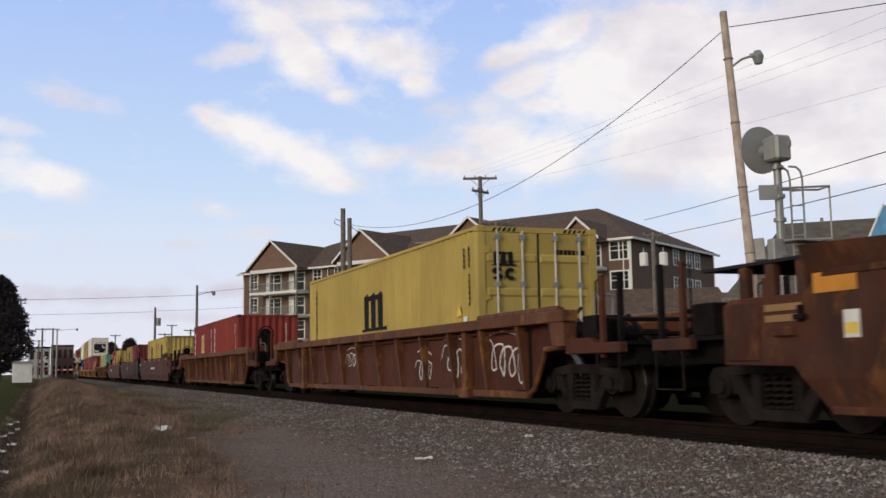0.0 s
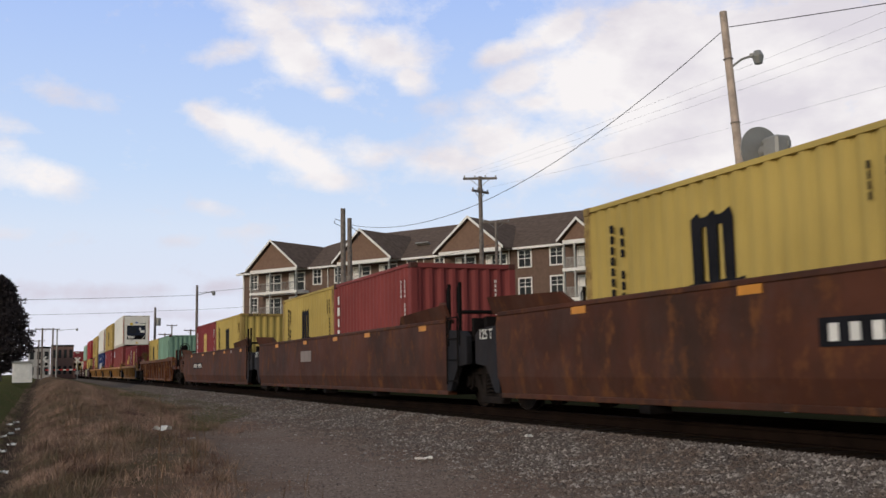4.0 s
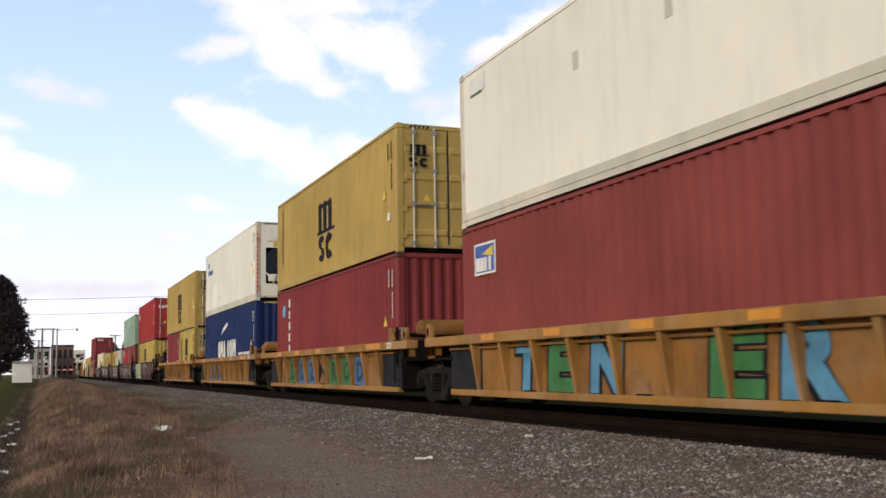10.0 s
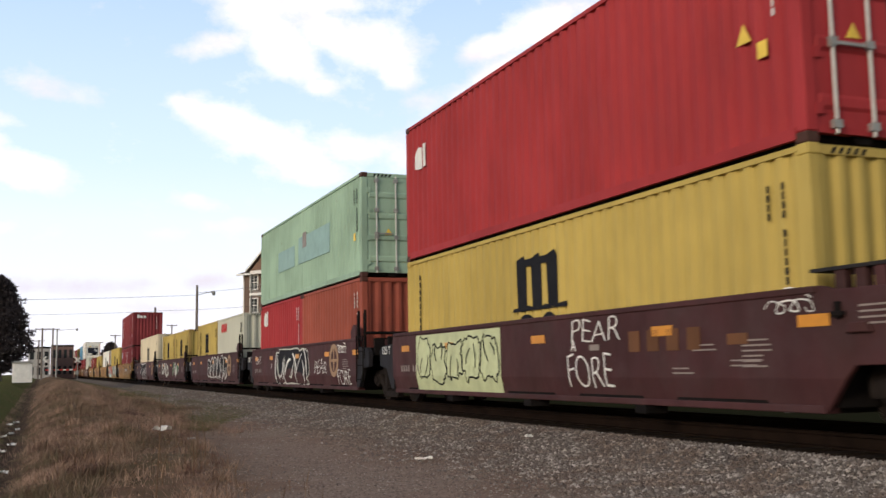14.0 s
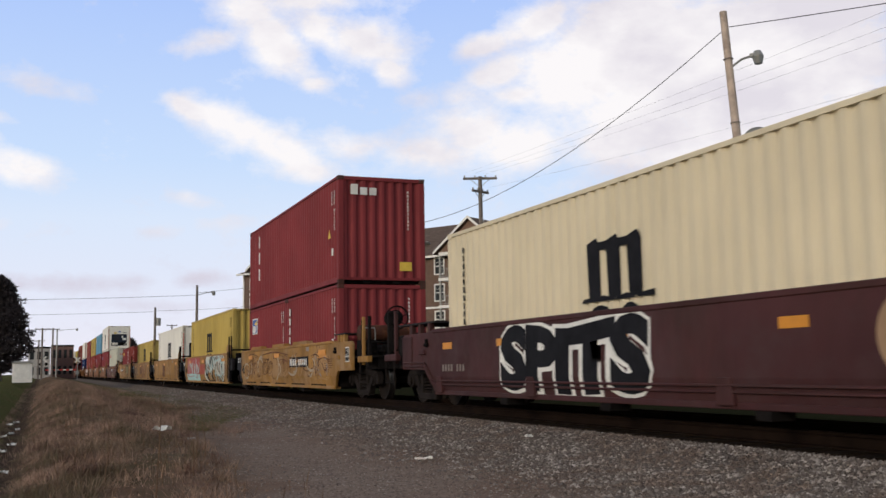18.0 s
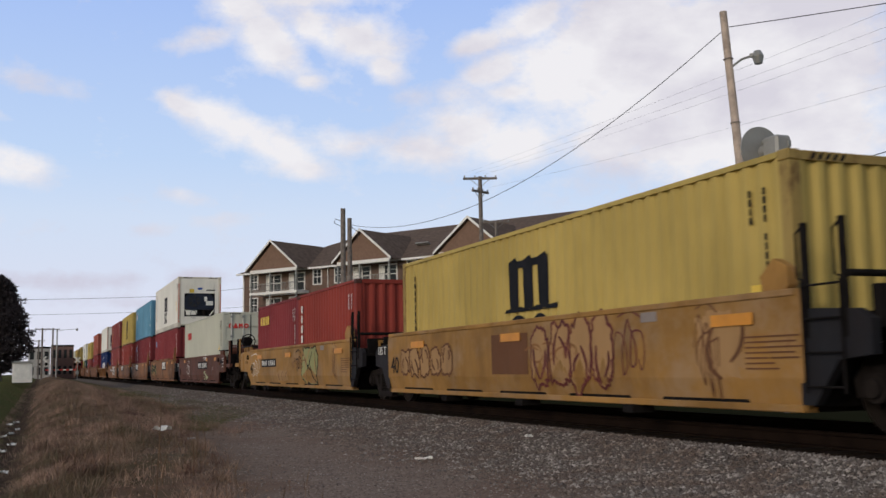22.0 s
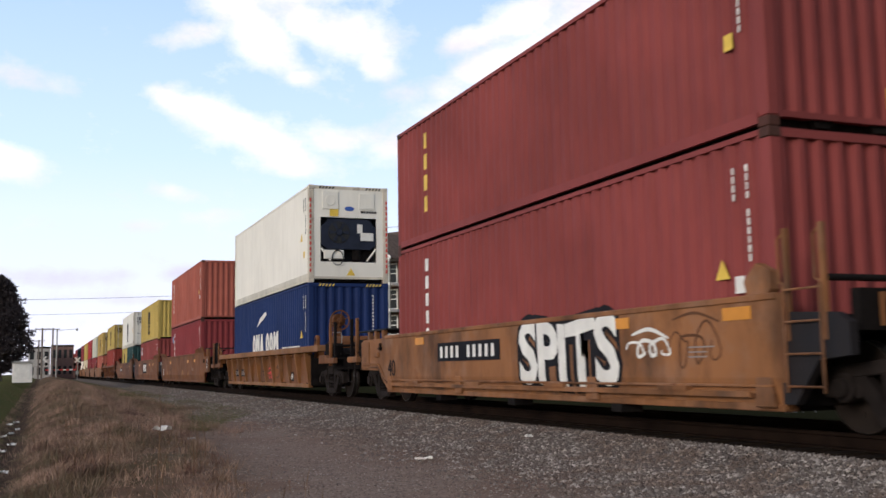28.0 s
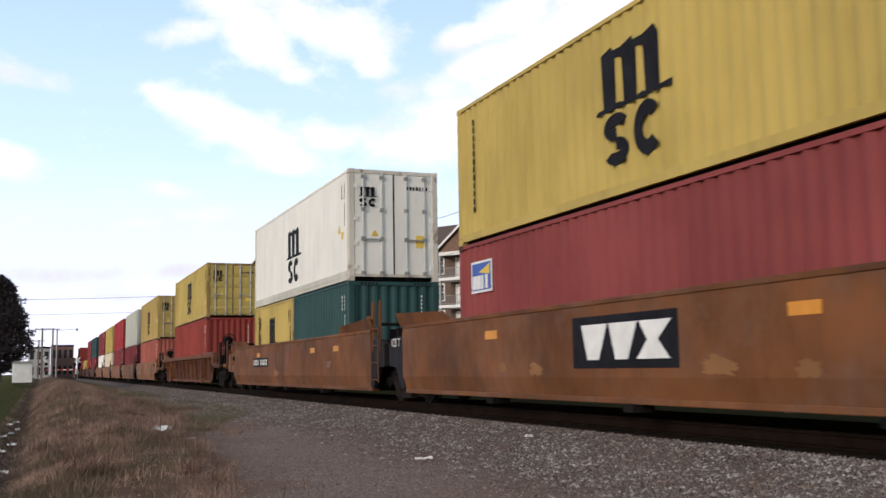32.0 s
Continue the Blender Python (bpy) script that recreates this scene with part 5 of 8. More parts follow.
def patch(t, name, y0, y1, z0, z1, x, mat, label=""):
    def make(bm):
        box(bm, x - 0.008, x - 0.003, y0, y1, z0, z1)
        if z0 < KINK < z1 and lean(x, 0) != x:
            bmesh.ops.bisect_plane(bm, geom=bm.verts[:] + bm.edges[:] + bm.faces[:], plane_co=(0, 0, KINK), plane_no=(0, 0, 1))
        for v in bm.verts:
            v.co.x = lean(v.co.x, v.co.z)
    part(name, make, mat, t, label)


def blob(bm, y0, y1, z0, z1, x, rng, rag=0.10, square=4.5, n=40):
    """A filled, ragged rounded shape."""
    cy, cz, ry, rz = (y0 + y1) / 2, (z0 + z1) / 2, (y1 - y0) / 2, (z1 - z0) / 2
    vs, off = [], rng.uniform(0, 50)
    for i in range(n):
        q = 2 * math.pi * i / n
        c, s = math.cos(q), math.sin(q)
        k = 1 - rag * (0.5 + 0.9 * noise.noise(Vector((c * 2.5, s * 2.5, off))) + 0.5 * noise.noise(Vector((c * 7, s * 7, off))))
        e = 2 / square
        vs.append((cy + ry * k * math.copysign(abs(c) ** e, c), cz + rz * k * math.copysign(abs(s) ** e, s)))
    mid = bm.verts.new((lean(x, cz), cy, cz))
    edge = [bm.verts.new((lean(x, z), y, z)) for y, z in vs]
    for i in range(n):
        bm.faces.new((mid, edge[i], edge[(i + 1) % n]))
    return vs


def mural(parent, y0, y1, z0, z1, ground, lines, x, seed, n=9, w=0.10, second=None, edge=None, rag=0.22, label="large sprayed mural of jagged shapes", reach=1.0):
    """A sprayed ground with curved slivers over it."""
    rng = random.Random(seed)
    out = []
    part("mural_ground", lambda bm: out.extend(blob(bm, y0, y1, z0, z1, x - 0.0045, rng, rag, 4.5, 72)), ground, parent, label)
    if edge:
        part("mural_edge", lambda bm: ribbon(bm, out + out[:2], 0.05, x - 0.0055), edge, parent, "sprayed outline of a mural")
    W, H = y1 - y0, z1 - z0

    def slivers(bm, count, layer):
        for i in range(count):
            cy, cz = y0 + W * (0.06 + 0.88 * (i + rng.uniform(0.2, 0.8)) / count), z0 + H * rng.uniform(0.38, 0.62)
            a, bow, ln = rng.uniform(0.5, 2.6), rng.uniform(-0.22, 0.22) * reach, reach * H * rng.uniform(0.24, 0.42)
            p = [(cy + math.cos(a) * ln * f - math.sin(a) * bow * (1 - f * f), cz + math.sin(a) * ln * f + math.cos(a) * bow * (1 - f * f)) for f in (-1, -0.5, 0, 0.5, 1)]
            p = [(min(y1 - 0.05, max(y0 + 0.05, a_)), min(z1 - 0.05, max(z0 + 0.05, b_))) for a_, b_ in p]
            ribbon(bm, curved(p, 3), w * rng.uniform(0.5, 1.5), x - 0.007 - 0.002 * layer - 0.00008 * i)
    part("mural_lines", lambda bm: slivers(bm, n, 0), lines, parent, "curved sprayed slivers of a mural")
    if second:
        part("mural_lines", lambda bm: slivers(bm, max(3, n // 2), 1), second, parent, "curved sprayed slivers of a mural")


def bubbles(parent, y0, y1, z0, z1, n, line, x, seed, w=0.05, fill=None, label="row of round shapes outlined in spray paint"):
    """Fat rounded shapes side by side, drawn as outlines with a small eye in each."""
    rng = random.Random(seed)
    step, outs = (y1 - y0) / n, []

    def fills(bm):
        for i in range(n):
            cy = y1 - step * (i + 0.5)
            outs.append(blob(bm, cy - step * 0.56, cy + step * 0.56, z0 + (z1 - z0) * rng.uniform(0, 0.12), z1 - (z1 - z0) * rng.uniform(0, 0.12), x - 0.0045 - 0.0004 * i, rng, 0.30, 3.2, 56))
    part("bubble_ground", fills, fill or line, parent, label)

    def rings(bm):
        for i, o in enumerate(outs):
            ribbon(bm, o + o[:3], w, x - 0.009 - 0.0004 * i)
            cy, cz = sum(p[0] for p in o) / len(o), z0 + (z1 - z0) * rng.uniform(0.35, 0.7)
            for j in (-1, 1):         # two slanted slivers
                a, ln = rng.uniform(0.9, 2.2), (z1 - z0) * rng.uniform(0.12, 0.24)
                oy = cy + j * step * 0.17
                ribbon(bm, curved([(oy - ln * math.cos(a), cz - ln * math.sin(a)), (oy + j * 0.06, cz), (oy + ln * math.cos(a), cz + ln * math.sin(a))], 5), w * 1.2, x - 0.0092 - 0.0004 * i)
    part("bubble_outline", rings, line, parent, "sprayed outline of round shapes")


def stencil(t, y, z, x, rows, seed, mat="chalk"):
    rng = random.Random(seed)
    part("stencil", lambda bm: [box(bm, x - 0.007, x - 0.003, y - rng.uniform(0.3, 0.55), y, z - i * 0.055, z - i * 0.055 + 0.018) for i in range(rows)], mat, t, "rows of small white stencil bars")


M["ink_green"] = plain("dark_green_spray", (0.014, 0.055, 0.022), 0.7, 0, 0.25)
M["ink_blue"] = plain("dark_blue_spray", (0.018, 0.040, 0.085), 0.7, 0, 0.25)
M["faint"] = plain("worn_grey_stencil", (0.24, 0.20, 0.18), 0.7)
M["lime"] = plain("pale_lime_spray", (0.48, 0.52, 0.30), 0.6, 0, 0.15)
M["spray_green"] = plain("green_spray", (0.035, 0.15, 0.045), 0.6, 0, 0.25)
M["spray_blue"] = plain("blue_spray", (0.08, 0.24, 0.38), 0.6, 0, 0.25)
M["spray_deep"] = plain("deep_blue_spray", (0.05, 0.13, 0.27), 0.6, 0, 0.25)
M["spray_red"] = plain("red_spray", (0.36, 0.05, 0.04), 0.6, 0, 0.15)
M["spray_cyan"] = plain("pale_cyan_spray", (0.34, 0.55, 0.55), 0.6, 0, 0.15)
M["spray_silver"] = plain("silver_spray", (0.52, 0.53, 0.46), 0.5, 0.2, 0.15)
M["spray_olive"] = plain("olive_outline_spray", (0.36, 0.36, 0.10), 0.6, 0, 0.15)
M["greenpatch"] = plain("overpainted_blue_green_patch", (0.24, 0.385, 0.355), 0.6, 0, 0.12)


# ---- the train ----
HC = 2.896
Y40 = dict(col="yellow", h=HC, logo="m", text="k12")
Y20 = dict(feet=20, col="yellow_old", logo="m", text="k12")
R20 = dict(feet=20, col="maroon", text="w6")
WHITE_UNIT = dict(col="white", h=HC, reefer="unit")


def with_(d, **k):
    return {**d, **k}


BR53, BRIB, YRIB, PUR, YSM, ORG = "car_brown", "car_oxide", "car_yellow", "car_purple", "car_yellow_clean", "car_orange"
RST = "car_rust"
TRAIN = [
    # middle, (half well, side height, paint, style, near end, far end, number), lower boxes, upper box
    (-0.6, (8.3, 1.6, "car_brown", "smooth", "end", "end", 1), [], None),
    (22.6, (8.2, 1.52, BRIB, "rib", "end", "end", 2), [with_(Y40, doors=True)], None),
    (46.5, (8.2, 1.52, BRIB, "rib", "end", "end", 3), [with_(R20, col="red"), with_(R20, col="maroon", logo="m_y")], None),
    (70.55, (8.6, 1.61, BR53, "smooth", "end", "joint", 4), [Y20, Y20], None),
    (90.1, (8.6, 1.61, BR53, "smooth", "joint", "joint", 5), [with_(R20, col="brick"), Y20], None),
    (109.7, (8.6, 1.61, BR53, "smooth", "joint", "end", 6), [Y20, with_(R20, logo="m_y")], None),
    (133.4, (8.35, 1.52, BRIB, "rib", "end", "end", 7), [dict(feet=20, col="green"), Y20], None),
    (155.4, (6.45, 1.29, "car_yellow_dirty", "rib", "end", "joint", 8), [with_(R20, logo="m_y"), with_(R20, logo="fish", text="")], None),
]
TRAIN += [
    (171.25, (6.45, 1.29, YRIB, "rib", "joint", "joint", 9), [dict(col="brick", h=HC, logo="plate")], with_(WHITE_UNIT, logo="cube")),
    (187.1, (6.45, 1.29, YRIB, "rib", "joint", "joint", 10), [dict(col="maroon", h=HC, text="w5", logo="disc")], dict(col="ochre", h=HC, doors=True, logo="m", text="k12")),
    (202.9, (6.45, 1.29, YRIB, "rib", "joint", "joint", 11), [dict(col="blue", h=HC, logo="swoosh")], with_(WHITE_UNIT, logo="slant_blocks")),
    (218.7, (6.45, 1.29, YRIB, "rib", "joint", "end", 12), [with_(Y20, doors=True), R20], dict(col="ochre", h=HC, doors=True, logo="m", text="k12")),
    (238.55, (6.35, 1.45, PUR, "smooth", "end", "joint", 13), [dict(col="yellow", h=2.591, logo="m", text="k12")], dict(col="crimson", h=HC, doors=True, logo="shield")),
    (254.05, (6.35, 1.45, PUR, "smooth", "joint", "joint", 14), [with_(R20, col="vermilion", text=""), with_(R20, col="crimson", logo="shield", text="")], dict(col="palegreen", h=2.591, doors=True, logo="patches")),
    (269.6, (6.35, 1.45, PUR, "smooth", "joint", "joint", 15), [dict(feet=20, col="grey", logo="red_blocks"), Y20], None),
]
TRAIN += [
    (285.1, (6.35, 1.45, PUR, "smooth", "joint", "joint", 16), [Y20, Y20], None),
    (300.6, (6.35, 1.45, PUR, "smooth", "joint", "end", 17), [dict(col="cream", h=HC, logo="m", text="k12")], None),
    (320.5, (6.35, 1.45, YSM, "lip", "end", "joint", 18), [R20, with_(R20, logo="plate", text="")], dict(col="maroon", h=HC, text="w3", logo="three_blocks")),
    (336.3, (6.35, 1.45, YSM, "smooth", "joint", "joint", 19), [Y40], None),
    (352.0, (6.35, 1.45, YSM, "smooth", "joint", "joint", 20), [dict(col="white", h=HC, reefer="unit", logo="m", text="k12")], None),
    (367.7, (6.35, 1.45, YSM, "smooth", "joint", "joint", 21), [with_(Y40, col="yellow_old", h=2.591)], None),
    (383.4, (6.35, 1.45, YSM, "smooth", "joint", "end", 22), [with_(R20, col="red"), with_(R20, logo="gold_blocks", text="")], None),
]
TRAIN += [
    (403.3, (6.35, 1.43, "car_redbrown", "smooth", "end", "joint", 23), [dict(col="grey", h=HC, doors=True, logo="red_blocks")], None),
    (418.75, (6.35, 1.43, ORG, "lip", "joint", "joint", 24), [dict(col="maroon", h=HC, logo="disc")], dict(col="white", h=HC, reefer="unit", logo="m", text="k12")),
    (434.1, (6.35, 1.43, ORG, "smooth", "joint", "joint", 25), [dict(col="maroon", h=HC, text="w5", logo="disc")], dict(col="sky", h=2.591, logo="plate")),
    (449.5, (6.35, 1.43, ORG, "smooth", "joint", "joint", 26), [dict(col="red", h=HC, text="w5")], with_(Y40, h=2.591)),
    (464.9, (6.35, 1.43, ORG, "smooth", "joint", "end", 27), [dict(col="brick", h=HC, text="w5")], dict(col="brick", h=2.591, text="g4")),
    (485.1, (6.6, 1.38, "car_rust", "rib", "end", "end", 28), [dict(col="blue", h=HC, logo="swoosh")], WHITE_UNIT),
]
TRAIN += [
    (506.5, (8.6, 1.6, RST, "smooth", "end", "joint", 29), [dict(col="maroon", h=HC, text="w5", logo="disc")], dict(col="orange", h=HC, text="w6")),
    (526.2, (8.6, 1.6, RST, "smooth", "joint", "joint", 30), [dict(col="brick", h=2.591, logo="plate")], with_(Y40, h=2.591)),
    (545.7, (8.6, 1.6, RST, "smooth", "joint", "end", 31), [dict(feet=20, col="teal"), Y20], dict(col="white", h=HC, reefer="door", doors=True, logo="m")),
    (569.5, (8.3, 1.5, BRIB, "rib", "end", "end", 32), [dict(col="red", h=HC)], with_(Y40, col="yellow_old", doors=True, h=2.591)),
    (591.2, (6.35, 1.43, ORG, "smooth", "end", "joint", 33), [dict(col="orange", h=2.591)], with_(Y40, col="ochre", doors=True)),
]
TRAIN += [
    (606.7, (6.35, 1.43, ORG, "smooth", "joint", "joint", 34), [dict(col="maroon", h=2.591)], dict(col="grey", h=HC)),
    (622.2, (6.35, 1.43, ORG, "smooth", "joint", "joint", 35), [dict(col="maroon", h=2.591)], dict(col="crimson", h=HC)),
    (637.7, (6.35, 1.43, ORG, "smooth", "joint", "joint", 36), [dict(col="cream", h=2.591)], dict(col="yellow", h=HC)),
    (653.2, (6.35, 1.43, ORG, "smooth", "joint", "end", 37), [dict(col="white", h=2.591)], dict(col="maroon", h=HC)),
    (673.0, (6.35, 1.43, BR53, "smooth", "end", "joint", 38), [dict(col="maroon", h=2.591)], dict(col="teal", h=HC)),
]
TRAIN += [
    (688.5, (6.35, 1.43, BR53, "smooth", "joint", "joint", 39), [dict(col="red", h=2.591)], dict(col="maroon", h=HC)),
    (704.0, (6.35, 1.43, BR53, "smooth", "joint", "joint", 40), [dict(col="yellow", h=2.591)], None),
    (719.5, (6.35, 1.43, BR53, "smooth", "joint", "joint", 41), [dict(col="brick", h=2.591)], None),
    (735.0, (6.35, 1.43, BR53, "smooth", "joint", "end", 42), [dict(col="maroon", h=2.591)], dict(col="red", h=HC)),
]
CARS = []
for c, car, lower, upper in TRAIN:
    CARS.append(unit(c, car, lower, upper))
for i, (c, car, lower, upper) in enumerate(TRAIN[:-1]):
    if car[5] == "joint":            # the truck that two units share
        truck(CARS[i], (TRAIN[i + 1][0] - c) / 2)


# what is painted on the cars; y and z from each unit's middle and the rail top
SMOOTH, RIB = -FACE + 0.03, -FACE + 0.20


def decorate():
    c = CARS
    for i, q in enumerate(((-3.9, -3.1, 0.45, 1.0), (-5.6, -4.6, 0.5, 1.2), (-8.0, -6.6, 0.45, 1.2))):
        tag(c[1], *q, "chalk", RIB, 11 + i)
    tag(c[1], 1.0, 2.0, 0.7, 1.15, "chalk", RIB, 21, 0.03)
    for k in (3, 4, 5):
        for y in (-7.4, -3.75, -1.0, 2.2, 5.9):
            patch(c[k], "reflector", y - 0.2, y + 0.2, 1.44, 1.58, SMOOTH, "amber", "amber reflector tape")
    number_panel(c[5], 2.4, 5.2, 0.86, 1.14, SMOOTH, True, 9)
    number_panel(c[3], -1.5, 1.2, 0.86, 1.14, SMOOTH, True, 9)
    patch(c[5], "stencil_plate", -5.5, -5.2, 1.42, 1.57, SMOOTH, "faint")
    patch(c[4], "stencil_plate", 1.5, 2.7, 0.95, 1.25, SMOOTH, "faint", "worn pale trade panel")
    for k, y in ((7, 2.4), (11, 2.55)):
        number_panel(c[k], y, y + 2.4, 0.48, 0.76, RIB, "dim", 9)
        lettering(c[k], "40", -0.55, 0.47, 0.58, "ink", RIB, "black size figure")
    for k in (7, 8, 9, 10, 11):
        for y in (-4.9, -2.6, -0.3, 2.1, 4.4):
            patch(c[k], "reflector", y - 0.26, y + 0.26, 1.16, 1.27, -FACE - 0.02, "amber", "amber reflector tape")
        patch(c[k], "data_plate", -6.3, -6.1, 0.7, 0.95, RIB, "chalk", "white data plate")
    bay = (2 * 6.45 - 0.16) / 11
    for k, first, cols in ((8, 2, ("spray_blue", "spray_deep", "spray_green", "spray_blue", "spray_green", "spray_deep", "spray_blue")), (9, 2, ("spray_green", "spray_deep", "spray_deep", None, "spray_green", "spray_green", "spray_deep")), (10, 2, ("spray_deep", "spray_deep", "spray_deep"))):
        for i, col in enumerate(cols):
            y = 6.45 - 0.08 - bay * (first + i)
            if k == 8:
                continue
            if col:
                patch(c[k], "sprayed_bay", y - bay + 0.09, y - 0.09, 0.31, 1.04, RIB, col, "sprayed block of colour in one bay")
                sprayed(c[k], "DDZ.RODBN"[i if k == 9 else 6 + i], y - bay + 0.32, y - 0.28, 0.42, 0.92, "ink_green" if col == "spray_green" else "ink_blue", None, RIB - 0.004, 0.05)
            else:
                for sg in (-1, 1):
                    part("mural_ground", lambda bm: prism(bm, [(y - bay / 2 - sg * 0.02, 0.68), (y - bay / 2 - sg * 0.45, 0.36), (y - bay / 2 - sg * 0.45, 1.02)], RIB - 0.009, RIB - 0.004), "ink", c[k], "black sprayed wedge")
    for first, letter, col in ((1, "T", "spray_blue"), (2, "E", "spray_green"), (3.1, "N", "spray_blue"), (5.45, "E", "spray_green"), (6.5, "R", "spray_blue")):
        y = 6.45 - 0.08 - bay * (first + 1)
        sprayed(c[8], letter, y - bay + 0.10 - (0.12 if first > 5 else 0), y - 0.22, 0.34, 1.14, col, "ink", RIB, 0.06, 0.06, 0.10)
    for k in (8, 9, 10, 11):
        lettering(c[k], "125-T", 6.2, 0.62, 0.24, "mural_tan", RIB - 0.006, "tan load figure")
        patch(c[k], "reflector", -5.7, -4.75, 1.15, 1.28, -FACE - 0.02, "amber", "long amber reflector tape")
        patch(c[k], "label_plate", -6.42, -6.12, 1.15, 1.27, -FACE - 0.02, "chalk", "white label with dark lines")
        for z in (1.175, 1.205, 1.235):
            patch(c[k], "label_line", -6.40, -6.14, z, z + 0.012, -FACE - 0.026, "ink")
    for i, y in enumerate((-0.8, -2.1, -3.3)):
        tag(c[10], y - 0.75, y - 0.1, 0.55, 1.0, "ink" if i else "redmark", RIB, 70 + i, 0.05)
    patch(c[12], "lime_ground", 0.95, 4.95, 0.30, 1.36, SMOOTH, "lime", "pale lime sprayed block")
    bubbles(c[12], 1.0, 4.9, 0.34, 1.34, 5, "ink", SMOOTH - 0.005, 15, 0.035, "lime")
    sprayed(c[12], "PEAR", -2.75, -1.45, 1.04, 1.34, "chalk", None, SMOOTH, -0.022, 0, 0.1, 0.03)
    sprayed(c[12], "FORE", -2.55, -1.35, 0.42, 0.86, "chalk", None, SMOOTH, -0.022, 0, -0.1, 0.04)
    lettering(c[12], "A", -1.42, 0.92, 0.22, "chalk", SMOOTH, "white letter")
    patch(c[12], "stencil_plate", -2.2, -1.95, 0.92, 1.0, SMOOTH, "faint")
    tag(c[12], -6.3, -5.7, 1.16, 1.36, "chalk", SMOOTH, 33, 0.018)
    for y, z, n in ((-4.3, 0.92, 2), (-3.9, 0.66, 2), (-5.0, 0.74, 2), (-6.9, 1.22, 4)):
        stencil(c[12], y, z, SMOOTH, n, int(z * 100), "faint")
    patch(c[12], "red_block", -5.3, -4.95, 0.92, 1.04, SMOOTH, "mural_brown", "faded red block")
    for i in range(4):
        patch(c[12], "ghost_mark", -3.2 - 0.42 * i, -2.95 - 0.42 * i, 0.88, 1.14, SMOOTH, "mural_brown", "worn ghost of an old figure")
    for k in (12, 13, 14, 15, 16):
        for y in (-6.3, -3.7, -0.4, 3.2, 5.6):
            patch(c[k], "reflector", y - 0.22, y + 0.22, 1.06, 1.18, SMOOTH, "amber", "amber reflector tape")
        stencil(c[k], -5.2, 0.95, SMOOTH, 6, k, "faint")
        number_panel(c[k], 4.7, 5.9, 0.62, 0.82, SMOOTH, False, 8)
    mural(c[13], -1.9, 2.9, 0.22, 1.42, "ink", "chalk", SMOOTH, 17, 10, 0.075, "spray_silver", "mural_pale", 0.20, "large black sprayed mural with pale hooks", 0.95)
    sprayed(c[13], "PEAR", -3.7, -2.45, 0.62, 0.98, "chalk", None, SMOOTH, -0.022, 0, 0.1, -0.05)
    sprayed(c[13], "FORE", -5.9, -4.75, 0.34, 0.70, "chalk", None, SMOOTH, -0.022, 0, 0, 0.04)
    sprayed(c[13], "CRAPS", 4.85, 5.75, 0.92, 1.18, "chalk", None, SMOOTH, -0.022, 0, 0.1, 0.03)
    tag(c[13], -5.5, -4.7, 1.12, 1.34, "chalk", SMOOTH, 43, 0.03)
    lettering(c[13], "E", 3.2, 0.8, 0.2, "chalk", SMOOTH, "white letter")
    for k, y in ((13, -4.4), (14, -4.4), (16, -5.2)):
        part("emblem", lambda bm: ring(bm, y, 0.95, -0.42, 0.42, 0.13, SMOOTH, 0.0, 6.2831, 36), "emblem_tan", c[k], "tan round emblem")
        part("emblem_cross", lambda bm: [box(bm, SMOOTH - 0.012, SMOOTH - 0.007, y - 0.27, y + 0.27, 0.91, 0.99), box(bm, SMOOTH - 0.0125, SMOOTH - 0.0065, y - 0.04, y + 0.04, 0.68, 1.22)], "emblem_tan", c[k], "cross of the emblem")
    bubbles(c[14], -3.9, 1.2, 0.32, 1.40, 6, "chalk", SMOOTH, 19, 0.05, "ink")
    scrawl(c[15], -4.0, -1.4, 0.45, 1.25, 3, ("spray_green", "spray_silver"), "chalk", SMOOTH, 23, 0.34)
    scrawl(c[15], 0.6, 4.2, 0.4, 1.25, 4, ("spray_silver",), None, SMOOTH, 24, 0.22)
    sprayed(c[16], "SPITS", -1.1, 3.3, 0.32, 1.32, "ink", "chalk", SMOOTH, 0.06, 0.055, 0.06, 0.06)
    number_panel(c[17], -3.8, -1.45, 0.8, 1.1, SMOOTH, True, 10)
    tag(c[17], -1.3, 2.6, 0.45, 1.2, "mural_brown", SMOOTH, 33, 0.045)
    tag(c[17], 3.2, 5.2, 0.4, 1.2, "mural_brown", SMOOTH, 35, 0.04)
    mural(c[17], -6.0, -4.2, 0.4, 1.25, "mural_tan", "mural_brown", SMOOTH, 34, 5, 0.06, "faint")
    scrawl(c[17], -5.9, 5.6, 0.34, 1.34, 10, ("dull_silver", "mural_tan"), None, SMOOTH - 0.002, 36, 0.075, False, "faded silver slivers of an old mural")
    scrawl(c[17], -5.9, 5.6, 0.40, 1.30, 8, ("mural_brown",), None, SMOOTH - 0.001, 38, 0.035, True, "thin brown outlines of an old mural")
    patch(c[17], "reflector", -5.7, -4.8, 1.04, 1.17, SMOOTH, "amber", "amber reflector tape")
    patch(c[18], "red_ground", 1.3, 5.5, 0.62, 1.4, SMOOTH, "spray_red", "red sprayed ground of a mural")
    patch(c[18], "cyan_ground", 1.3, 5.6, 0.30, 0.62, SMOOTH, "spray_cyan", "pale cyan sprayed ground of a mural")
    mural(c[18], 1.35, 5.5, 0.40, 1.36, "spray_red", "spray_cyan", SMOOTH - 0.008, 37, 9, 0.12, "mural_pale")
    for i in range(3):
        patch(c[18], "red_block", 0.75 - i * 0.47, 1.1 - i * 0.47, 0.6, 1.05, SMOOTH, "spray_red", "faded red trade mark block")
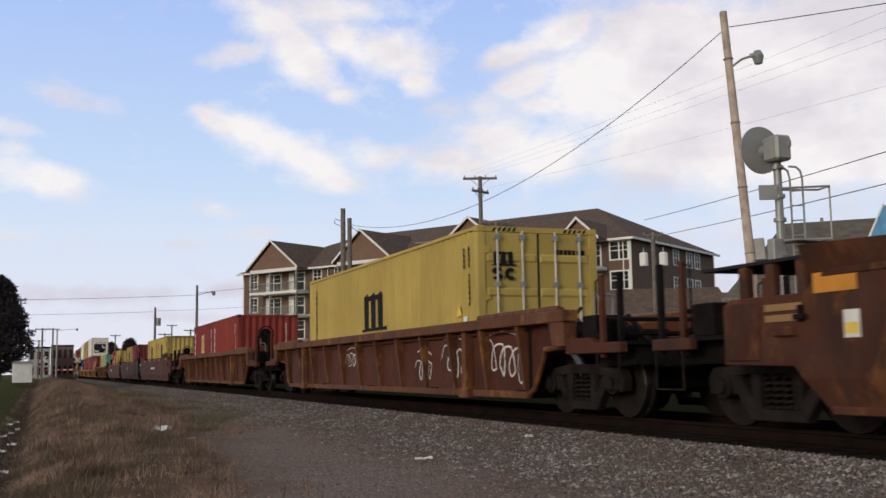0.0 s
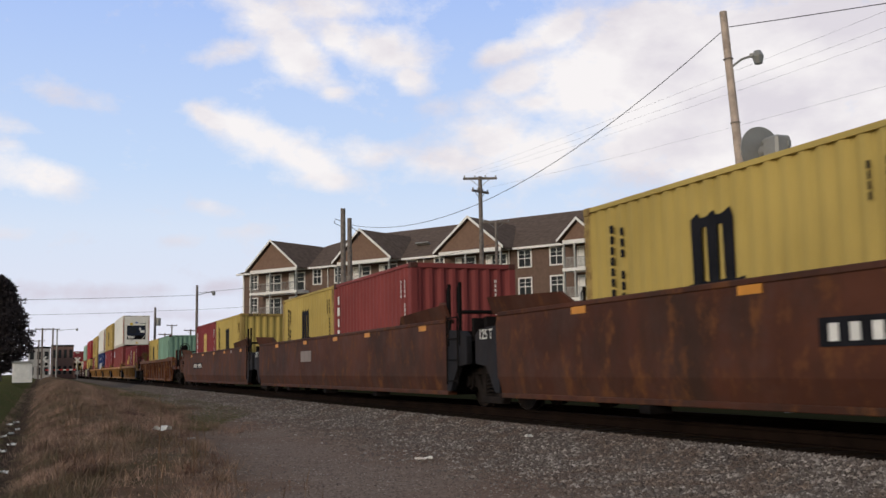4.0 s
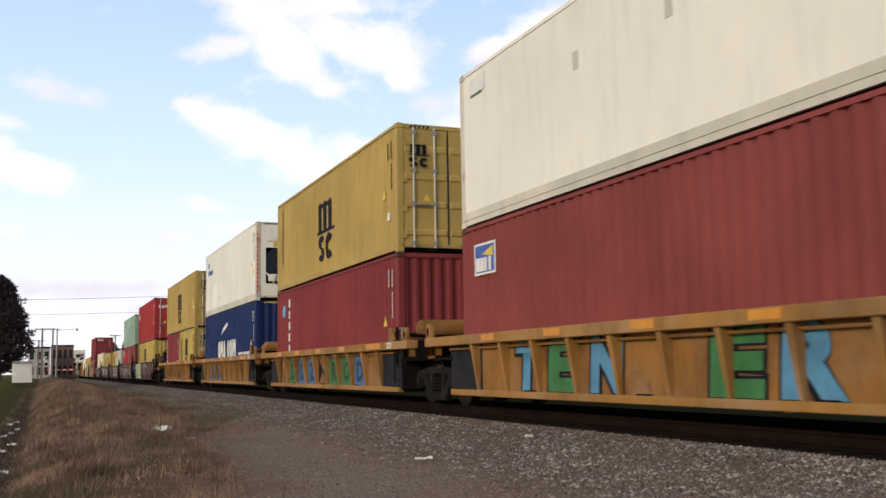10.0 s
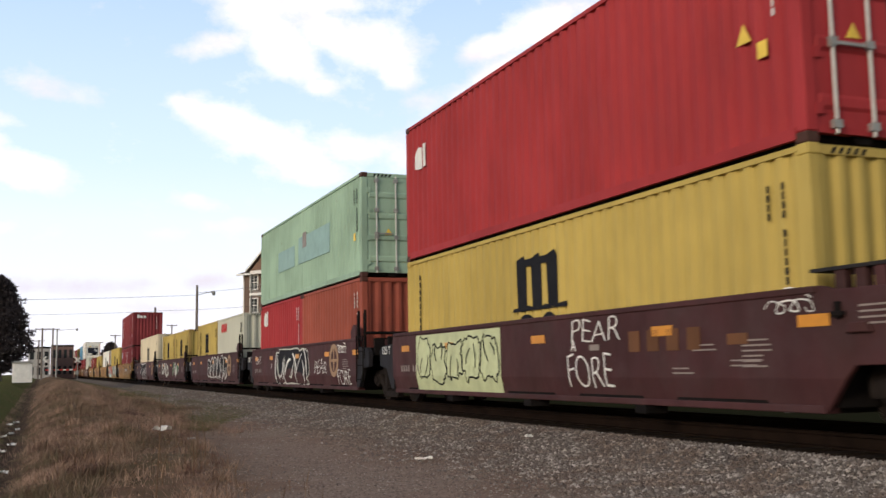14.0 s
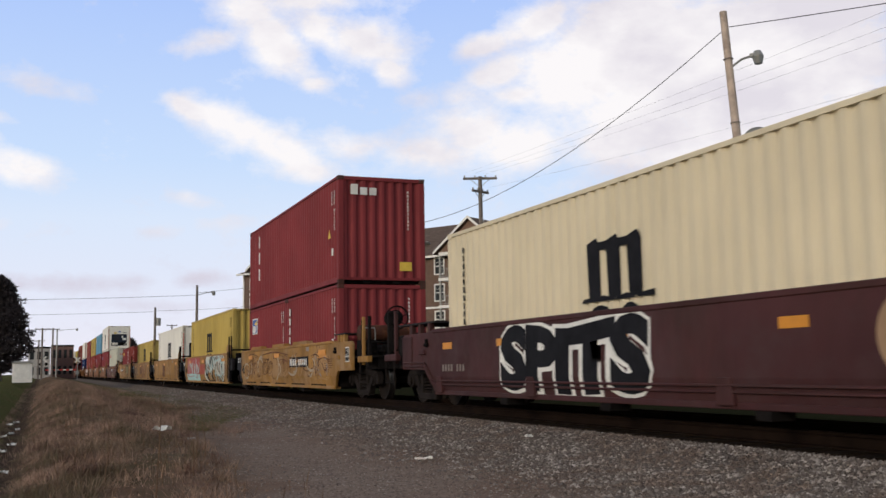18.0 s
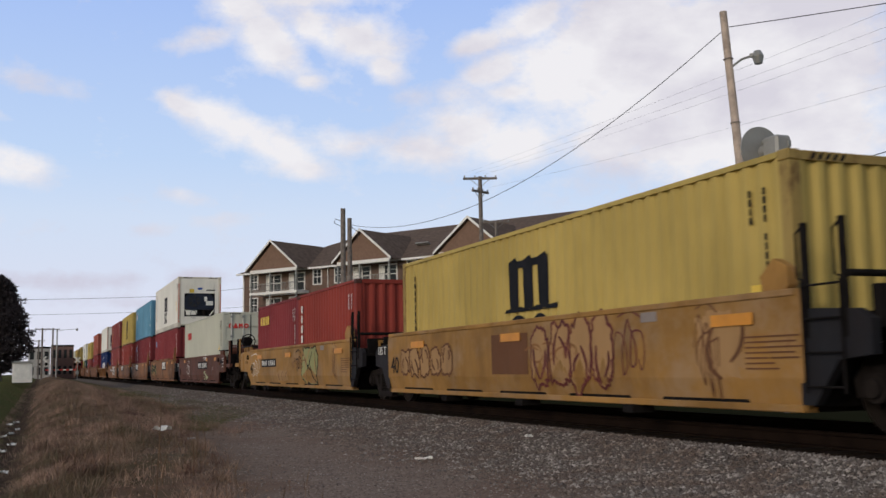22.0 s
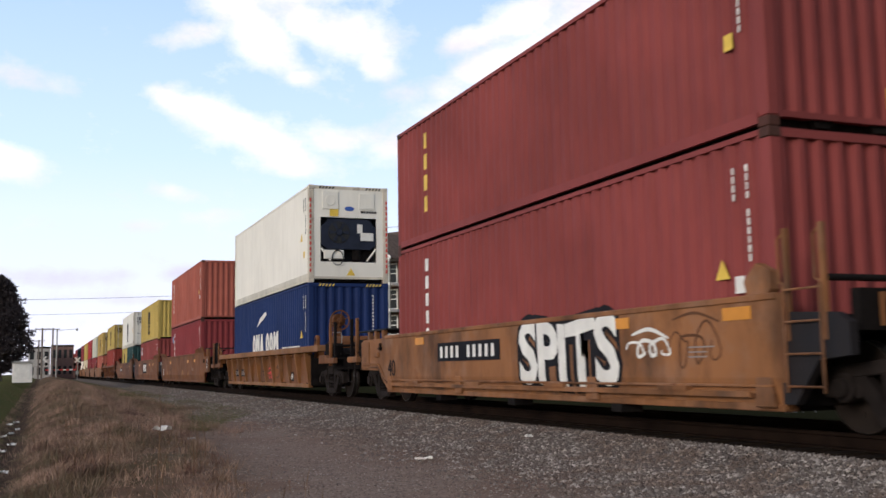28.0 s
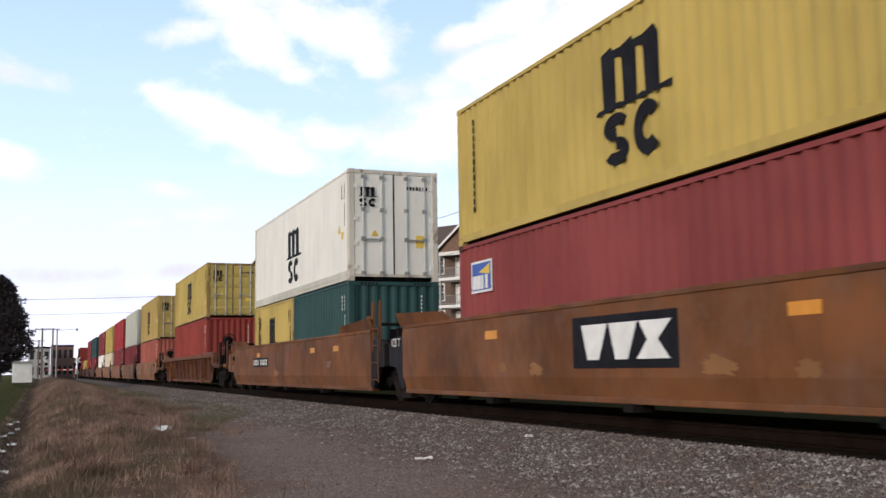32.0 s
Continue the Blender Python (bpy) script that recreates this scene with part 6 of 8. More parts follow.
    mural(c[18], -5.7, -0.25, 0.25, 1.46, "mural_pale", "ink", SMOOTH, 39, 17, 0.115, "spray_cyan", None, 0.05, "large pale sprayed mural of curved blades", 1.45)
    mural(c[18], -5.3, -3.0, 0.5, 1.2, "mural_pale", "ink", SMOOTH - 0.012, 40, 6, 0.09, "emblem_tan", "spray_cyan", 0.4, "overlapping sprayed blades", 1.1)
    for k in (17, 18, 19, 20, 21):
        lettering(c[k], "40", 6.22, 0.62, 0.50, "ink", SMOOTH, "black size figure")
        for y in (-5.3, 0.3, 4.6):
            patch(c[k], "reflector", y - 0.42, y + 0.3, 1.12, 1.25, SMOOTH - 0.02, "amber", "amber reflector tape")
        stencil(c[k], -5.55, 0.98, SMOOTH, 7, k, "mural_brown")
        stencil(c[k], -5.95, 0.98, SMOOTH, 5, k + 9, "mural_brown")
        patch(c[k], "label_plate", -3.9, -3.55, 1.24, 1.36, SMOOTH, "faint", "grey striped label")
        tag(c[k], -5.1, -4.7, 0.35, 1.3, "mural_brown", SMOOTH, 130 + k, 0.028)
        scrawl(c[k], -1.9, -0.2, 0.72, 1.1, 3, ("scuff",), None, SMOOTH - 0.001, 140 + k, 0.10, True, "faint smeared scrawl")
    bubbles(c[20], 2.75, 5.6, 0.5, 1.2, 5, "mural_brown", SMOOTH, 44, 0.05, "mural_tan")
    bubbles(c[20], -2.9, -0.45, 0.3, 1.44, 4, "mural_maroon", SMOOTH, 45, 0.055, "mural_tan")
    tag(c[20], -3.6, -3.0, 0.45, 1.3, "mural_maroon", SMOOTH, 46, 0.03)
    patch(c[20], "overpaint", -0.35, 1.0, 0.60, 1.24, SMOOTH, "mural_brown", "brown overpainted block with rust")
    patch(c[19], "overpaint", 0.1, 1.3, 0.45, 1.2, SMOOTH, "mural_brown", "brown overpainted block with rust")
    scrawl(c[19], -3.0, -0.6, 0.5, 1.1, 4, ("mural_tan",), None, SMOOTH, 49, 0.3)
    patch(c[17], "overpaint", -0.5, 0.9, 0.5, 1.15, SMOOTH, "mural_tan", "tan overpainted block")
    for k, y0, y1, z0, z1 in ((17, 2.6, 4.2, 0.4, 1.0), (18, -6.2, -5.6, 0.3, 1.3), (19, -6.2, -5.4, 0.35, 1.0), (20, -5.6, -4.6, 0.5, 1.35), (21, 0.3, 2.0, 0.35, 0.75)):
        mural(c[k], y0, y1, z0, z1, "mural_tan", "mural_brown", SMOOTH, 80 + k, 3, 0.05, None, None, 0.3, "worn overpainted patch with brown scratches")
    number_panel(c[21], 2.0, 4.25, 0.84, 1.1, SMOOTH, True, 10)
    mural(c[21], -3.3, -1.4, 0.27, 1.42, "pale_olive", "ink", SMOOTH, 47, 5, 0.05, "mural_tan", "ink", 0.25, "pale olive sprayed shapes with black outlines", 1.2)
    tag(c[21], -1.4, -0.7, 0.7, 1.2, "ink", SMOOTH, 48, 0.035)
    tag(c[21], 4.6, 6.0, 0.5, 1.2, "chalk", SMOOTH, 48, 0.03)
    number_panel(c[22], -3.5, -0.6, 0.84, 1.18, SMOOTH, True, 10)
    tag(c[22], 2.3, 3.3, 0.4, 1.15, "chalk", SMOOTH, 51)
    scrawl(c[22], -3.7, -2.4, 0.34, 0.78, 4, ("lime",), None, SMOOTH, 52, 0.2)
    tag(c[22], -3.3, -2.4, 1.22, 1.38, "chalk", SMOOTH, 53, 0.04)
    patch(c[22], "data_plate", -7.4, -7.0, 1.04, 1.2, SMOOTH - 0.003, "ink", "black data plate")
    trade_panel(c[23], -2.6, -0.5, 0.84, 1.40, SMOOTH)
    mural(c[23], 2.6, 5.6, 0.36, 1.34, "ink", "spray_olive", SMOOTH, 55, 8, 0.08)
    trade_panel(c[24], 0.7, 2.7, 0.88, 1.38, SMOOTH)
    trade_panel(c[25], 0.7, 2.7, 0.88, 1.38, SMOOTH)
    number_panel(c[26], 0.4, 3.2, 0.84, 1.18, SMOOTH, True, 10)
    sprayed(c[26], "SPITS", -3.3, -0.35, 0.42, 1.38, "chalk", "ink", SMOOTH, 0.035, 0.085, -0.05, 0.06)
    tag(c[26], -4.4, -3.6, 0.75, 1.05, "chalk", SMOOTH, 58, 0.05)
    tag(c[26], -5.4, -4.5, 0.6, 1.2, "mural_brown", SMOOTH, 59, 0.035)
    for k in (22, 23, 24, 25, 26, 28, 29, 30):
        for y in (-5.7, -3.3, 4.2):
            patch(c[k], "reflector", y - 0.24, y + 0.24, 1.18, 1.32, SMOOTH, "amber", "amber reflector tape")
        stencil(c[k], -4.8, 0.9, SMOOTH, 3, k, "faint")
    for k in (24, 25, 26):
        part("side_lip", lambda bm: [box(bm, -0.07, 0.0, -5.9, 5.9, 0.36, 0.42)] + [box(bm, -0.09, 0.0, y - 0.3, y + 0.3, 0.42, 0.47) for y in (-4.5, -1.5, 1.5, 4.5)], "car_orange", c[k], "ledge along the side", key="side_lip", m=pose(lean(SMOOTH, 0.40), 0, 0))
    for k in (22, 23, 24, 25, 26):
        lettering(c[k], "40", 6.18, 0.56, 0.50, "ink", SMOOTH, "black size figure")
    lettering(c[27], "40", 0.1, 0.55, 0.55, "ink", RIB, "black size figure")
    tag(c[27], -1.75, -0.85, 0.45, 0.72, "redmark", RIB, 91, 0.05)
    scrawl(c[27], -3.2, -2.1, 0.4, 0.95, 2, ("mural_brown",), None, RIB, 92, 0.16)
    number_panel(c[27], -4.5, -4.0, 0.40, 0.66, RIB, True, 4)
    number_panel(c[27], 3.2, 5.4, 0.52, 0.78, RIB, "dim", 9)
    lettering(c[28], "5", 8.15, 0.54, 0.56, "ink", SMOOTH, "black size figure")
    lettering(c[28], "3", 7.80, 0.54, 0.56, "chalk", SMOOTH, "white size figure")
    trade_panel(c[29], -1.15, 1.4, 0.68, 1.38, SMOOTH)
    for k, y, z, w, h in ((28, 5.6, 0.62, 0.7, 0.14), (28, 4.3, 0.66, 0.5, 0.12), (28, -1.2, 0.64, 1.1, 0.16), (28, -3.4, 0.6, 0.6, 0.12), (29, 2.6, 0.64, 0.6, 0.13), (29, 3.8, 0.68, 0.4, 0.1), (29, -1.9, 0.66, 0.9, 0.14), (29, -3.3, 0.62, 0.5, 0.12), (30, 1.4, 0.6, 0.8, 0.14), (24, -2.0, 0.7, 0.8, 0.2), (25, -1.6, 0.66, 0.7, 0.15), (23, 1.2, 0.7, 0.6, 0.2)):
        part("scuff", lambda bm: blob(bm, y - w * 0.45, y + w * 0.45, z - h * 0.7, z + h * 1.2, SMOOTH - 0.0035, random.Random(k * 7 + int(y * 10)), 0.45, 2.4, 36), "scuff", c[k], "pale scuffed patch")
    number_panel(c[30], 2.6, 5.1, 0.85, 1.15, SMOOTH, True, 10)
    for k in (0,):
        patch(c[k], "reflector", 7.85, 8.42, 1.38, 1.575, SMOOTH, "amber", "amber reflector tape")
        patch(c[k], "data_plate", 7.84, 8.04, 0.94, 1.20, SMOOTH, "chalk", "white and yellow data plate")
        patch(c[k], "plate_field", 7.86, 8.02, 0.98, 1.08, SMOOTH - 0.006, "gold", "yellow field of the plate")
        for z in (1.13, 1.24):
            patch(c[k], "stencil_plate", 8.6, 9.15, z, z + 0.07, SMOOTH, "mural_tan", "row of pale stencil marks")


M["dull_silver"] = paint("faded_silver_spray", (0.37, 0.30, 0.215), 0.4, 0.3, rustcol=(0.27, 0.15, 0.06), dirt=0.4)
M["pale_olive"] = paint("faded_olive_spray", (0.27, 0.265, 0.115), 0.3, 0.3, dirt=0.4)
M["mural_pale"] = paint("pale_grey_spray", (0.52, 0.52, 0.46), 0.2, 0.3, dirt=0.4)
M["mural_tan"] = paint("overpainted_tan", (0.33, 0.195, 0.085), 0.3, 0.3, dirt=0.4)
M["mural_brown"] = paint("brown_overpaint", (0.125, 0.055, 0.025), 0.5, 0.4, dirt=0.4)
M["scuff"] = paint("pale_scuffed_paint", (0.24, 0.115, 0.045), 0.4, 0.4, dirt=0.3)
M["mural_maroon"] = plain("maroon_spray", (0.11, 0.022, 0.016), 0.7, 0, 0.25)
M["emblem_tan"] = plain("faded_tan_emblem", (0.30, 0.19, 0.11), 0.7)
decorate()


# ---- ground ----
def smooth(a, b, x):
    t = min(1.0, max(0.0, (x - a) / (b - a)))
    return t * t * (3 - 2 * t)


def ground_z(x, y):
    """Height of the ground: track bed, gravel lot, grassy bank with a ditch beside it."""
    z = LOT + 0.02 * math.sin(x * 1.3 + y * 0.4) * smooth(40, 10, y)
    z += 0.12 * smooth(2, 6, x)
    z += 0.35 * smooth(25, 90, y) * smooth(6, 3, x)
    crest = 0.10 + 0.52 * smooth(12, 34, y) - 0.2 * smooth(55, 110, y)
    mid = 0.75 + 0.004 * y
    wide = 1.0 if x < mid else 1.9
    z += crest * math.exp(-((x - mid) / wide) ** 2) * smooth(6, 14, y)
    z -= 0.16 * math.exp(-((x + 0.42) / 0.30) ** 2) * smooth(8, 14, y) * smooth(70, 40, y)
    z += 0.45 * smooth(-0.6, -2.2, x) * smooth(8, 24, y)
    bed = smooth(6.0, 6.9, x) * smooth(11.6, 10.2, x)
    z = z * (1 - bed) + bed * -0.19
    if x > 11:
        z += 0.4 * smooth(11, 30, x)
    return z


def ground_mat():
    m, nt, b, out = mat_new("gravel_and_dry_grass_ground")
    geo, sep = nt.nodes.new("ShaderNodeNewGeometry"), nt.nodes.new("ShaderNodeSeparateXYZ")
    nt.links.new(geo.outputs["Position"], sep.inputs[0])
    big, mid, fine = (noise_node(nt, s, detail=d, shift=False) for s, d in ((0.25, 4), (1.6, 6), (26.0, 3)))
    gravel = mixc(nt, ramp(nt, fine.outputs[0], 0.35, 0.65), (0.150, 0.115, 0.096), (0.285, 0.225, 0.188))
    earth = mixc(nt, ramp(nt, mid.outputs[0], 0.3, 0.7), (0.150, 0.100, 0.077), (0.225, 0.160, 0.127))
    lot = mixc(nt, ramp(nt, big.outputs[0], 0.46, 0.60, 0, 0.85), gravel, earth)
    stone = mixc(nt, ramp(nt, fine.outputs[0], 0.3, 0.7), (0.085, 0.072, 0.064), (0.185, 0.160, 0.142))
    bed = nt.nodes.new("ShaderNodeMath")
    bed.operation = "ADD"
    wob = nt.nodes.new("ShaderNodeMath")
    wob.operation = "MULTIPLY"
    wob.inputs[1].default_value = 1.6
    nt.links.new(mid.outputs[0], wob.inputs[0])
    nt.links.new(sep.outputs[0], bed.inputs[0])
    nt.links.new(wob.outputs[0], bed.inputs[1])
    c = mixc(nt, ramp(nt, bed.outputs[0], 5.3, 6.6), lot, stone)
    grass = mixc(nt, ramp(nt, mid.outputs[0], 0.35, 0.65), (0.170, 0.108, 0.078), (0.090, 0.072, 0.045))
    edge = nt.nodes.new("ShaderNodeMath")       # the grass widens with the distance
    edge.operation = "SUBTRACT"
    nt.links.new(bed.outputs[0], edge.inputs[0])
    nt.links.new(ramp(nt, sep.outputs[1], 10, 38, 0, 3.0), edge.inputs[1])
    olive = mixc(nt, ramp(nt, mid.outputs[0], 0.35, 0.65), (0.125, 0.108, 0.058), (0.070, 0.074, 0.034))
    green_at = nt.nodes.new("ShaderNodeMath")
    green_at.operation = "MULTIPLY"
    nt.links.new(ramp(nt, sep.outputs[1], 17, 28), green_at.inputs[0])
    nt.links.new(ramp(nt, sep.outputs[0], 2.2, 3.4), green_at.inputs[1])
    grass = mixc(nt, green_at.outputs[0], grass, olive)
    c = mixc(nt, ramp(nt, edge.outputs[0], 3.3, 1.9), c, grass)
    # dark ballast under the train, whose shade is put into the colour
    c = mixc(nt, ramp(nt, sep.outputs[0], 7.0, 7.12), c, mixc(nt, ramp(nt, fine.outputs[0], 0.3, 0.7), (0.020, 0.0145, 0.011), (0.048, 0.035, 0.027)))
    c = mixc(nt, ramp(nt, sep.outputs[0], 11.0, 12.5), c, (0.026, 0.026, 0.013))
    ditch = nt.nodes.new("ShaderNodeMath")      # a rut at the bank's foot, damp and shade put into its colour
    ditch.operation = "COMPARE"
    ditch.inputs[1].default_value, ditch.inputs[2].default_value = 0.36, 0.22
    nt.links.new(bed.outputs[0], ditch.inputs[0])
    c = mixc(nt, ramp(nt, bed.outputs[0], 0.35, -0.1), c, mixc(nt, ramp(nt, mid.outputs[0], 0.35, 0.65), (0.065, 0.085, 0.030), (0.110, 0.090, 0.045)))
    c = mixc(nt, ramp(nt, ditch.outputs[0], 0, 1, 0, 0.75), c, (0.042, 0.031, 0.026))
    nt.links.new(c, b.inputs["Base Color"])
    b.inputs["Roughness"].default_value = 0.95
    b.inputs["Specular IOR Level"].default_value = 0.0
    bump(nt, b, fine.outputs[0], 0.6, 0.03)
    return m


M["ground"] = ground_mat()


def spread(lo, hi, step, far, grow=1.25):
    """Even steps from lo to hi, then growing steps out to far on both sides."""
    v = list(np.arange(lo, hi + 1e-6, step))
    s, a = step, lo
    while a > -far:
        s *= grow
        a -= s
        v.insert(0, a)
    s, a = step, hi
    while a < far:
        s *= grow
        a += s
        v.append(a)
    return v


gx, gy = spread(-6, 13, 0.25, 4000), spread(3, 70, 0.5, 4000)
verts = [(x, y, ground_z(x, y) if -300 < y < 3000 else LOT) for y in gy for x in gx]
nx = len(gx)
faces = [(j * nx + i, j * nx + i + 1, (j + 1) * nx + i + 1, (j + 1) * nx + i) for j in range(len(gy) - 1) for i in range(nx - 1)]
gm = bpy.data.meshes.new("ground")
gm.from_pydata(verts, [], faces)
gm.polygons.foreach_set("use_smooth", [True] * len(gm.polygons))
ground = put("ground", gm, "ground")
tagged(ground, "brown gravel lot with dry grass bank and grey ballast", "ground", kind="structure")

# ---- track ----
track = thing("railway_track", pose(TRACK, 0, 0), "single railway track of rusty rails on dark ties", "railway track", kind="structure")
RAIL = [(-0.075, -0.17), (0.075, -0.17), (0.075, -0.155), (0.012, -0.14), (0.012, -0.045), (0.036, -0.035), (0.036, -0.006), (0.028, 0), (-0.028, 0), (-0.036, -0.006), (-0.036, -0.035), (-0.012, -0.045), (-0.012, -0.14), (-0.075, -0.155)]
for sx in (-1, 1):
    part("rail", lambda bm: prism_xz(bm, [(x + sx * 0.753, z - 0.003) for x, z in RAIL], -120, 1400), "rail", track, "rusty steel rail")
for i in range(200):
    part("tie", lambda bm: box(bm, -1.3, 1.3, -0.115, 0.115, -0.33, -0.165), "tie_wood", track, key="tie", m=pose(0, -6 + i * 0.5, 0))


# ---- apartment house ----
def window_on(parent, m, w, h, double=False):
    """A white sash window on a wall; its middle foot at m, which faces +y."""
    t = 0.13
    win = part("window", lambda bm: [box(bm, -w / 2 - t, -w / 2, 0.0, 0.09, -t, h + t), box(bm, w / 2, w / 2 + t, 0.0, 0.09, -t, h + t), box(bm, -w / 2, w / 2, 0.0, 0.09, h, h + t), box(bm, -w / 2, w / 2, 0.0, 0.11, -t, 0)], "trim", parent, "white window casing", key=("casing", w, h), m=m)
    part("pane", lambda bm: box(bm, -w / 2, w / 2, 0.004, 0.02, 0, h), "glass", win, key=("pane", w, h))
    if h > 1.8:          # a balcony door: one leaf is white
        part("door_leaf", lambda bm: box(bm, w * 0.22, w / 2 - 0.03, 0.021, 0.04, 0.03, h - 0.03), "trim", win, key=("door_leaf", w, h))
    part("sash", lambda bm: [box(bm, -w / 2, w / 2, 0.03, 0.07, h / 2 - 0.04, h / 2 + 0.04), box(bm, -0.06 if double else -0.025, 0.06 if double else 0.025, 0.028, 0.075, 0, h)] + [box(bm, -w / 2, w / 2, 0.031, 0.06, h * 0.75 - 0.015, h * 0.75 + 0.015)], "trim", win, key=("sash", w, h))
    return win


def building():
    Z0 = -0.2
    b = thing("apartment_building", pose(50.5, 80.4, Z0, 0, 0, 122.5), "four-storey brown apartment building with gabled balconies and white trim", "building")
    L, D, H = 51.6, 20.6, 12.65
    part("wall", lambda bm: box(bm, 0, L, -D, 0, 0, H), "siding", b)
    part("roof", lambda bm: roof_hip(bm, L, D, H), "roof", b)
    part("eave_trim", lambda bm: [box(bm, -0.62, L + 0.62, 0.5, 0.62, H - 0.2, H + 0.02), box(bm, -0.62, -0.5, -D - 0.5, 0.5, H - 0.2, H + 0.02)], "trim", b)
    part("band", lambda bm: [box(bm, -0.05, L, 0.0, 0.05, 7.1, 7.3), box(bm, -0.05, 0, -D, 0.0, 7.1, 7.3)], "trim", b, "white band course")
    for x, y in ((0.0, 0.0), (L - 0.1, 0.0), (0.0, -D)):
        part("corner_trim", lambda bm: box(bm, -0.07, 0.14, -0.1, 0.07, 0, H - 0.2), "trim", b, key="corner_trim", m=pose(x, y, 0))
    for x in (0.7, 37.6, 13.2, 23.9):
        part("downspout", lambda bm: tube(bm, (0, 0.1, 0), (0, 0.1, H - 0.2), 0.06, n=6), "trim", b, key="downspout", m=pose(x, 0, 0))
    rows = (10.75, 7.95, 5.15, 2.35)
    for z in rows:
        for x, w in ((49.7, 1.2), (39.3, 1.15), (36.0, 1.1), (25.5, 1.2), (21.9, 1.1), (11.4, 1.35), (7.8, 1.3), (1.15, 1.75)):
            window_on(b, pose(x, 0, z), w, 1.6, w > 1.5)
        for d in (10.4, 13.8, 15.9):
            window_on(b, pose(0, -d, z + 0.1, 0, 0, 90), 1.25, 1.45)
    for x0, x1, xa, zt in ((40.7, 48.3, 44.6, 15.8), (27.0, 34.5, 30.9, 15.85), (12.9, 20.5, 16.6, 15.8), (2.5, 6.0, 4.3, 14.45)):
        gable(b, x0, x1, xa, H, zt, D)
    part("roof_vent", lambda bm: box(bm, -0.9, 0.9, -0.25, 0.25, 0, 0.12), "galv", b, "grey roof vent", m=pose(26.5, -3.2, H + 1.9, 25, 0, 0))
    return b


def gable(b, x0, x1, xa, H, zt, D):
    P, zb = 2.0, H + 0.05
    run = (zt - zb) / 5.1 * (D / 2 + 0.6)
    g = part("gable", lambda bm: [prism_xz(bm, [(x0, zb), (x1, zb), (xa, zt)], P - 0.12, P)], "siding_gable", b, "tan gable front")

    def roof(bm):
        for xs, sg in ((x0, -1), (x1, 1)):
            a, c = Vector((xa, 0, zt + 0.05)), Vector((xs + sg * 0.45, 0, zb - 0.22))
            v = [bm.verts.new(p) for p in ((a.x, P + 0.4, a.z), (c.x, P + 0.4, c.z), (c.x, -1.0, c.z), (a.x, -run, a.z), (a.x, P + 0.4, a.z + 0.18), (c.x, P + 0.4, c.z + 0.18), (c.x, -1.0, c.z + 0.18), (a.x, -run, a.z + 0.18))]
            for f in ((0, 1, 2, 3), (7, 6, 5, 4), (0, 4, 5, 1), (1, 5, 6, 2), (2, 6, 7, 3)):
                bm.faces.new([v[i] for i in f])
    part("gable_roof", roof, "roof", b, "brown shingled cross gable")

    def rake(bm):
        for xs, sg in ((x0, -1), (x1, 1)):
            v = [bm.verts.new(p) for p in ((xa, P + 0.44, zt + 0.06), (xs + sg * 0.47, P + 0.44, zb - 0.22), (xs + sg * 0.47, P + 0.44, zb + 0.06), (xa, P + 0.44, zt + 0.34))]
            w = [bm.verts.new(p.co + Vector((0, -0.08, 0))) for p in v]
            bm.faces.new(v), bm.faces.new(w[::-1])
            for i in range(4):
                bm.faces.new((v[i], w[i], w[(i + 1) % 4], v[(i + 1) % 4]))
    part("rake_board", rake, "trim", b, "white rake boards")
    part("beam", lambda bm: box(bm, x0, x1, P - 0.2, P + 0.06, zb - 0.38, zb), "trim", b, "white beam under the gable")
    for z in (9.75, 6.95, 4.15):
        part("balcony_slab", lambda bm: box(bm, x0 - 0.05, x1 + 0.05, 0, P + 0.1, z, z + 0.3), "trim", b, "white-edged balcony slab")
        part("balustrade", lambda bm: [box(bm, x0, x1, P - 0.02, P + 0.03, z + h0, z + h0 + 0.06) for h0 in (0.42, 1.25)] + [box(bm, x0 + (x1 - x0) * i / 40 - 0.015, x0 + (x1 - x0) * i / 40 + 0.015, P - 0.01, P + 0.02, z + 0.42, z + 1.28) for i in range(41)], "galv", b, "grey balcony railing")
    for x in (x0 + 0.1, (x0 + x1) / 2 + 0.5, x1 - 0.1):
        part("balcony_post", lambda bm: box(bm, -0.09, 0.09, P - 0.12, P + 0.04, 0, zb - 0.38), "galv", b, key=("balcony_post", zb), m=pose(x, 0, 0))
    for z in (10.05, 7.25, 4.45):
        for x in (x0 + 0.24 * (x1 - x0), x0 + 0.74 * (x1 - x0)) if x1 - x0 > 5 else ((x0 + x1) / 2,):
            # doors widened: their dark glass stands in for the balcony's shade
            window_on(b, pose(x, 0, z + 0.15), 2.3, 1.95, True)


def roof_hip(bm, L, D, H):
    o, r = 0.6, 4.85
    v = [bm.verts.new(p) for p in ((-o, o, H), (L + o, o, H), (L + o, -D - o, H), (-o, -D - o, H), (8.5, -D / 2, H + r), (L - 9.9, -D / 2, H + r))]
    for f in ((0, 1, 5, 4), (1, 2, 5), (2, 3, 4, 5), (3, 0, 4), (0, 3, 2, 1)):
        bm.faces.new([v[i] for i in f])


building()


# ---- poles, wires, signal ----
def pole(x, y, top, r0=0.16, r1=0.11, tilt=(0, 0), mat="wood", label="tall weathered wooden utility pole", z=-0.3):
    t = thing("utility_pole", pose(x, y, z, tilt[0], tilt[1]), label, "utility pole")
    part("shaft", lambda bm: tube(bm, (0, 0, 0), (0, 0, top - z), r0, r1, 12), mat, t)
    return t, top - z


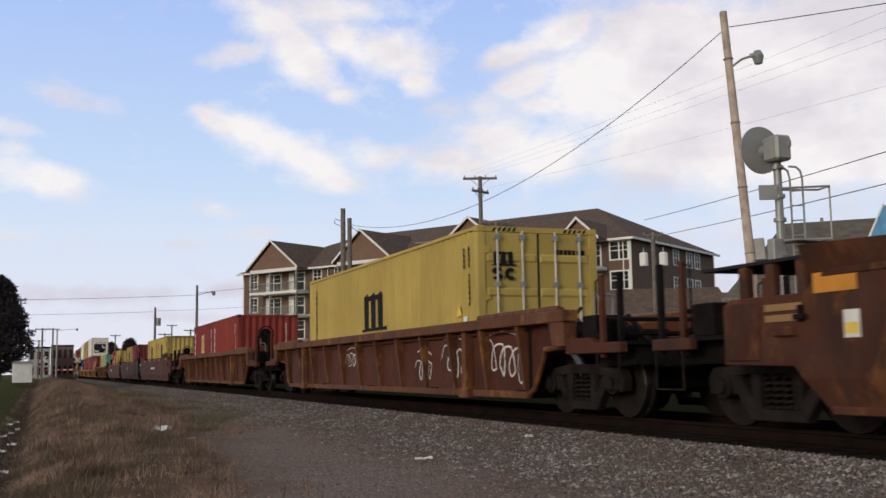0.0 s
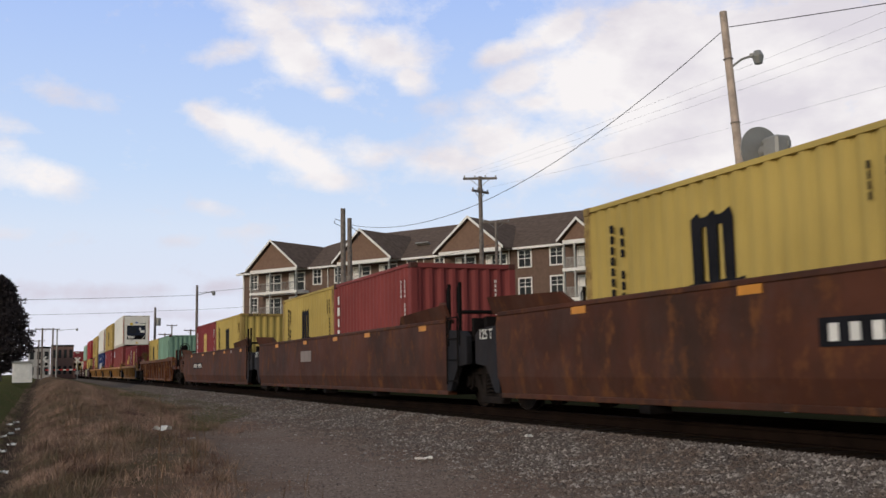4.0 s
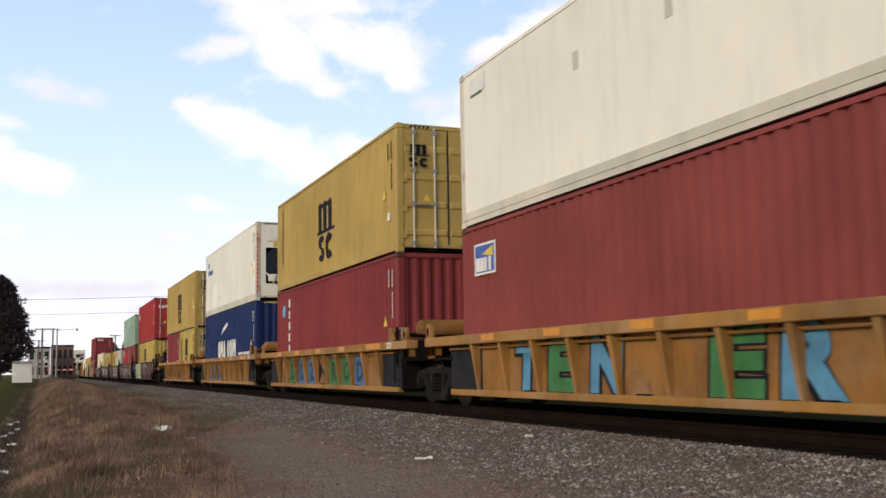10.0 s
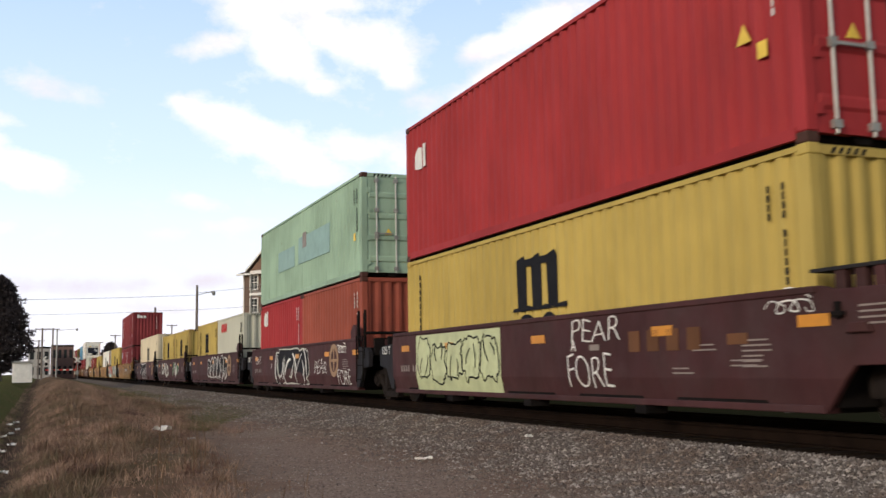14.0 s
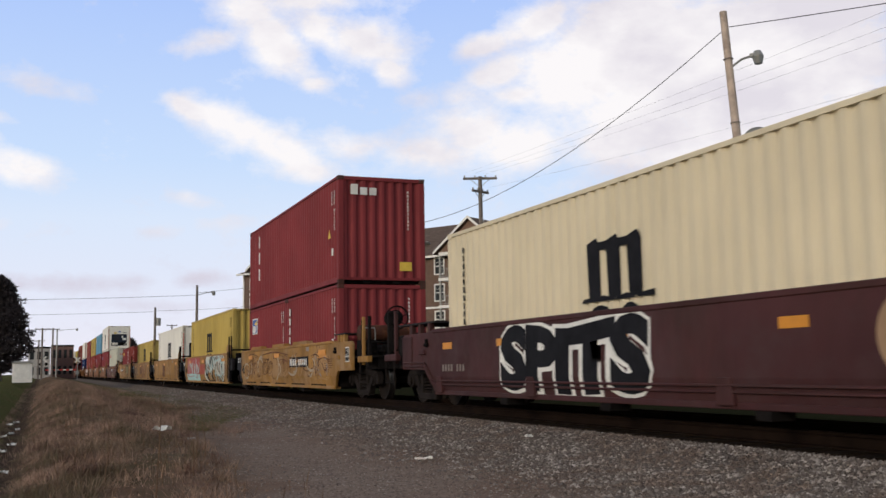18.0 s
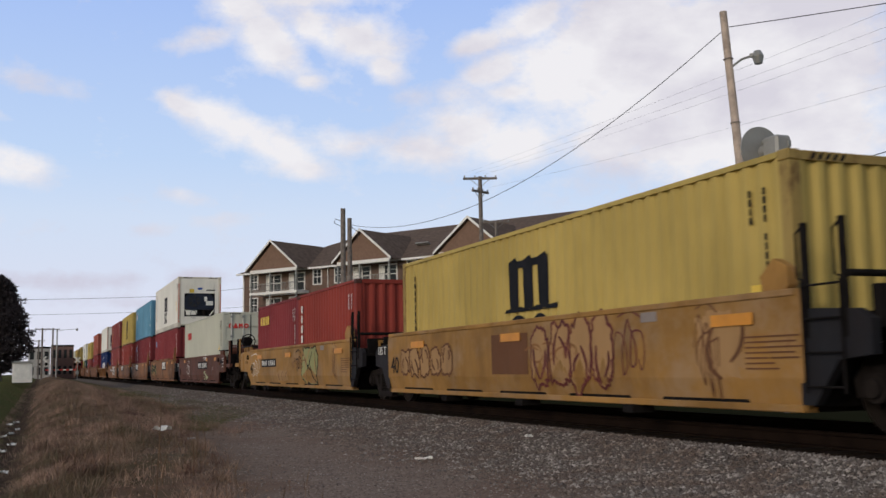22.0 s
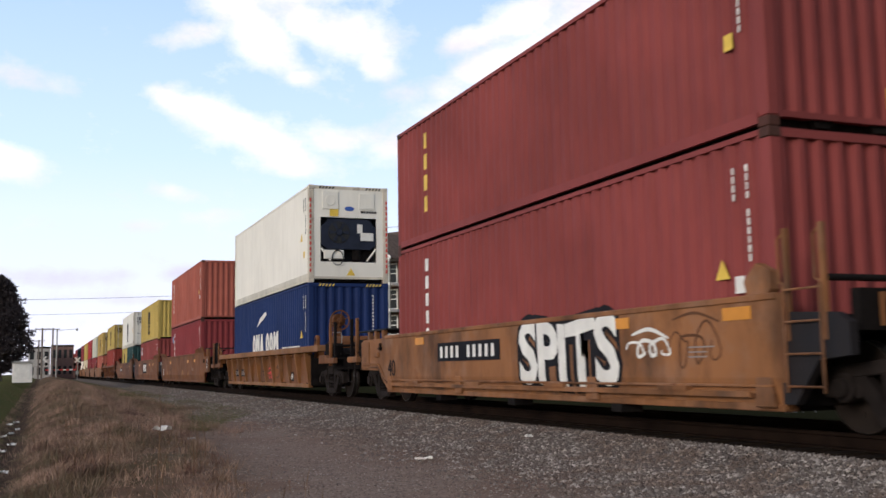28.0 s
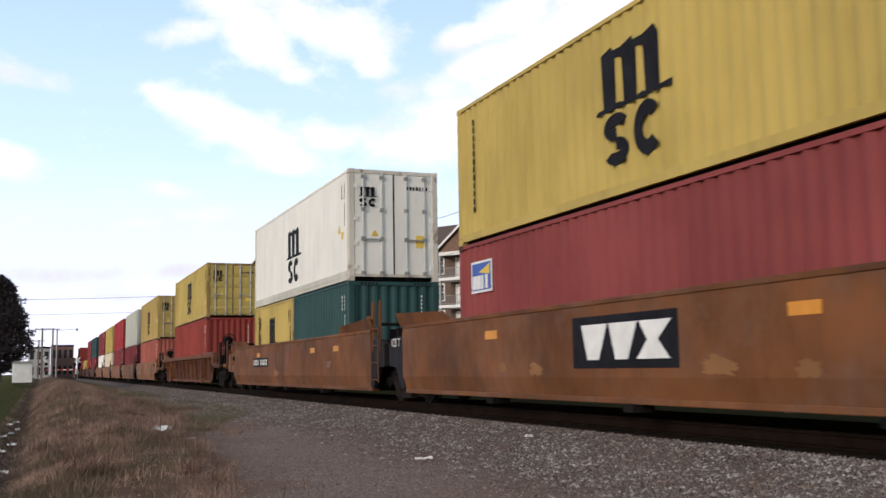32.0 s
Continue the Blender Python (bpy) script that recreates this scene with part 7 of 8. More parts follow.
def crossarm(t, z, w, rz, insulators=4):
    a = part("crossarm", lambda bm: box(bm, -w / 2, w / 2, -0.06, 0.06, -0.07, 0.07), "wood_dark", t, key=("crossarm", w), m=pose(0, 0, z, 0, 0, rz), bevel=0.01)
    for i in range(insulators):
        x = (-0.46 + 0.92 * i / (insulators - 1)) * w
        part("insulator", lambda bm: [tube(bm, (0, 0, 0.07), (0, 0, 0.17), 0.03, n=8), tube(bm, (0, 0, 0.12), (0, 0, 0.2), 0.055, 0.035, 8)], "galv", a, key="insulator", m=pose(x, 0, 0))
    part("arm_brace", lambda bm: [tube(bm, (s * w * 0.28, 0.05, -0.05), (0, 0.02, -0.55), 0.018, n=5) for s in (-1, 1)], "galv", t, key=("arm_brace", w), m=pose(0, 0, z, 0, 0, rz))


def street_light(t, z, rz, reach, droop=0.25):
    part("lamp_arm", lambda bm: bent(bm, [(0, 0, 0), (reach * 0.5, 0, 0.22), (reach, 0, 0.3)], 0.035), "galv", t, key=("lamp_arm", reach), m=pose(0, 0, z, 0, 0, rz))
    part("lamp_head", lambda bm: [tube(bm, (0, 0, 0.0), (0, 0, 0.16), 0.17, 0.10, 14), tube(bm, (0, 0, -0.22), (0, 0, 0.0), 0.11, 0.17, 14), box(bm, -0.22, 0.02, -0.07, 0.07, 0.0, 0.1)], "galv", t, "grey lamp head with a clear bowl", key="lamp_head", m=pose(0, 0, z, 0, 0, rz) @ pose(reach + 0.1, 0, 0.24))


p, h = pole(18.85, 23.3, 10.95, 0.15, 0.108, (-1.6, -2.9), label="leaning weathered wooden pole with a street light")
street_light(p, h - 1.72, -38, 0.72)
for i in range(5):
    part("pole_band", lambda bm: tube(bm, (0, 0, 0), (0, 0, 0.03), 0.145, n=12), "wood_dark", p, key="pole_band", m=pose(0, 0, 2.2 + i * 1.9))
part("pole_cabinet", lambda bm: box(bm, -0.2, 0.2, -0.12, 0.12, 0, 0.62), "galv", p, "grey box on the pole", m=pose(0.25, -0.05, 3.9, 0, 0, -38), bevel=0.02)
p, h = pole(25.0, 56.7, 12.45, 0.17, 0.12, mat="wood_dark", label="grey wooden utility pole with two crossarms")
crossarm(p, h - 0.12, 2.1, -22)
crossarm(p, h - 0.95, 1.5, 25)
p, h = pole(15.4, 53.9, 9.6, 0.17, 0.14, mat="wood_dark", label="grey wooden pole beside a shorter one")
part("service_loop", lambda bm: bent(bm, [(-0.1, 0, 0), (-0.45, 0, 0.1), (-0.5, 0, -0.12), (-0.12, 0, -0.3)], 0.02), "wire", p, m=pose(0, 0, h - 0.7))
p, h = pole(16.3, 55.7, 9.35, 0.16, 0.13, mat="wood_dark", label="shorter grey wooden pole beside another")
part("service_loop", lambda bm: bent(bm, [(0.1, 0, 0), (0.5, 0, -0.25), (0.45, 0, -0.75), (0.1, 0, -0.6)], 0.02), "wire", p, m=pose(0, 0, h - 0.5))
p, h = pole(12.4, 89.2, 8.15, 0.15, 0.1, mat="wood_dark", label="thin pole with a curved street light arm")
street_light(p, h - 0.9, -10, 1.3)
p, h = pole(10.95, 109.4, 7.45, 0.15, 0.11, mat="wood_dark", label="thin wooden pole with a transformer can")
part("transformer", lambda bm: tube(bm, (0.35, 0, 0), (0.35, 0, 0.8), 0.24, n=12), "galv", p, "grey transformer can", m=pose(0, 0, h - 1.9))
p, h = pole(35.2, 53.4, 8.8, 0.17, 0.13, mat="wood_dark", label="grey utility pole with two white transformer cans")
for s in (-1, 1):
    tr = part("transformer", lambda bm: [tube(bm, (0, 0, 0), (0, 0, 0.75), 0.27, n=16), tube(bm, (0, 0, 0.75), (0, 0, 0.82), 0.27, 0.2, 16)], "trim", p, "white transformer can", key="transformer_can", m=pose(s * 0.55, -0.25 * s, h - 2.0))
    part("bushing", lambda bm: tube(bm, (0, 0, 0.8), (0, 0, 1.15), 0.045, 0.03, 8), "galv", tr, key="bushing")
crossarm(p, h - 0.1, 1.2, -33, 3)
p, h = pole(33.5, 73.0, 12.3, 0.17, 0.12, mat="wood_dark", label="far grey utility pole with a crossarm")
crossarm(p, h - 0.1, 2.2, -20, 4)
for x, y, top in ((0.1, 150, 7.0), (1.6, 165, 7.6), (-0.4, 190, 6.6), (13.5, 210, 8.2), (22.0, 190, 9.3), (20.0, 150, 6.8), (17.5, 160, 6.6), (12.5, 250, 8.0)):
    p, h = pole(x, y, top, 0.15, 0.11, mat="wood_dark", label="far thin utility pole with a crossarm")
    crossarm(p, h - 0.15, 1.9, 5, 3)
p, h = pole(2.1, 158, 7.2, 0.13, 0.09, mat="galv", label="far galvanised lamp post with a long arm")
street_light(p, h - 0.3, 0, 2.6)


def wire(name, a, b, sag, r=0.014, n=20):
    t = thing(name, pose(*a), "thin dark overhead wire that sags between poles", "wire")
    pts = []
    for i in range(n + 1):
        f = i / n
        q = Vector(a).lerp(Vector(b), f)
        pts.append((q.x - a[0], q.y - a[1], q.z - a[2] - sag * 4 * f * (1 - f)))
    part("strand", lambda bm: bent(bm, pts, r, 5), "wire", t)
    return t


wire("overhead_wire", (18.29, 23.78, 10.36), (16.4, 55.6, 8.95), 1.95, 0.013)
wire("overhead_wire", (18.48, 23.63, 10.5), (31.9, -3.1, 8.5), 0.25, 0.014)
wire("overhead_wire", (35.9, 55.4, 9.96), (17.0, 8.0, 5.55), 0.15, 0.016)
wire("overhead_wire", (35.2, 53.4, 8.6), (17.0, 8.0, 4.75), 0.15, 0.016)
for a, b in (((24.1, 56.7, 12.65), (18.03, 4.0, 8.56)), ((24.7, 56.7, 12.65), (17.74, 4.0, 7.96)), ((25.4, 56.7, 12.65), (17.42, 4.0, 7.52)), ((25.6, 56.7, 11.8), (17.19, 4.0, 6.13))):
    wire("overhead_wire", a, b, 0.2, 0.003)
wire("overhead_wire", (12.4, 89.2, 7.3), (-30, 92, 7.2), 0.5, 0.016)
wire("overhead_wire", (10.95, 109.4, 7.0), (-34, 112, 6.9), 0.4, 0.016)
wire("overhead_wire", (12.4, 89.2, 7.5), (33.5, 73.0, 10.5), 0.5, 0.014)
wire("overhead_wire", (10.95, 109.4, 7.1), (33.5, 100.0, 9.0), 0.5, 0.014)


def signal():
    t = thing("railway_signal", pose(12.89, 15.27, -0.2), "grey searchlight railway signal on a mast with ladder and platform", "railway signal")
    part("mast", lambda bm: [tube(bm, (0, 0, 0), (0, 0, 4.68), 0.09, 0.075, 14)] + [tube(bm, (0, 0, z), (0, 0, z + 0.07), 0.12, n=14) for z in (0.0, 2.9, 3.55, 4.0, 4.55)], "galv", t)
    d = part("target", lambda bm: [tube(bm, (0, 0.0, 0), (0, 0.03, 0), 0.46, n=36), tube(bm, (0, -0.012, 0), (0, 0.0, 0), 0.46, 0.44, 36)], "signal_grey", t, "grey round target plate", m=pose(-0.11, 0.3, 4.98))
    part("bolt", lambda bm: tube(bm, (0, -0.06, 0), (0, 0, 0), 0.03, n=8), "galv", d, m=pose(0.03, 0, 0.16))
    part("lamp_tube", lambda bm: tube(bm, (0, -0.28, 0), (0, 0, 0), 0.13, n=18), "signal_grey", t, m=pose(-0.06, 0.3, 4.94))
    part("lamp_case", lambda bm: box(bm, -0.17, 0.19, -0.26, 0.16, -0.24, 0.24), "signal_grey", t, "grey lamp housing", m=pose(-0.05, -0.02, 4.93), bevel=0.045)
    part("case_latch", lambda bm: [box(bm, -0.03, 0.03, -0.04, 0.0, -0.06, 0.06)], "galv", t, m=pose(0.06, -0.28, 5.0))
    part("number_plate", lambda bm: box(bm, -0.17, 0.17, -0.02, 0.02, -0.14, 0.14), "signal_grey", t, "blank grey plate", m=pose(-0.24, 0, 4.1, 0, 0, -25))
    part("relay_box", lambda bm: box(bm, -0.11, 0.11, -0.1, 0.1, -0.27, 0.27), "signal_grey", t, "narrow grey relay box", m=pose(-0.15, 0, 2.95), bevel=0.02)
    for s in (-0.02, 0.2):
        part("ladder_rail", lambda bm: bent(bm, [(0, 0, 0), (0, 0, 4.35), (-0.04, 0, 4.5), (-0.14, 0, 4.56), (-0.3, 0, 4.56)], 0.02, 6), "galv", t, m=pose(0.17 + s * 0.8, -0.16 - s * 0.6, 0))
    for i in range(15):
        part("rung", lambda bm: tube(bm, (0, 0, 0), (0.176, -0.13, 0), 0.014, n=6), "galv", t, key="rung", m=pose(0.154, -0.15, 0.2 + i * 0.28))
    for z in (3.18, 4.18):
        part("platform_frame" if z < 4 else "guard_rail", lambda bm: bent(bm, [(0, -0.08, 0), (0.72, -0.55, 0), (0.82, -0.15, 0), (0.05, 0.1, 0)], 0.022 if z > 4 else 0.035, 6), "galv", t, m=pose(0, 0, z))
    part("guard_post", lambda bm: [tube(bm, (0.76, -0.5, 3.18), (0.76, -0.5, 4.18), 0.018, n=6)], "galv", t)
    part("platform_floor", lambda bm: box(bm, 0.02, 0.72, -0.42, -0.05, 3.16, 3.19), "galv", t, m=pose(0, 0, 0))
    part("platform_brace", lambda bm: tube(bm, (0.6, -0.35, 3.16), (0.05, 0, 2.6), 0.02, n=6), "galv", t)


M["signal_grey"] = plain("aluminium_signal_paint", (0.30, 0.295, 0.28), 0.5, 0.2, 0.12)
signal()


# ---- houses beyond the track ----
def house(x, y, rz, w, d, eave, ridge, wall, roof, label, hip=1.5, name="house"):
    t = thing(name, pose(x, y, -0.1, 0, 0, rz), label, "house")
    part("wall", lambda bm: box(bm, -w / 2, w / 2, -d / 2, d / 2, 0, eave), wall, t)

    def shape_roof(bm):
        o = 0.4
        v = [bm.verts.new(p) for p in ((-w / 2 - o, -d / 2 - o, eave - 0.1), (w / 2 + o, -d / 2 - o, eave - 0.1), (w / 2 + o, d / 2 + o, eave - 0.1), (-w / 2 - o, d / 2 + o, eave - 0.1), (-w / 2 + hip, 0, ridge), (w / 2 - hip, 0, ridge))]
        for f in ((0, 1, 5, 4), (1, 2, 5), (2, 3, 4, 5), (3, 0, 4), (3, 2, 1, 0)):
            bm.faces.new([v[i] for i in f])
    part("roof", shape_roof, roof, t)
    part("fascia", lambda bm: [box(bm, -w / 2 - 0.42, w / 2 + 0.42, -d / 2 - 0.46, -d / 2 - 0.4, eave - 0.28, eave - 0.06), box(bm, -w / 2 - 0.46, -w / 2 - 0.4, -d / 2 - 0.4, d / 2 + 0.4, eave - 0.28, eave - 0.06)], "wood_dark", t)
    for xx in (-0.28, 0.22):
        for zz in (1.0, 3.7):
            if zz + 1.5 < eave:
                window_on(t, pose(xx * w, -d / 2, zz, 0, 0, 180), 0.9, 1.3)
    return t


h1 = house(41.8, 43.0, -43, 13.0, 12.0, 4.2, 8.6, "siding", "roof_grey", "old two-storey house with a grey shingle roof", 2.5)
part("dormer", lambda bm: [prism_xz(bm, [(-1.5, 0), (1.5, 0), (1.5, 1.6), (0, 3.2), (-1.5, 1.6)], -2.0, 1.5)], "brickwall", h1, "dark red gabled dormer", m=pose(3.8, -1.8, 5.9))
part("roof_vent", lambda bm: tube(bm, (0, 0, 0), (0, 0, 0.35), 0.09, n=8), "galv", h1, m=pose(-2.0, 0.0, 8.45))
part("chimney", lambda bm: box(bm, -0.3, 0.3, -0.3, 0.3, 0, 1.5), "brickwall", h1, m=pose(2.2, -2.9, 6.2))
house(44.0, 66.0, -30, 9.0, 7.0, 4.6, 6.6, "trim", "roof", "white house with a dark shingle roof", 0.2)
house(60.0, 78.0, -25, 10.0, 8.0, 5.0, 7.4, "trim", "roof", "far white house with a dark roof", 0.2)


def blue_shed():
    t = thing("metal_shed", pose(21.03, 21.85, -0.2, 0, 0, -44), "shed with a light blue ribbed metal roof", "shed")
    part("wall", lambda bm: box(bm, 0.3, 7, 0.4, 4.0, 0, 3.5), "render_wall", t)

    def roof(bm):
        v = [bm.verts.new(p) for p in ((0, 0, 3.53), (7.5, 0, 3.53), (7.5, 2.2, 5.5), (0.8, 2.2, 5.5), (7.5, 4.4, 3.53), (0.8, 4.4, 3.53))]
        bm.faces.new((v[0], v[1], v[2], v[3])), bm.faces.new((v[3], v[2], v[4], v[5])), bm.faces.new((v[0], v[3], v[5]))
    part("roof", roof, "sheetblue", t)
    for i in range(27):
        x = 0.1 + 0.27 * i
        f = min(1.0, x / 0.8)
        part("seam", lambda bm: prism(bm, [(0, 3.53), (2.2 * f, 3.53 + 1.97 * f), (2.2 * f, 3.59 + 1.97 * f), (0, 3.59)], -0.018, 0.018), "sheetblue", t, key=("seam", round(f, 2)), m=pose(x, 0, 0))
    part("barge_board", lambda bm: bent(bm, [(-0.02, -0.02, 3.53), (0.8, 2.2, 5.52)], 0.04, 6), "trim", t)


blue_shed()


# ---- far end of the street ----
def block(name, x0, x1, y, d, h, wall, label, floors=2, bays=4):
    t = thing(name, pose(x0, y, -0.3), label, "building")
    w = x1 - x0
    part("wall", lambda bm: box(bm, 0, w, 0, d, 0, h), wall, t)
    part("parapet", lambda bm: box(bm, -0.1, w + 0.1, -0.1, 0.2, h, h + 0.3), "dark", t)
    for f in range(floors):
        for i in range(bays):
            x = w * (i + 0.5) / bays
            part("window", lambda bm: box(bm, -w / bays * 0.28, w / bays * 0.28, -0.04, 0.02, 0, h / floors * 0.5), "glass", t, key=(label, "window"), m=pose(x, 0, h / floors * (f + 0.3)))
    return t


block("office_building", -2.2, 1.6, 205, 14, 5.8, "render_wall", "grey rendered low commercial building", 2, 3)
block("brick_building", 1.9, 6.0, 215, 14, 6.4, "brickwall", "dark brick commercial building with large windows", 2, 4)
block("shop_building", 6.2, 7.2, 240, 10, 4.2, "brickwall", "small red brick shop", 1, 2)
block("warehouse", 12.5, 24, 260, 20, 4.5, "render_wall", "pale low warehouse beyond the crossing", 1, 5)
s = thing("garden_shed", pose(-1.13, 74, 0.39), "white metal garden shed", "shed")
part("wall", lambda bm: box(bm, -0.61, 0.61, -0.8, 0.8, -0.2, 1.09), "trim", s)
part("roof", lambda bm: prism_xz(bm, [(-0.69, 1.07), (0.69, 1.07), (0.51, 1.21), (-0.51, 1.21)], -0.9, 0.9), "galv", s)
part("door", lambda bm: box(bm, -0.5, 0.5, -0.83, -0.79, 0.02, 1.01), "chalk", s)


def crossing(x, y, flip):
    t = thing("crossing_gate", pose(x, y, -0.3), "level crossing gate with red and white barrier arm", "crossing gate")
    part("mast", lambda bm: tube(bm, (0, 0, 0), (0, 0, 4.0), 0.07, n=10), "galv", t)
    part("mechanism", lambda bm: box(bm, -0.25, 0.25, -0.2, 0.2, 0.9, 1.5), "galv", t, bevel=0.03)
    for i in range(9):
        part("arm_band", lambda bm: box(bm, 0, 0.52, -0.03, 0.03, -0.06, 0.06), "chalk" if i % 2 else "redmark", t, "barrier arm band", key="arm_band", m=pose(flip * (0.3 + i * 0.52) - (0.52 if flip < 0 else 0), 0, 1.65 + 0.01 * i))
    for rz in (-45, 45):
        part("crossbuck", lambda bm: box(bm, -0.6, 0.6, -0.02, 0.02, -0.11, 0.11), "chalk", t, "white crossbuck board", key="crossbuck", m=pose(0, -0.08, 3.4, 0, rz, 0))
    for s in (-1, 1):
        part("flasher", lambda bm: [tube(bm, (0, -0.12, 0), (0, 0, 0), 0.25, n=16), tube(bm, (0, -0.2, 0), (0, -0.12, 0), 0.1, n=10)], "dark", t, "black round flasher", key="flasher", m=pose(s * 0.42, -0.05, 2.6))


crossing(6.0, 190, -1)
crossing(0.4, 176, 1)
crossing(11.8, 176, 1)


# ---- trees ----
def limb(bm, a, d, length, r, depth, rng, tips):
    b = a + d * length
    tube(bm, a, b, r, r * 0.62, 6)
    if depth == 0:
        tips.append(b)
        return
    for _ in range(3 if depth > 1 else 4):
        q = Euler((rng.uniform(-0.6, 0.6), rng.uniform(-0.6, 0.6), rng.uniform(-1, 1))).to_matrix()
        nd = (q @ d + Vector((0, 0, 0.12))).normalized()
        limb(bm, a.lerp(b, rng.uniform(0.6, 1.0)), nd, length * rng.uniform(0.55, 0.8), r * 0.55, depth - 1, rng, tips)


def bare_tree(x, y, h, seed, z=-0.2):
    rng = random.Random(seed)
    t = thing("bare_tree", pose(x, y, z), "leafless deciduous tree with fine grey twigs", "tree")
    part("trunk", lambda bm: [limb(bm, Vector((0, 0, 0)), Vector((0, 0, 1)), h * 0.36, h * 0.02, 4, rng, [])], "wood_dark", t)


for i, (x, y, h) in enumerate(((80, 103, 12.5), (84, 108, 12), (56, 71, 8.2), (49, 59, 7.2), (52, 64, 8.0), (43.5, 52, 6.5))):
    bare_tree(x, y, h, i)


def leaf_mat(name, a, b, patch_a=None, patch_b=None, scale=0.7, power=1.0, third=None):
    """Colour by piece, and by patches about a metre wide."""
    m, nt, s, out = mat_new(name)
    geo = nt.nodes.new("ShaderNodeNewGeometry")
    pick = nt.nodes.new("ShaderNodeMath")
    pick.operation = "POWER"
    pick.inputs[1].default_value = power
    nt.links.new(geo.outputs["Random Per Island"], pick.inputs[0])
    c = mixc(nt, pick.outputs[0], a, b)
    if patch_a:
        n = noise_node(nt, scale, detail=4, shift=False)
        c = mixc(nt, ramp(nt, n.outputs[0], 0.46, 0.58, 0, 0.9), c, mixc(nt, pick.outputs[0], patch_a, patch_b))
    if third:
        n = noise_node(nt, scale * 1.7, (1, 1, 0.2), detail=5, shift=False)
        c = mixc(nt, ramp(nt, n.outputs[0], 0.50, 0.62, 0, 0.9), c, third)
    nt.links.new(c, s.inputs["Base Color"])
    s.inputs["Roughness"].default_value = 0.8
    s.inputs["Specular IOR Level"].default_value = 0.2
    return m


M["needles"] = leaf_mat("dark_conifer_needles", (0.024, 0.019, 0.021), (0.070, 0.056, 0.058))
M["dry_grass"] = leaf_mat("dry_grass_blades", (0.40, 0.275, 0.205), (0.235, 0.145, 0.108), (0.060, 0.057, 0.028), (0.125, 0.098, 0.057), 0.65, 1.2, (0.105, 0.058, 0.044))
M["green_grass"] = leaf_mat("green_grass_blades", (0.065, 0.092, 0.028), (0.105, 0.100, 0.040), (0.15, 0.11, 0.055), (0.09, 0.08, 0.035), 1.3)
M["stones"] = leaf_mat("grey_ballast_stones", (0.105, 0.086, 0.075), (0.39, 0.35, 0.315), (0.105, 0.077, 0.062), (0.23, 0.175, 0.14), 1.5, 3.2)
M["lot_stones"] = leaf_mat("small_brown_gravel", (0.105, 0.082, 0.069), (0.36, 0.31, 0.27), (0.110, 0.078, 0.062), (0.22, 0.165, 0.135), 0.8, 2.6)
M["leaves"] = leaf_mat("fallen_leaf_scraps", (0.40, 0.27, 0.18), (0.16, 0.075, 0.045))
M["weed"] = leaf_mat("dead_weed_stems", (0.10, 0.06, 0.04), (0.16, 0.10, 0.06))


def conifer(x, y, h, r, seed, z=-0.2, clumps=900, size=0.34):
    """A dense evergreen: trunk, limbs and many small clumps of needles."""
    rng = random.Random(seed)
    t = thing("evergreen_tree", pose(x, y, z), "dark dense evergreen tree with a ragged outline", "tree")
    part("trunk", lambda bm: tube(bm, (0, 0, 0), (0, 0, h * 0.92), r * 0.09, 0.03, 8), "wood_dark", t)
    part("limb", lambda bm: [tube(bm, (0, 0, h * f), (r * 0.8 * (1 - f * 0.8) * math.cos(f * 40), r * 0.8 * (1 - f * 0.8) * math.sin(f * 40), h * f + 0.2), 0.05, 0.015, 5) for f in (0.12 + 0.8 * i / 40 for i in range(40))], "wood_dark", t, "side limbs")
    vs, fs = [], []
    for i in range(clumps):
        f = rng.random() ** 0.8
        edge = r * min(1.0, (0.35 + f * 2.4)) * (1 - f) ** 0.55 * (0.75 + 0.4 * noise.noise(Vector((f * 6, math.floor(i % 9), seed))))
        q, d = rng.uniform(0, 6.283), math.sqrt(rng.random()) * edge
        c = Vector((d * math.cos(q), d * math.sin(q), h * (0.13 + 0.87 * f)))
        for _ in range(7):
            dv = Vector((rng.gauss(0, 1), rng.gauss(0, 1), rng.gauss(0.25, 0.8))).normalized() * size * rng.uniform(0.6, 1.3)
            sv = dv.cross(Vector((rng.gauss(0, 1), rng.gauss(0, 1), rng.gauss(0, 1)))).normalized() * size * 0.22
            k = len(vs)
            vs += [c - sv, c + sv, c + dv]
            fs.append((k, k + 1, k + 2))
    me = bpy.data.meshes.new("needles")
    me.from_pydata(vs, [], fs)
    tagged(put("crown", me, "needles", t), kind="stuff")


conifer(-2.9, 80, 8.0, 3.9, 1, clumps=9000, size=0.20)
conifer(-8.5, 84, 9.5, 3.6, 2, clumps=2400, size=0.26)
for i, (x, y, h) in enumerate(((20, 330, 10), (26, 335, 11.5), (33, 338, 10.5), (39, 330, 9), (46, 335, 9))):
    conifer(x, y, h, 7.0, 10 + i, clumps=700, size=0.9)


# ---- ballast, grass, litter ----
def scatter(name, n, where, make, mat, label, category):
    rng = random.Random(len(name) * 31 + n)
    vs, fs = [], []
    k = 0
    while k < n:
        p = where(rng)
        if p is None:
            continue
        make(rng, p, vs, fs)
        k += 1
    me = bpy.data.meshes.new(name)
    me.from_pydata(vs, [], fs)
    ob = put(name, me, mat)
    return tagged(ob, label, category, kind="stuff")


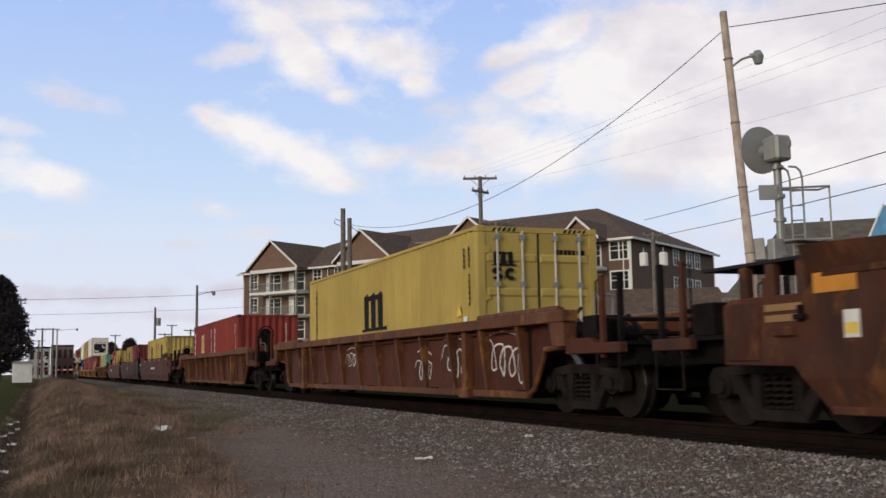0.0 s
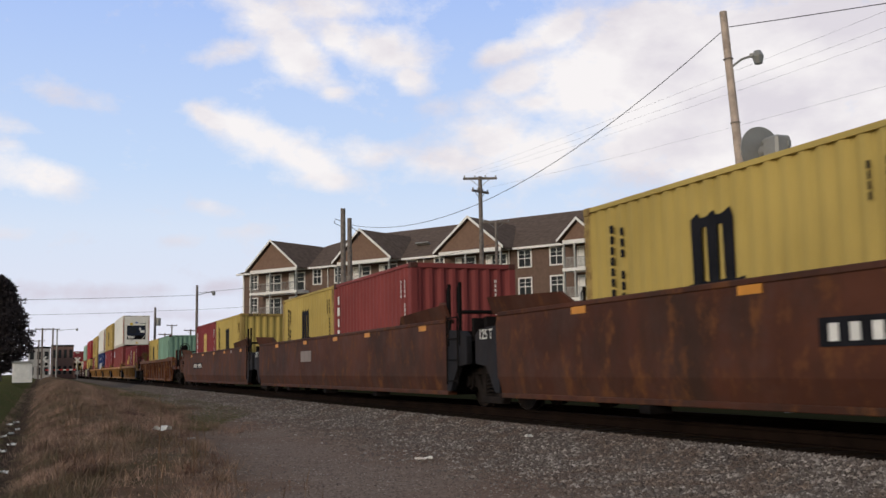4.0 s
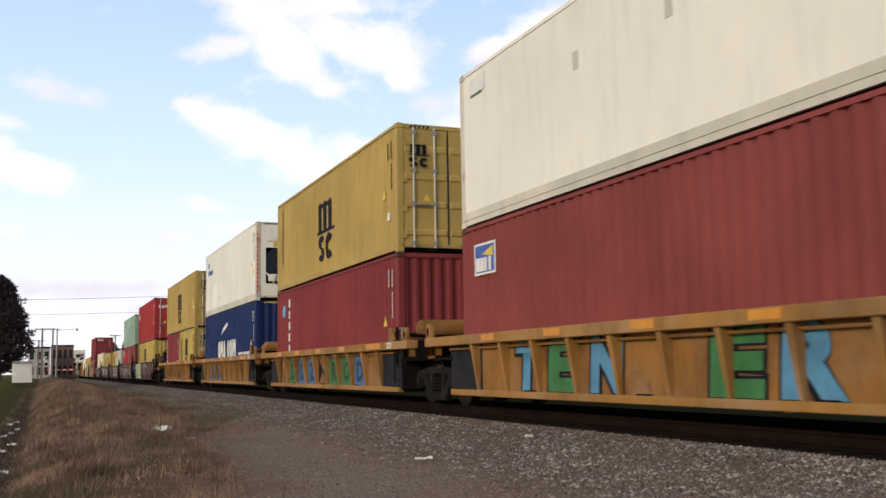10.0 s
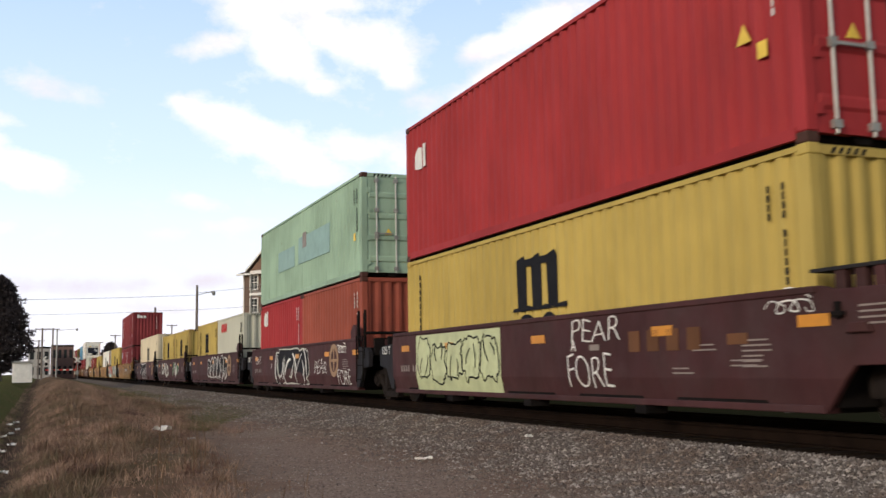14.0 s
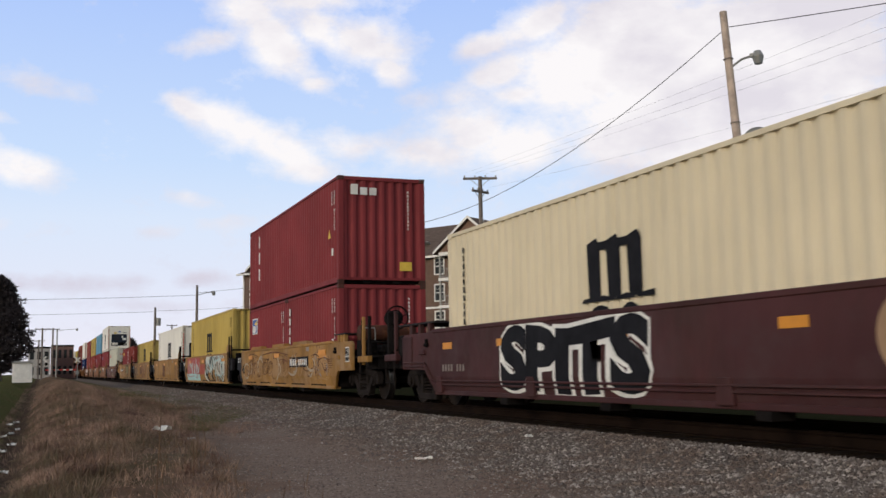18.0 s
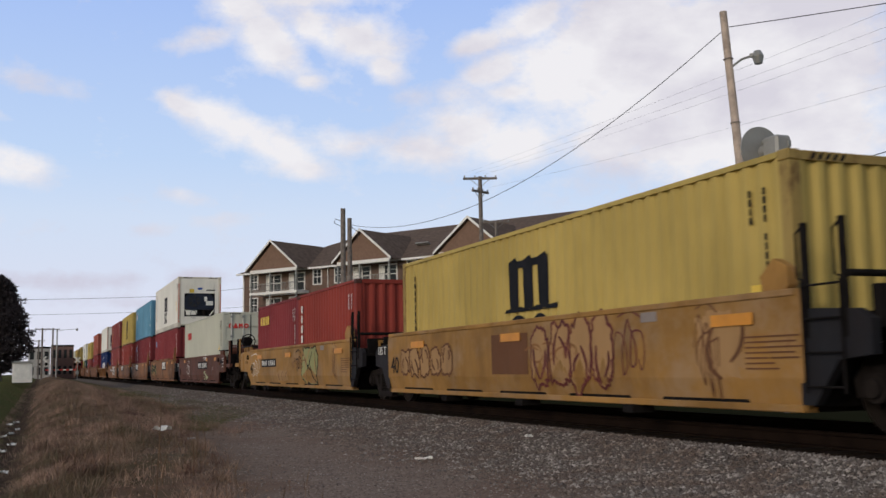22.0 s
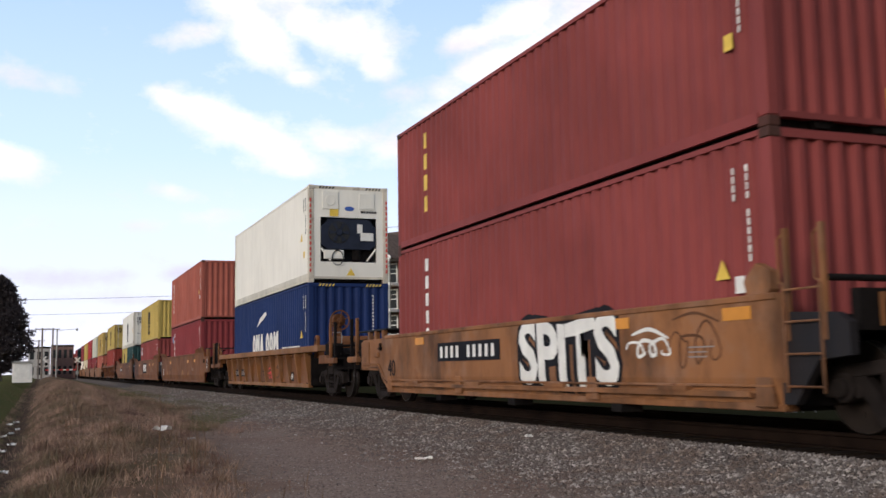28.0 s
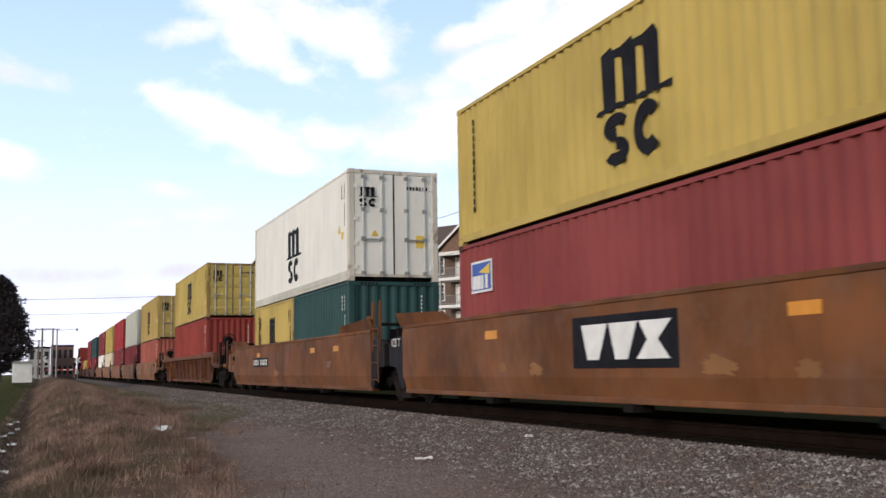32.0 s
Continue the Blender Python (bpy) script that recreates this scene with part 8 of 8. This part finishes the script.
def stone(rng, p, vs, fs, lo=0.018, hi=0.045):
    r = lo + (hi - lo) * rng.random() ** 1.8
    k = len(vs)
    a = rng.uniform(0, 6.28)
    for i in range(4):
        q = a + i * 1.571 + rng.uniform(-0.4, 0.4)
        vs.append((p[0] + r * math.cos(q) * rng.uniform(0.7, 1.2), p[1] + r * math.sin(q) * rng.uniform(0.7, 1.2), p[2] + r * rng.uniform(-0.1, 0.35)))
    vs.append((p[0] + r * rng.uniform(-0.4, 0.4), p[1] + r * rng.uniform(-0.4, 0.4), p[2] + r * rng.uniform(0.5, 0.95)))
    for i in range(4):
        fs.append((k + i, k + (i + 1) % 4, k + 4))


def on_bed(rng):
    y = 4.5 + 75 * rng.random() ** 2.2
    x = rng.uniform(3.9, 7.1)
    if x < 6.1 and rng.random() > ((x - 3.7) / 2.4) ** 1.6:
        return None
    return (x, y, ground_z(x, y))


def on_lot(rng):
    y = 6.5 + 26 * rng.random() ** 1.6
    x = rng.uniform(0.6, 6.2)
    return (x, y, ground_z(x, y)) if x > 0.6 + rng.random() * 2.4 + 0.05 * (y - 9) else None


scatter("ballast_stones", 88000, on_bed, lambda r, p, v, f: stone(r, p, v, f, 0.010, 0.038), "stones", "grey crushed stone ballast beside the rails", "ballast")
scatter("gravel_stones", 40000, on_lot, lambda r, p, v, f: stone(r, p, v, f, 0.005, 0.017), "lot_stones", "small loose gravel on the lot", "gravel")


def blade(rng, p, vs, fs, lo, hi, bend=0.5):
    h = rng.uniform(lo, hi)
    a, w = rng.uniform(0, 6.28), h * 0.016 + 0.0016
    dx, dy = math.cos(a) * w, math.sin(a) * w
    b = rng.uniform(0, 6.28)
    lx, ly = math.cos(b) * h * bend * rng.random(), math.sin(b) * h * bend * rng.random()
    k = len(vs)
    vs += [(p[0] - dx, p[1] - dy, p[2]), (p[0] + dx, p[1] + dy, p[2]), (p[0] + lx * 0.4 + dx * 0.6, p[1] + ly * 0.4 + dy * 0.6, p[2] + h * 0.6), (p[0] + lx * 0.4 - dx * 0.6, p[1] + ly * 0.4 - dy * 0.6, p[2] + h * 0.6), (p[0] + lx, p[1] + ly, p[2] + h * 0.92)]
    fs += [(k, k + 1, k + 2, k + 3), (k + 3, k + 2, k + 4)]


def on_bank(rng):
    y = 8 + 60 * rng.random() ** 2.0
    x = rng.uniform(-0.85, 4.4)
    if -0.66 < x < -0.2 and rng.random() < 0.55:
        return None
    edge = min(4.2, 1.05 + 0.15 * (y - 9)) - x
    mat = noise.noise(Vector((x * 1.3, y * 0.17, 3))) + 0.6 * noise.noise(Vector((x * 4.1, y * 0.9, 8)))
    if rng.random() > smooth(-0.9, 1.3, edge + 1.1 * mat) * (0.35 + 0.65 * smooth(-0.45, 0.25, mat)):
        return None
    return (x, y, ground_z(x, y) - 0.01)


def on_lawn(rng):
    if rng.random() < 0.5:
        y = 9 + 58 * rng.random() ** 1.4
        x = rng.uniform(-3.5, -0.8)
    else:
        y = 20 + 50 * rng.random()
        x = 2.6 + 3.0 * rng.random() * smooth(17, 30, y)
        if noise.noise(Vector((x * 0.8, y * 0.15, 9))) < rng.uniform(-0.35, 0.15):
            return None
    return (x, y, ground_z(x, y) - 0.01)


scatter("dry_grass", 190000, on_bank, lambda r, p, v, f: blade(r, p, v, f, 0.015, 0.05 + 0.12 * r.random() ** 3, 1.7), "dry_grass", "matted dry brown grass on a low bank", "grass")
scatter("green_grass", 80000, on_lawn, lambda r, p, v, f: blade(r, p, v, f, 0.03, 0.08, 1.0), "green_grass", "short olive green grass", "grass")
scatter("fallen_leaves", 260, lambda r: (lambda x, y: (x, y, ground_z(x, y) + 0.02))(r.gauss(1.35, 0.55), 9.5 + 8 * r.random() ** 1.3), lambda r, p, v, f: stone(r, p, v, f, 0.008, 0.026), "leaves", "brown fallen leaves and scraps in the grass", "leaves")


def on_crest(rng):
    y = 8.5 + 26 * rng.random() ** 1.6
    x = rng.uniform(-0.1, 2.6)
    return (x, y, ground_z(x, y) - 0.01) if noise.noise(Vector((x * 1.3, y * 0.6, 21))) > rng.uniform(-0.3, 0.4) else None


scatter("dead_stems", 420, on_crest, lambda r, p, v, f: blade(r, p, v, f, 0.08, 0.24, 0.9), "weed", "thin upright dead grass stems", "grass")


TUFTS = []
tuft_rng = random.Random(77)
while len(TUFTS) < 240:
    q = on_bank(tuft_rng)
    if q and q[1] < 40 and q[0] > -0.1:
        TUFTS.append((q, tuft_rng.uniform(0.05, 0.17)))


def on_tuft(rng):
    (x, y, z), r = TUFTS[int(rng.random() * len(TUFTS))]
    x, y = x + rng.gauss(0, r), y + rng.gauss(0, r)
    return (x, y, ground_z(x, y) - 0.01)


M["tuft"] = leaf_mat("pale_dead_grass_tufts", (0.40, 0.27, 0.20), (0.21, 0.133, 0.098), (0.085, 0.076, 0.040), (0.15, 0.113, 0.070), 0.65, 1.4, (0.115, 0.062, 0.05))
scatter("grass_tufts", 20000, on_tuft, lambda r, p, v, f: blade(r, p, v, f, 0.06, 0.22, 1.3), "tuft", "pale tufts of long dead grass on the bank", "grass")


def weed(x, y, h, seed):
    rng = random.Random(seed)
    t = thing("dead_weed", pose(x, y, ground_z(x, y)), "thin leafless dead weed stalk in dry grass", "weed")

    def stems(bm):
        a = Vector((0, 0, 0))
        d = Vector((rng.uniform(-0.1, 0.1), rng.uniform(-0.1, 0.1), 1)).normalized()
        for i in range(5):
            b = a + d * h / 5
            tube(bm, a, b, 0.007 - i * 0.0009, 0.0065 - i * 0.0009, 5)
            if i > 1:
                s = Vector((rng.uniform(-1, 1), rng.uniform(-1, 1), 1)).normalized() * h * 0.16
                tube(bm, b, b + s, 0.0025, 0.001, 4)
            a, d = b, (d + Vector((rng.uniform(-0.2, 0.2), rng.uniform(-0.2, 0.2), 0))).normalized()
    part("stalk", stems, "weed", t)


for i, (x, y, h) in enumerate(((1.0, 9.7, 0.98), (1.75, 12.4, 0.5), (0.75, 12.6, 0.6), (1.3, 12.0, 0.5), (1.05, 14, 0.5), (0.4, 13.0, 0.45), (2.0, 13.5, 0.5), (0.9, 16, 0.5), (1.1, 18, 0.55), (0.2, 11.6, 0.4), (0.65, 11.2, 0.5), (1.2, 11.0, 0.35), (1.6, 11.6, 0.45), (0.35, 14.4, 0.5), (1.4, 15.2, 0.4), (1.9, 16.5, 0.45), (0.7, 19.5, 0.5))):
    weed(x, y, h, i)


def litter(name, x, y, sx, sy, rz, mat, label, lift=0.012, seed=0):
    rng = random.Random(seed)
    t = part(name, lambda bm: crumple(bm, sx, sy, rng), mat, None, m=pose(x, y, ground_z(x, y) + lift, 0, 0, rz))
    tagged(t, label, "litter")


def crumple(bm, sx, sy, rng):
    n = 5
    g = [[bm.verts.new(((i / n - 0.5) * sx, (j / n - 0.5) * sy, 0.04 + rng.uniform(-0.3, 0.3) * min(sx, sy))) for i in range(n + 1)] for j in range(n + 1)]
    for j in range(n):
        for i in range(n):
            bm.faces.new((g[j][i], g[j][i + 1], g[j + 1][i + 1], g[j + 1][i]))


litter("paper_scrap", 4.45, 12.0, 0.22, 0.07, -18, "chalk", "white strip of paper on gravel", seed=1)
litter("plastic_bag", 2.05, 19.0, 0.32, 0.16, 10, "chalk", "crumpled white plastic scrap in dry grass", 0.05, 2)
litter("paper_scrap", 2.3, 17.0, 0.13, 0.08, 30, "galv", "pale blue plastic scrap in gravel", 0.02, 3)
litter("paper_scrap", 6.35, 12.9, 0.1, 0.08, 20, "chalk", "small white scrap on ballast", 0.03, 4)
for i in range(10):
    litter("paper_scrap", -0.55 + 0.12 * math.sin(i * 2.1), 13.5 + i * 1.7, 0.14, 0.1, i * 40, "chalk", "pale rubbish in a ditch", 0.02, 5 + i)


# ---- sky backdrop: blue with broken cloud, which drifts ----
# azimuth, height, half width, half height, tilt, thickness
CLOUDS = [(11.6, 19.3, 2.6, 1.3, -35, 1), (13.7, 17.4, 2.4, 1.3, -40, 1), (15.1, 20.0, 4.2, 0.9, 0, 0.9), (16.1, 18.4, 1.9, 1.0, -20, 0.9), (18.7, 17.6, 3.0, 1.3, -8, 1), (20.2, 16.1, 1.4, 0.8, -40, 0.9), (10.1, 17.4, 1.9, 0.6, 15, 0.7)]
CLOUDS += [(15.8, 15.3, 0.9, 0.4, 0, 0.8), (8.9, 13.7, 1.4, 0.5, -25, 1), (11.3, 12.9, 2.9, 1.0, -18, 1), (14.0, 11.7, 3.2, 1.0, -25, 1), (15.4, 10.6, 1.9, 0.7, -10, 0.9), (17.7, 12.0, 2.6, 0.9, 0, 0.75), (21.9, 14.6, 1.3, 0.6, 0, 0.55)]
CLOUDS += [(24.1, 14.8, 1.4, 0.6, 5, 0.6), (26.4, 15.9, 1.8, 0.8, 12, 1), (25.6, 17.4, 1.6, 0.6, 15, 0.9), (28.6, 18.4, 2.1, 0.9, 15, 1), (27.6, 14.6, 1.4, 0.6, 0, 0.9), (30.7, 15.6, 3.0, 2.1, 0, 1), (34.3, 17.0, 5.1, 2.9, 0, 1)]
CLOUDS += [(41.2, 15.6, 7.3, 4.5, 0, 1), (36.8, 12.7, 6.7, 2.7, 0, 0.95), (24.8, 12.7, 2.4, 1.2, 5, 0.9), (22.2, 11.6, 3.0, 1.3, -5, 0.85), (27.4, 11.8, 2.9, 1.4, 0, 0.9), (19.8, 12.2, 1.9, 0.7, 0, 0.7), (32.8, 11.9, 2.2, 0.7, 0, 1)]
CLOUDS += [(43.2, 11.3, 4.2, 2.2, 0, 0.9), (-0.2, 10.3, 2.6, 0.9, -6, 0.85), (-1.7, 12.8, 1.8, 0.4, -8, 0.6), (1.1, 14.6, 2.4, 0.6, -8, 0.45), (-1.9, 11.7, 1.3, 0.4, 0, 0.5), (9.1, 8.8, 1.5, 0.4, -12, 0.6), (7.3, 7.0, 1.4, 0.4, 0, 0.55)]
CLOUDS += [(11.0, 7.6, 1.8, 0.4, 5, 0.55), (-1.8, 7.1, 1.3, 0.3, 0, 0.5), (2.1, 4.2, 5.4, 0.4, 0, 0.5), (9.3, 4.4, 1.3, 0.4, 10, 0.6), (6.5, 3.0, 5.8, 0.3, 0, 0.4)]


def sky_mat():
    m = bpy.data.materials.new("sky_with_clouds")
    m.use_nodes = True
    nt = m.node_tree
    nt.nodes.clear()
    out, em = nt.nodes.new("ShaderNodeOutputMaterial"), nt.nodes.new("ShaderNodeEmission")
    att = nt.nodes.new("ShaderNodeAttribute")
    att.attribute_name = "cloud"
    sep = nt.nodes.new("ShaderNodeSeparateColor")
    nt.links.new(att.outputs["Color"], sep.inputs[0])
    n1 = noise_node(nt, 0.0085, (1, 1, 1.6), 9, 0.64, shift=False)
    n2 = noise_node(nt, 0.0030, (1, 1, 1.8), 6, 0.55, shift=False)
    add = nt.nodes.new("ShaderNodeMath")
    add.operation = "MULTIPLY_ADD"
    add.inputs[1].default_value = 1.35
    nt.links.new(n1.outputs[0], add.inputs[0])
    nt.links.new(sep.outputs[0], add.inputs[2])
    dens = ramp(nt, add.outputs[0], 0.80, 1.46)
    low = mixc(nt, ramp(nt, sep.outputs[1], 0.0, 0.5), (0.79, 0.77, 0.855), (0.60, 0.74, 0.92))
    blue = mixc(nt, ramp(nt, sep.outputs[1], 0.35, 1.0), low, (0.36, 0.51, 0.90))
    white = mixc(nt, ramp(nt, n2.outputs[0], 0.38, 0.60), (0.72, 0.685, 0.74), (0.91, 0.88, 0.885))
    white = mixc(nt, ramp(nt, sep.outputs[1], 0.20, 0.42), (0.63, 0.60, 0.69), white)      # low clouds stand grey before the pale horizon
    c = mixc(nt, dens, blue, white)
    nt.links.new(c, em.inputs[0])
    em.inputs[1].default_value = 1.0
    nt.links.new(em.outputs[0], out.inputs[0])
    return m


def sky_backdrop():
    R, az, el = 2600.0, np.arange(-45, 90.1, 0.25), np.arange(-1.5, 40.1, 0.2)
    A, E = np.meshgrid(az, el)
    q, p = np.radians(A), np.radians(E)
    vs = np.stack((R * np.sin(q) * np.cos(p), R * np.cos(q) * np.cos(p), R * np.sin(p)), -1).reshape(-1, 3).tolist()
    d = np.zeros_like(A)
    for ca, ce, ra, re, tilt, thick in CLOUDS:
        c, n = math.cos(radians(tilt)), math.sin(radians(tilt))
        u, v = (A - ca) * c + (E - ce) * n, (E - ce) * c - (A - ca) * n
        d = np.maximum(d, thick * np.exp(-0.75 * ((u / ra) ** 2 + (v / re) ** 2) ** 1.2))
    far = (E > 22) | (A > 50) | (A < -6)          # broken cloud all round
    d = np.where(far, np.maximum(d, 0.45 + 0.35 * np.sin(A * 0.31 + 2 * np.sin(E * 0.4)) * np.cos(E * 0.5 + A * 0.17)), d)
    veil = 0.08 * np.exp(-((E - 3.5) / 3.0) ** 2) + 0.26 * np.clip((A - 22) / 14, 0, 1) * np.exp(-((E - 13) / 10) ** 2)
    cols = np.stack((np.clip(d * 0.9 + veil, 0, 1), np.clip(E / 22, 0, 1), 0 * A, 0 * A + 1), -1).ravel().tolist()
    n = len(az)
    fs = [(j * n + i, j * n + i + 1, (j + 1) * n + i + 1, (j + 1) * n + i) for j in range(len(el) - 1) for i in range(n - 1)]
    me = bpy.data.meshes.new("backdrop")
    me.from_pydata(vs, [], fs)
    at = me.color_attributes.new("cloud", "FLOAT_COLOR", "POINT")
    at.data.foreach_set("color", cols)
    me.polygons.foreach_set("use_smooth", [True] * len(me.polygons))
    ob = put("backdrop", me, sky_mat(), None, pose(0, 0, 0.72))
    return tagged(ob, "blue sky with broken white and lavender clouds", "sky", kind="structure")


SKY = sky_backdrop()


# ---- what moves ----
def motions():
    times = [4.0 * i for i in range(9)]
    for ob, x, y, z in MOVERS:
        walk(ob, [(t, pose(x, y - advance(t), z)) for t in times])
    walk(SKY, [(0.0, pose(0, 0, 0.72)), (32.0, pose(0, 0, 0.72, 1.0, -0.4, 2.6))])
    # the wheelsets roll; those at alike places of their trucks share one set of keys
    first = {}
    for ws, s in WHEELSETS:
        if s not in first:
            walk(ws, [(i / FPS, pose(0, s * 0.9, WHEEL, math.degrees(advance(i / FPS) / WHEEL) % 360)) for i in range(32 * FPS + 1)])
            first[s] = ws
        else:
            src = first[s].animation_data
            ws.rotation_mode = "QUATERNION"
            keys = ws.animation_data_create()
            keys.action, keys.action_slot = src.action, src.action_slot


motions()
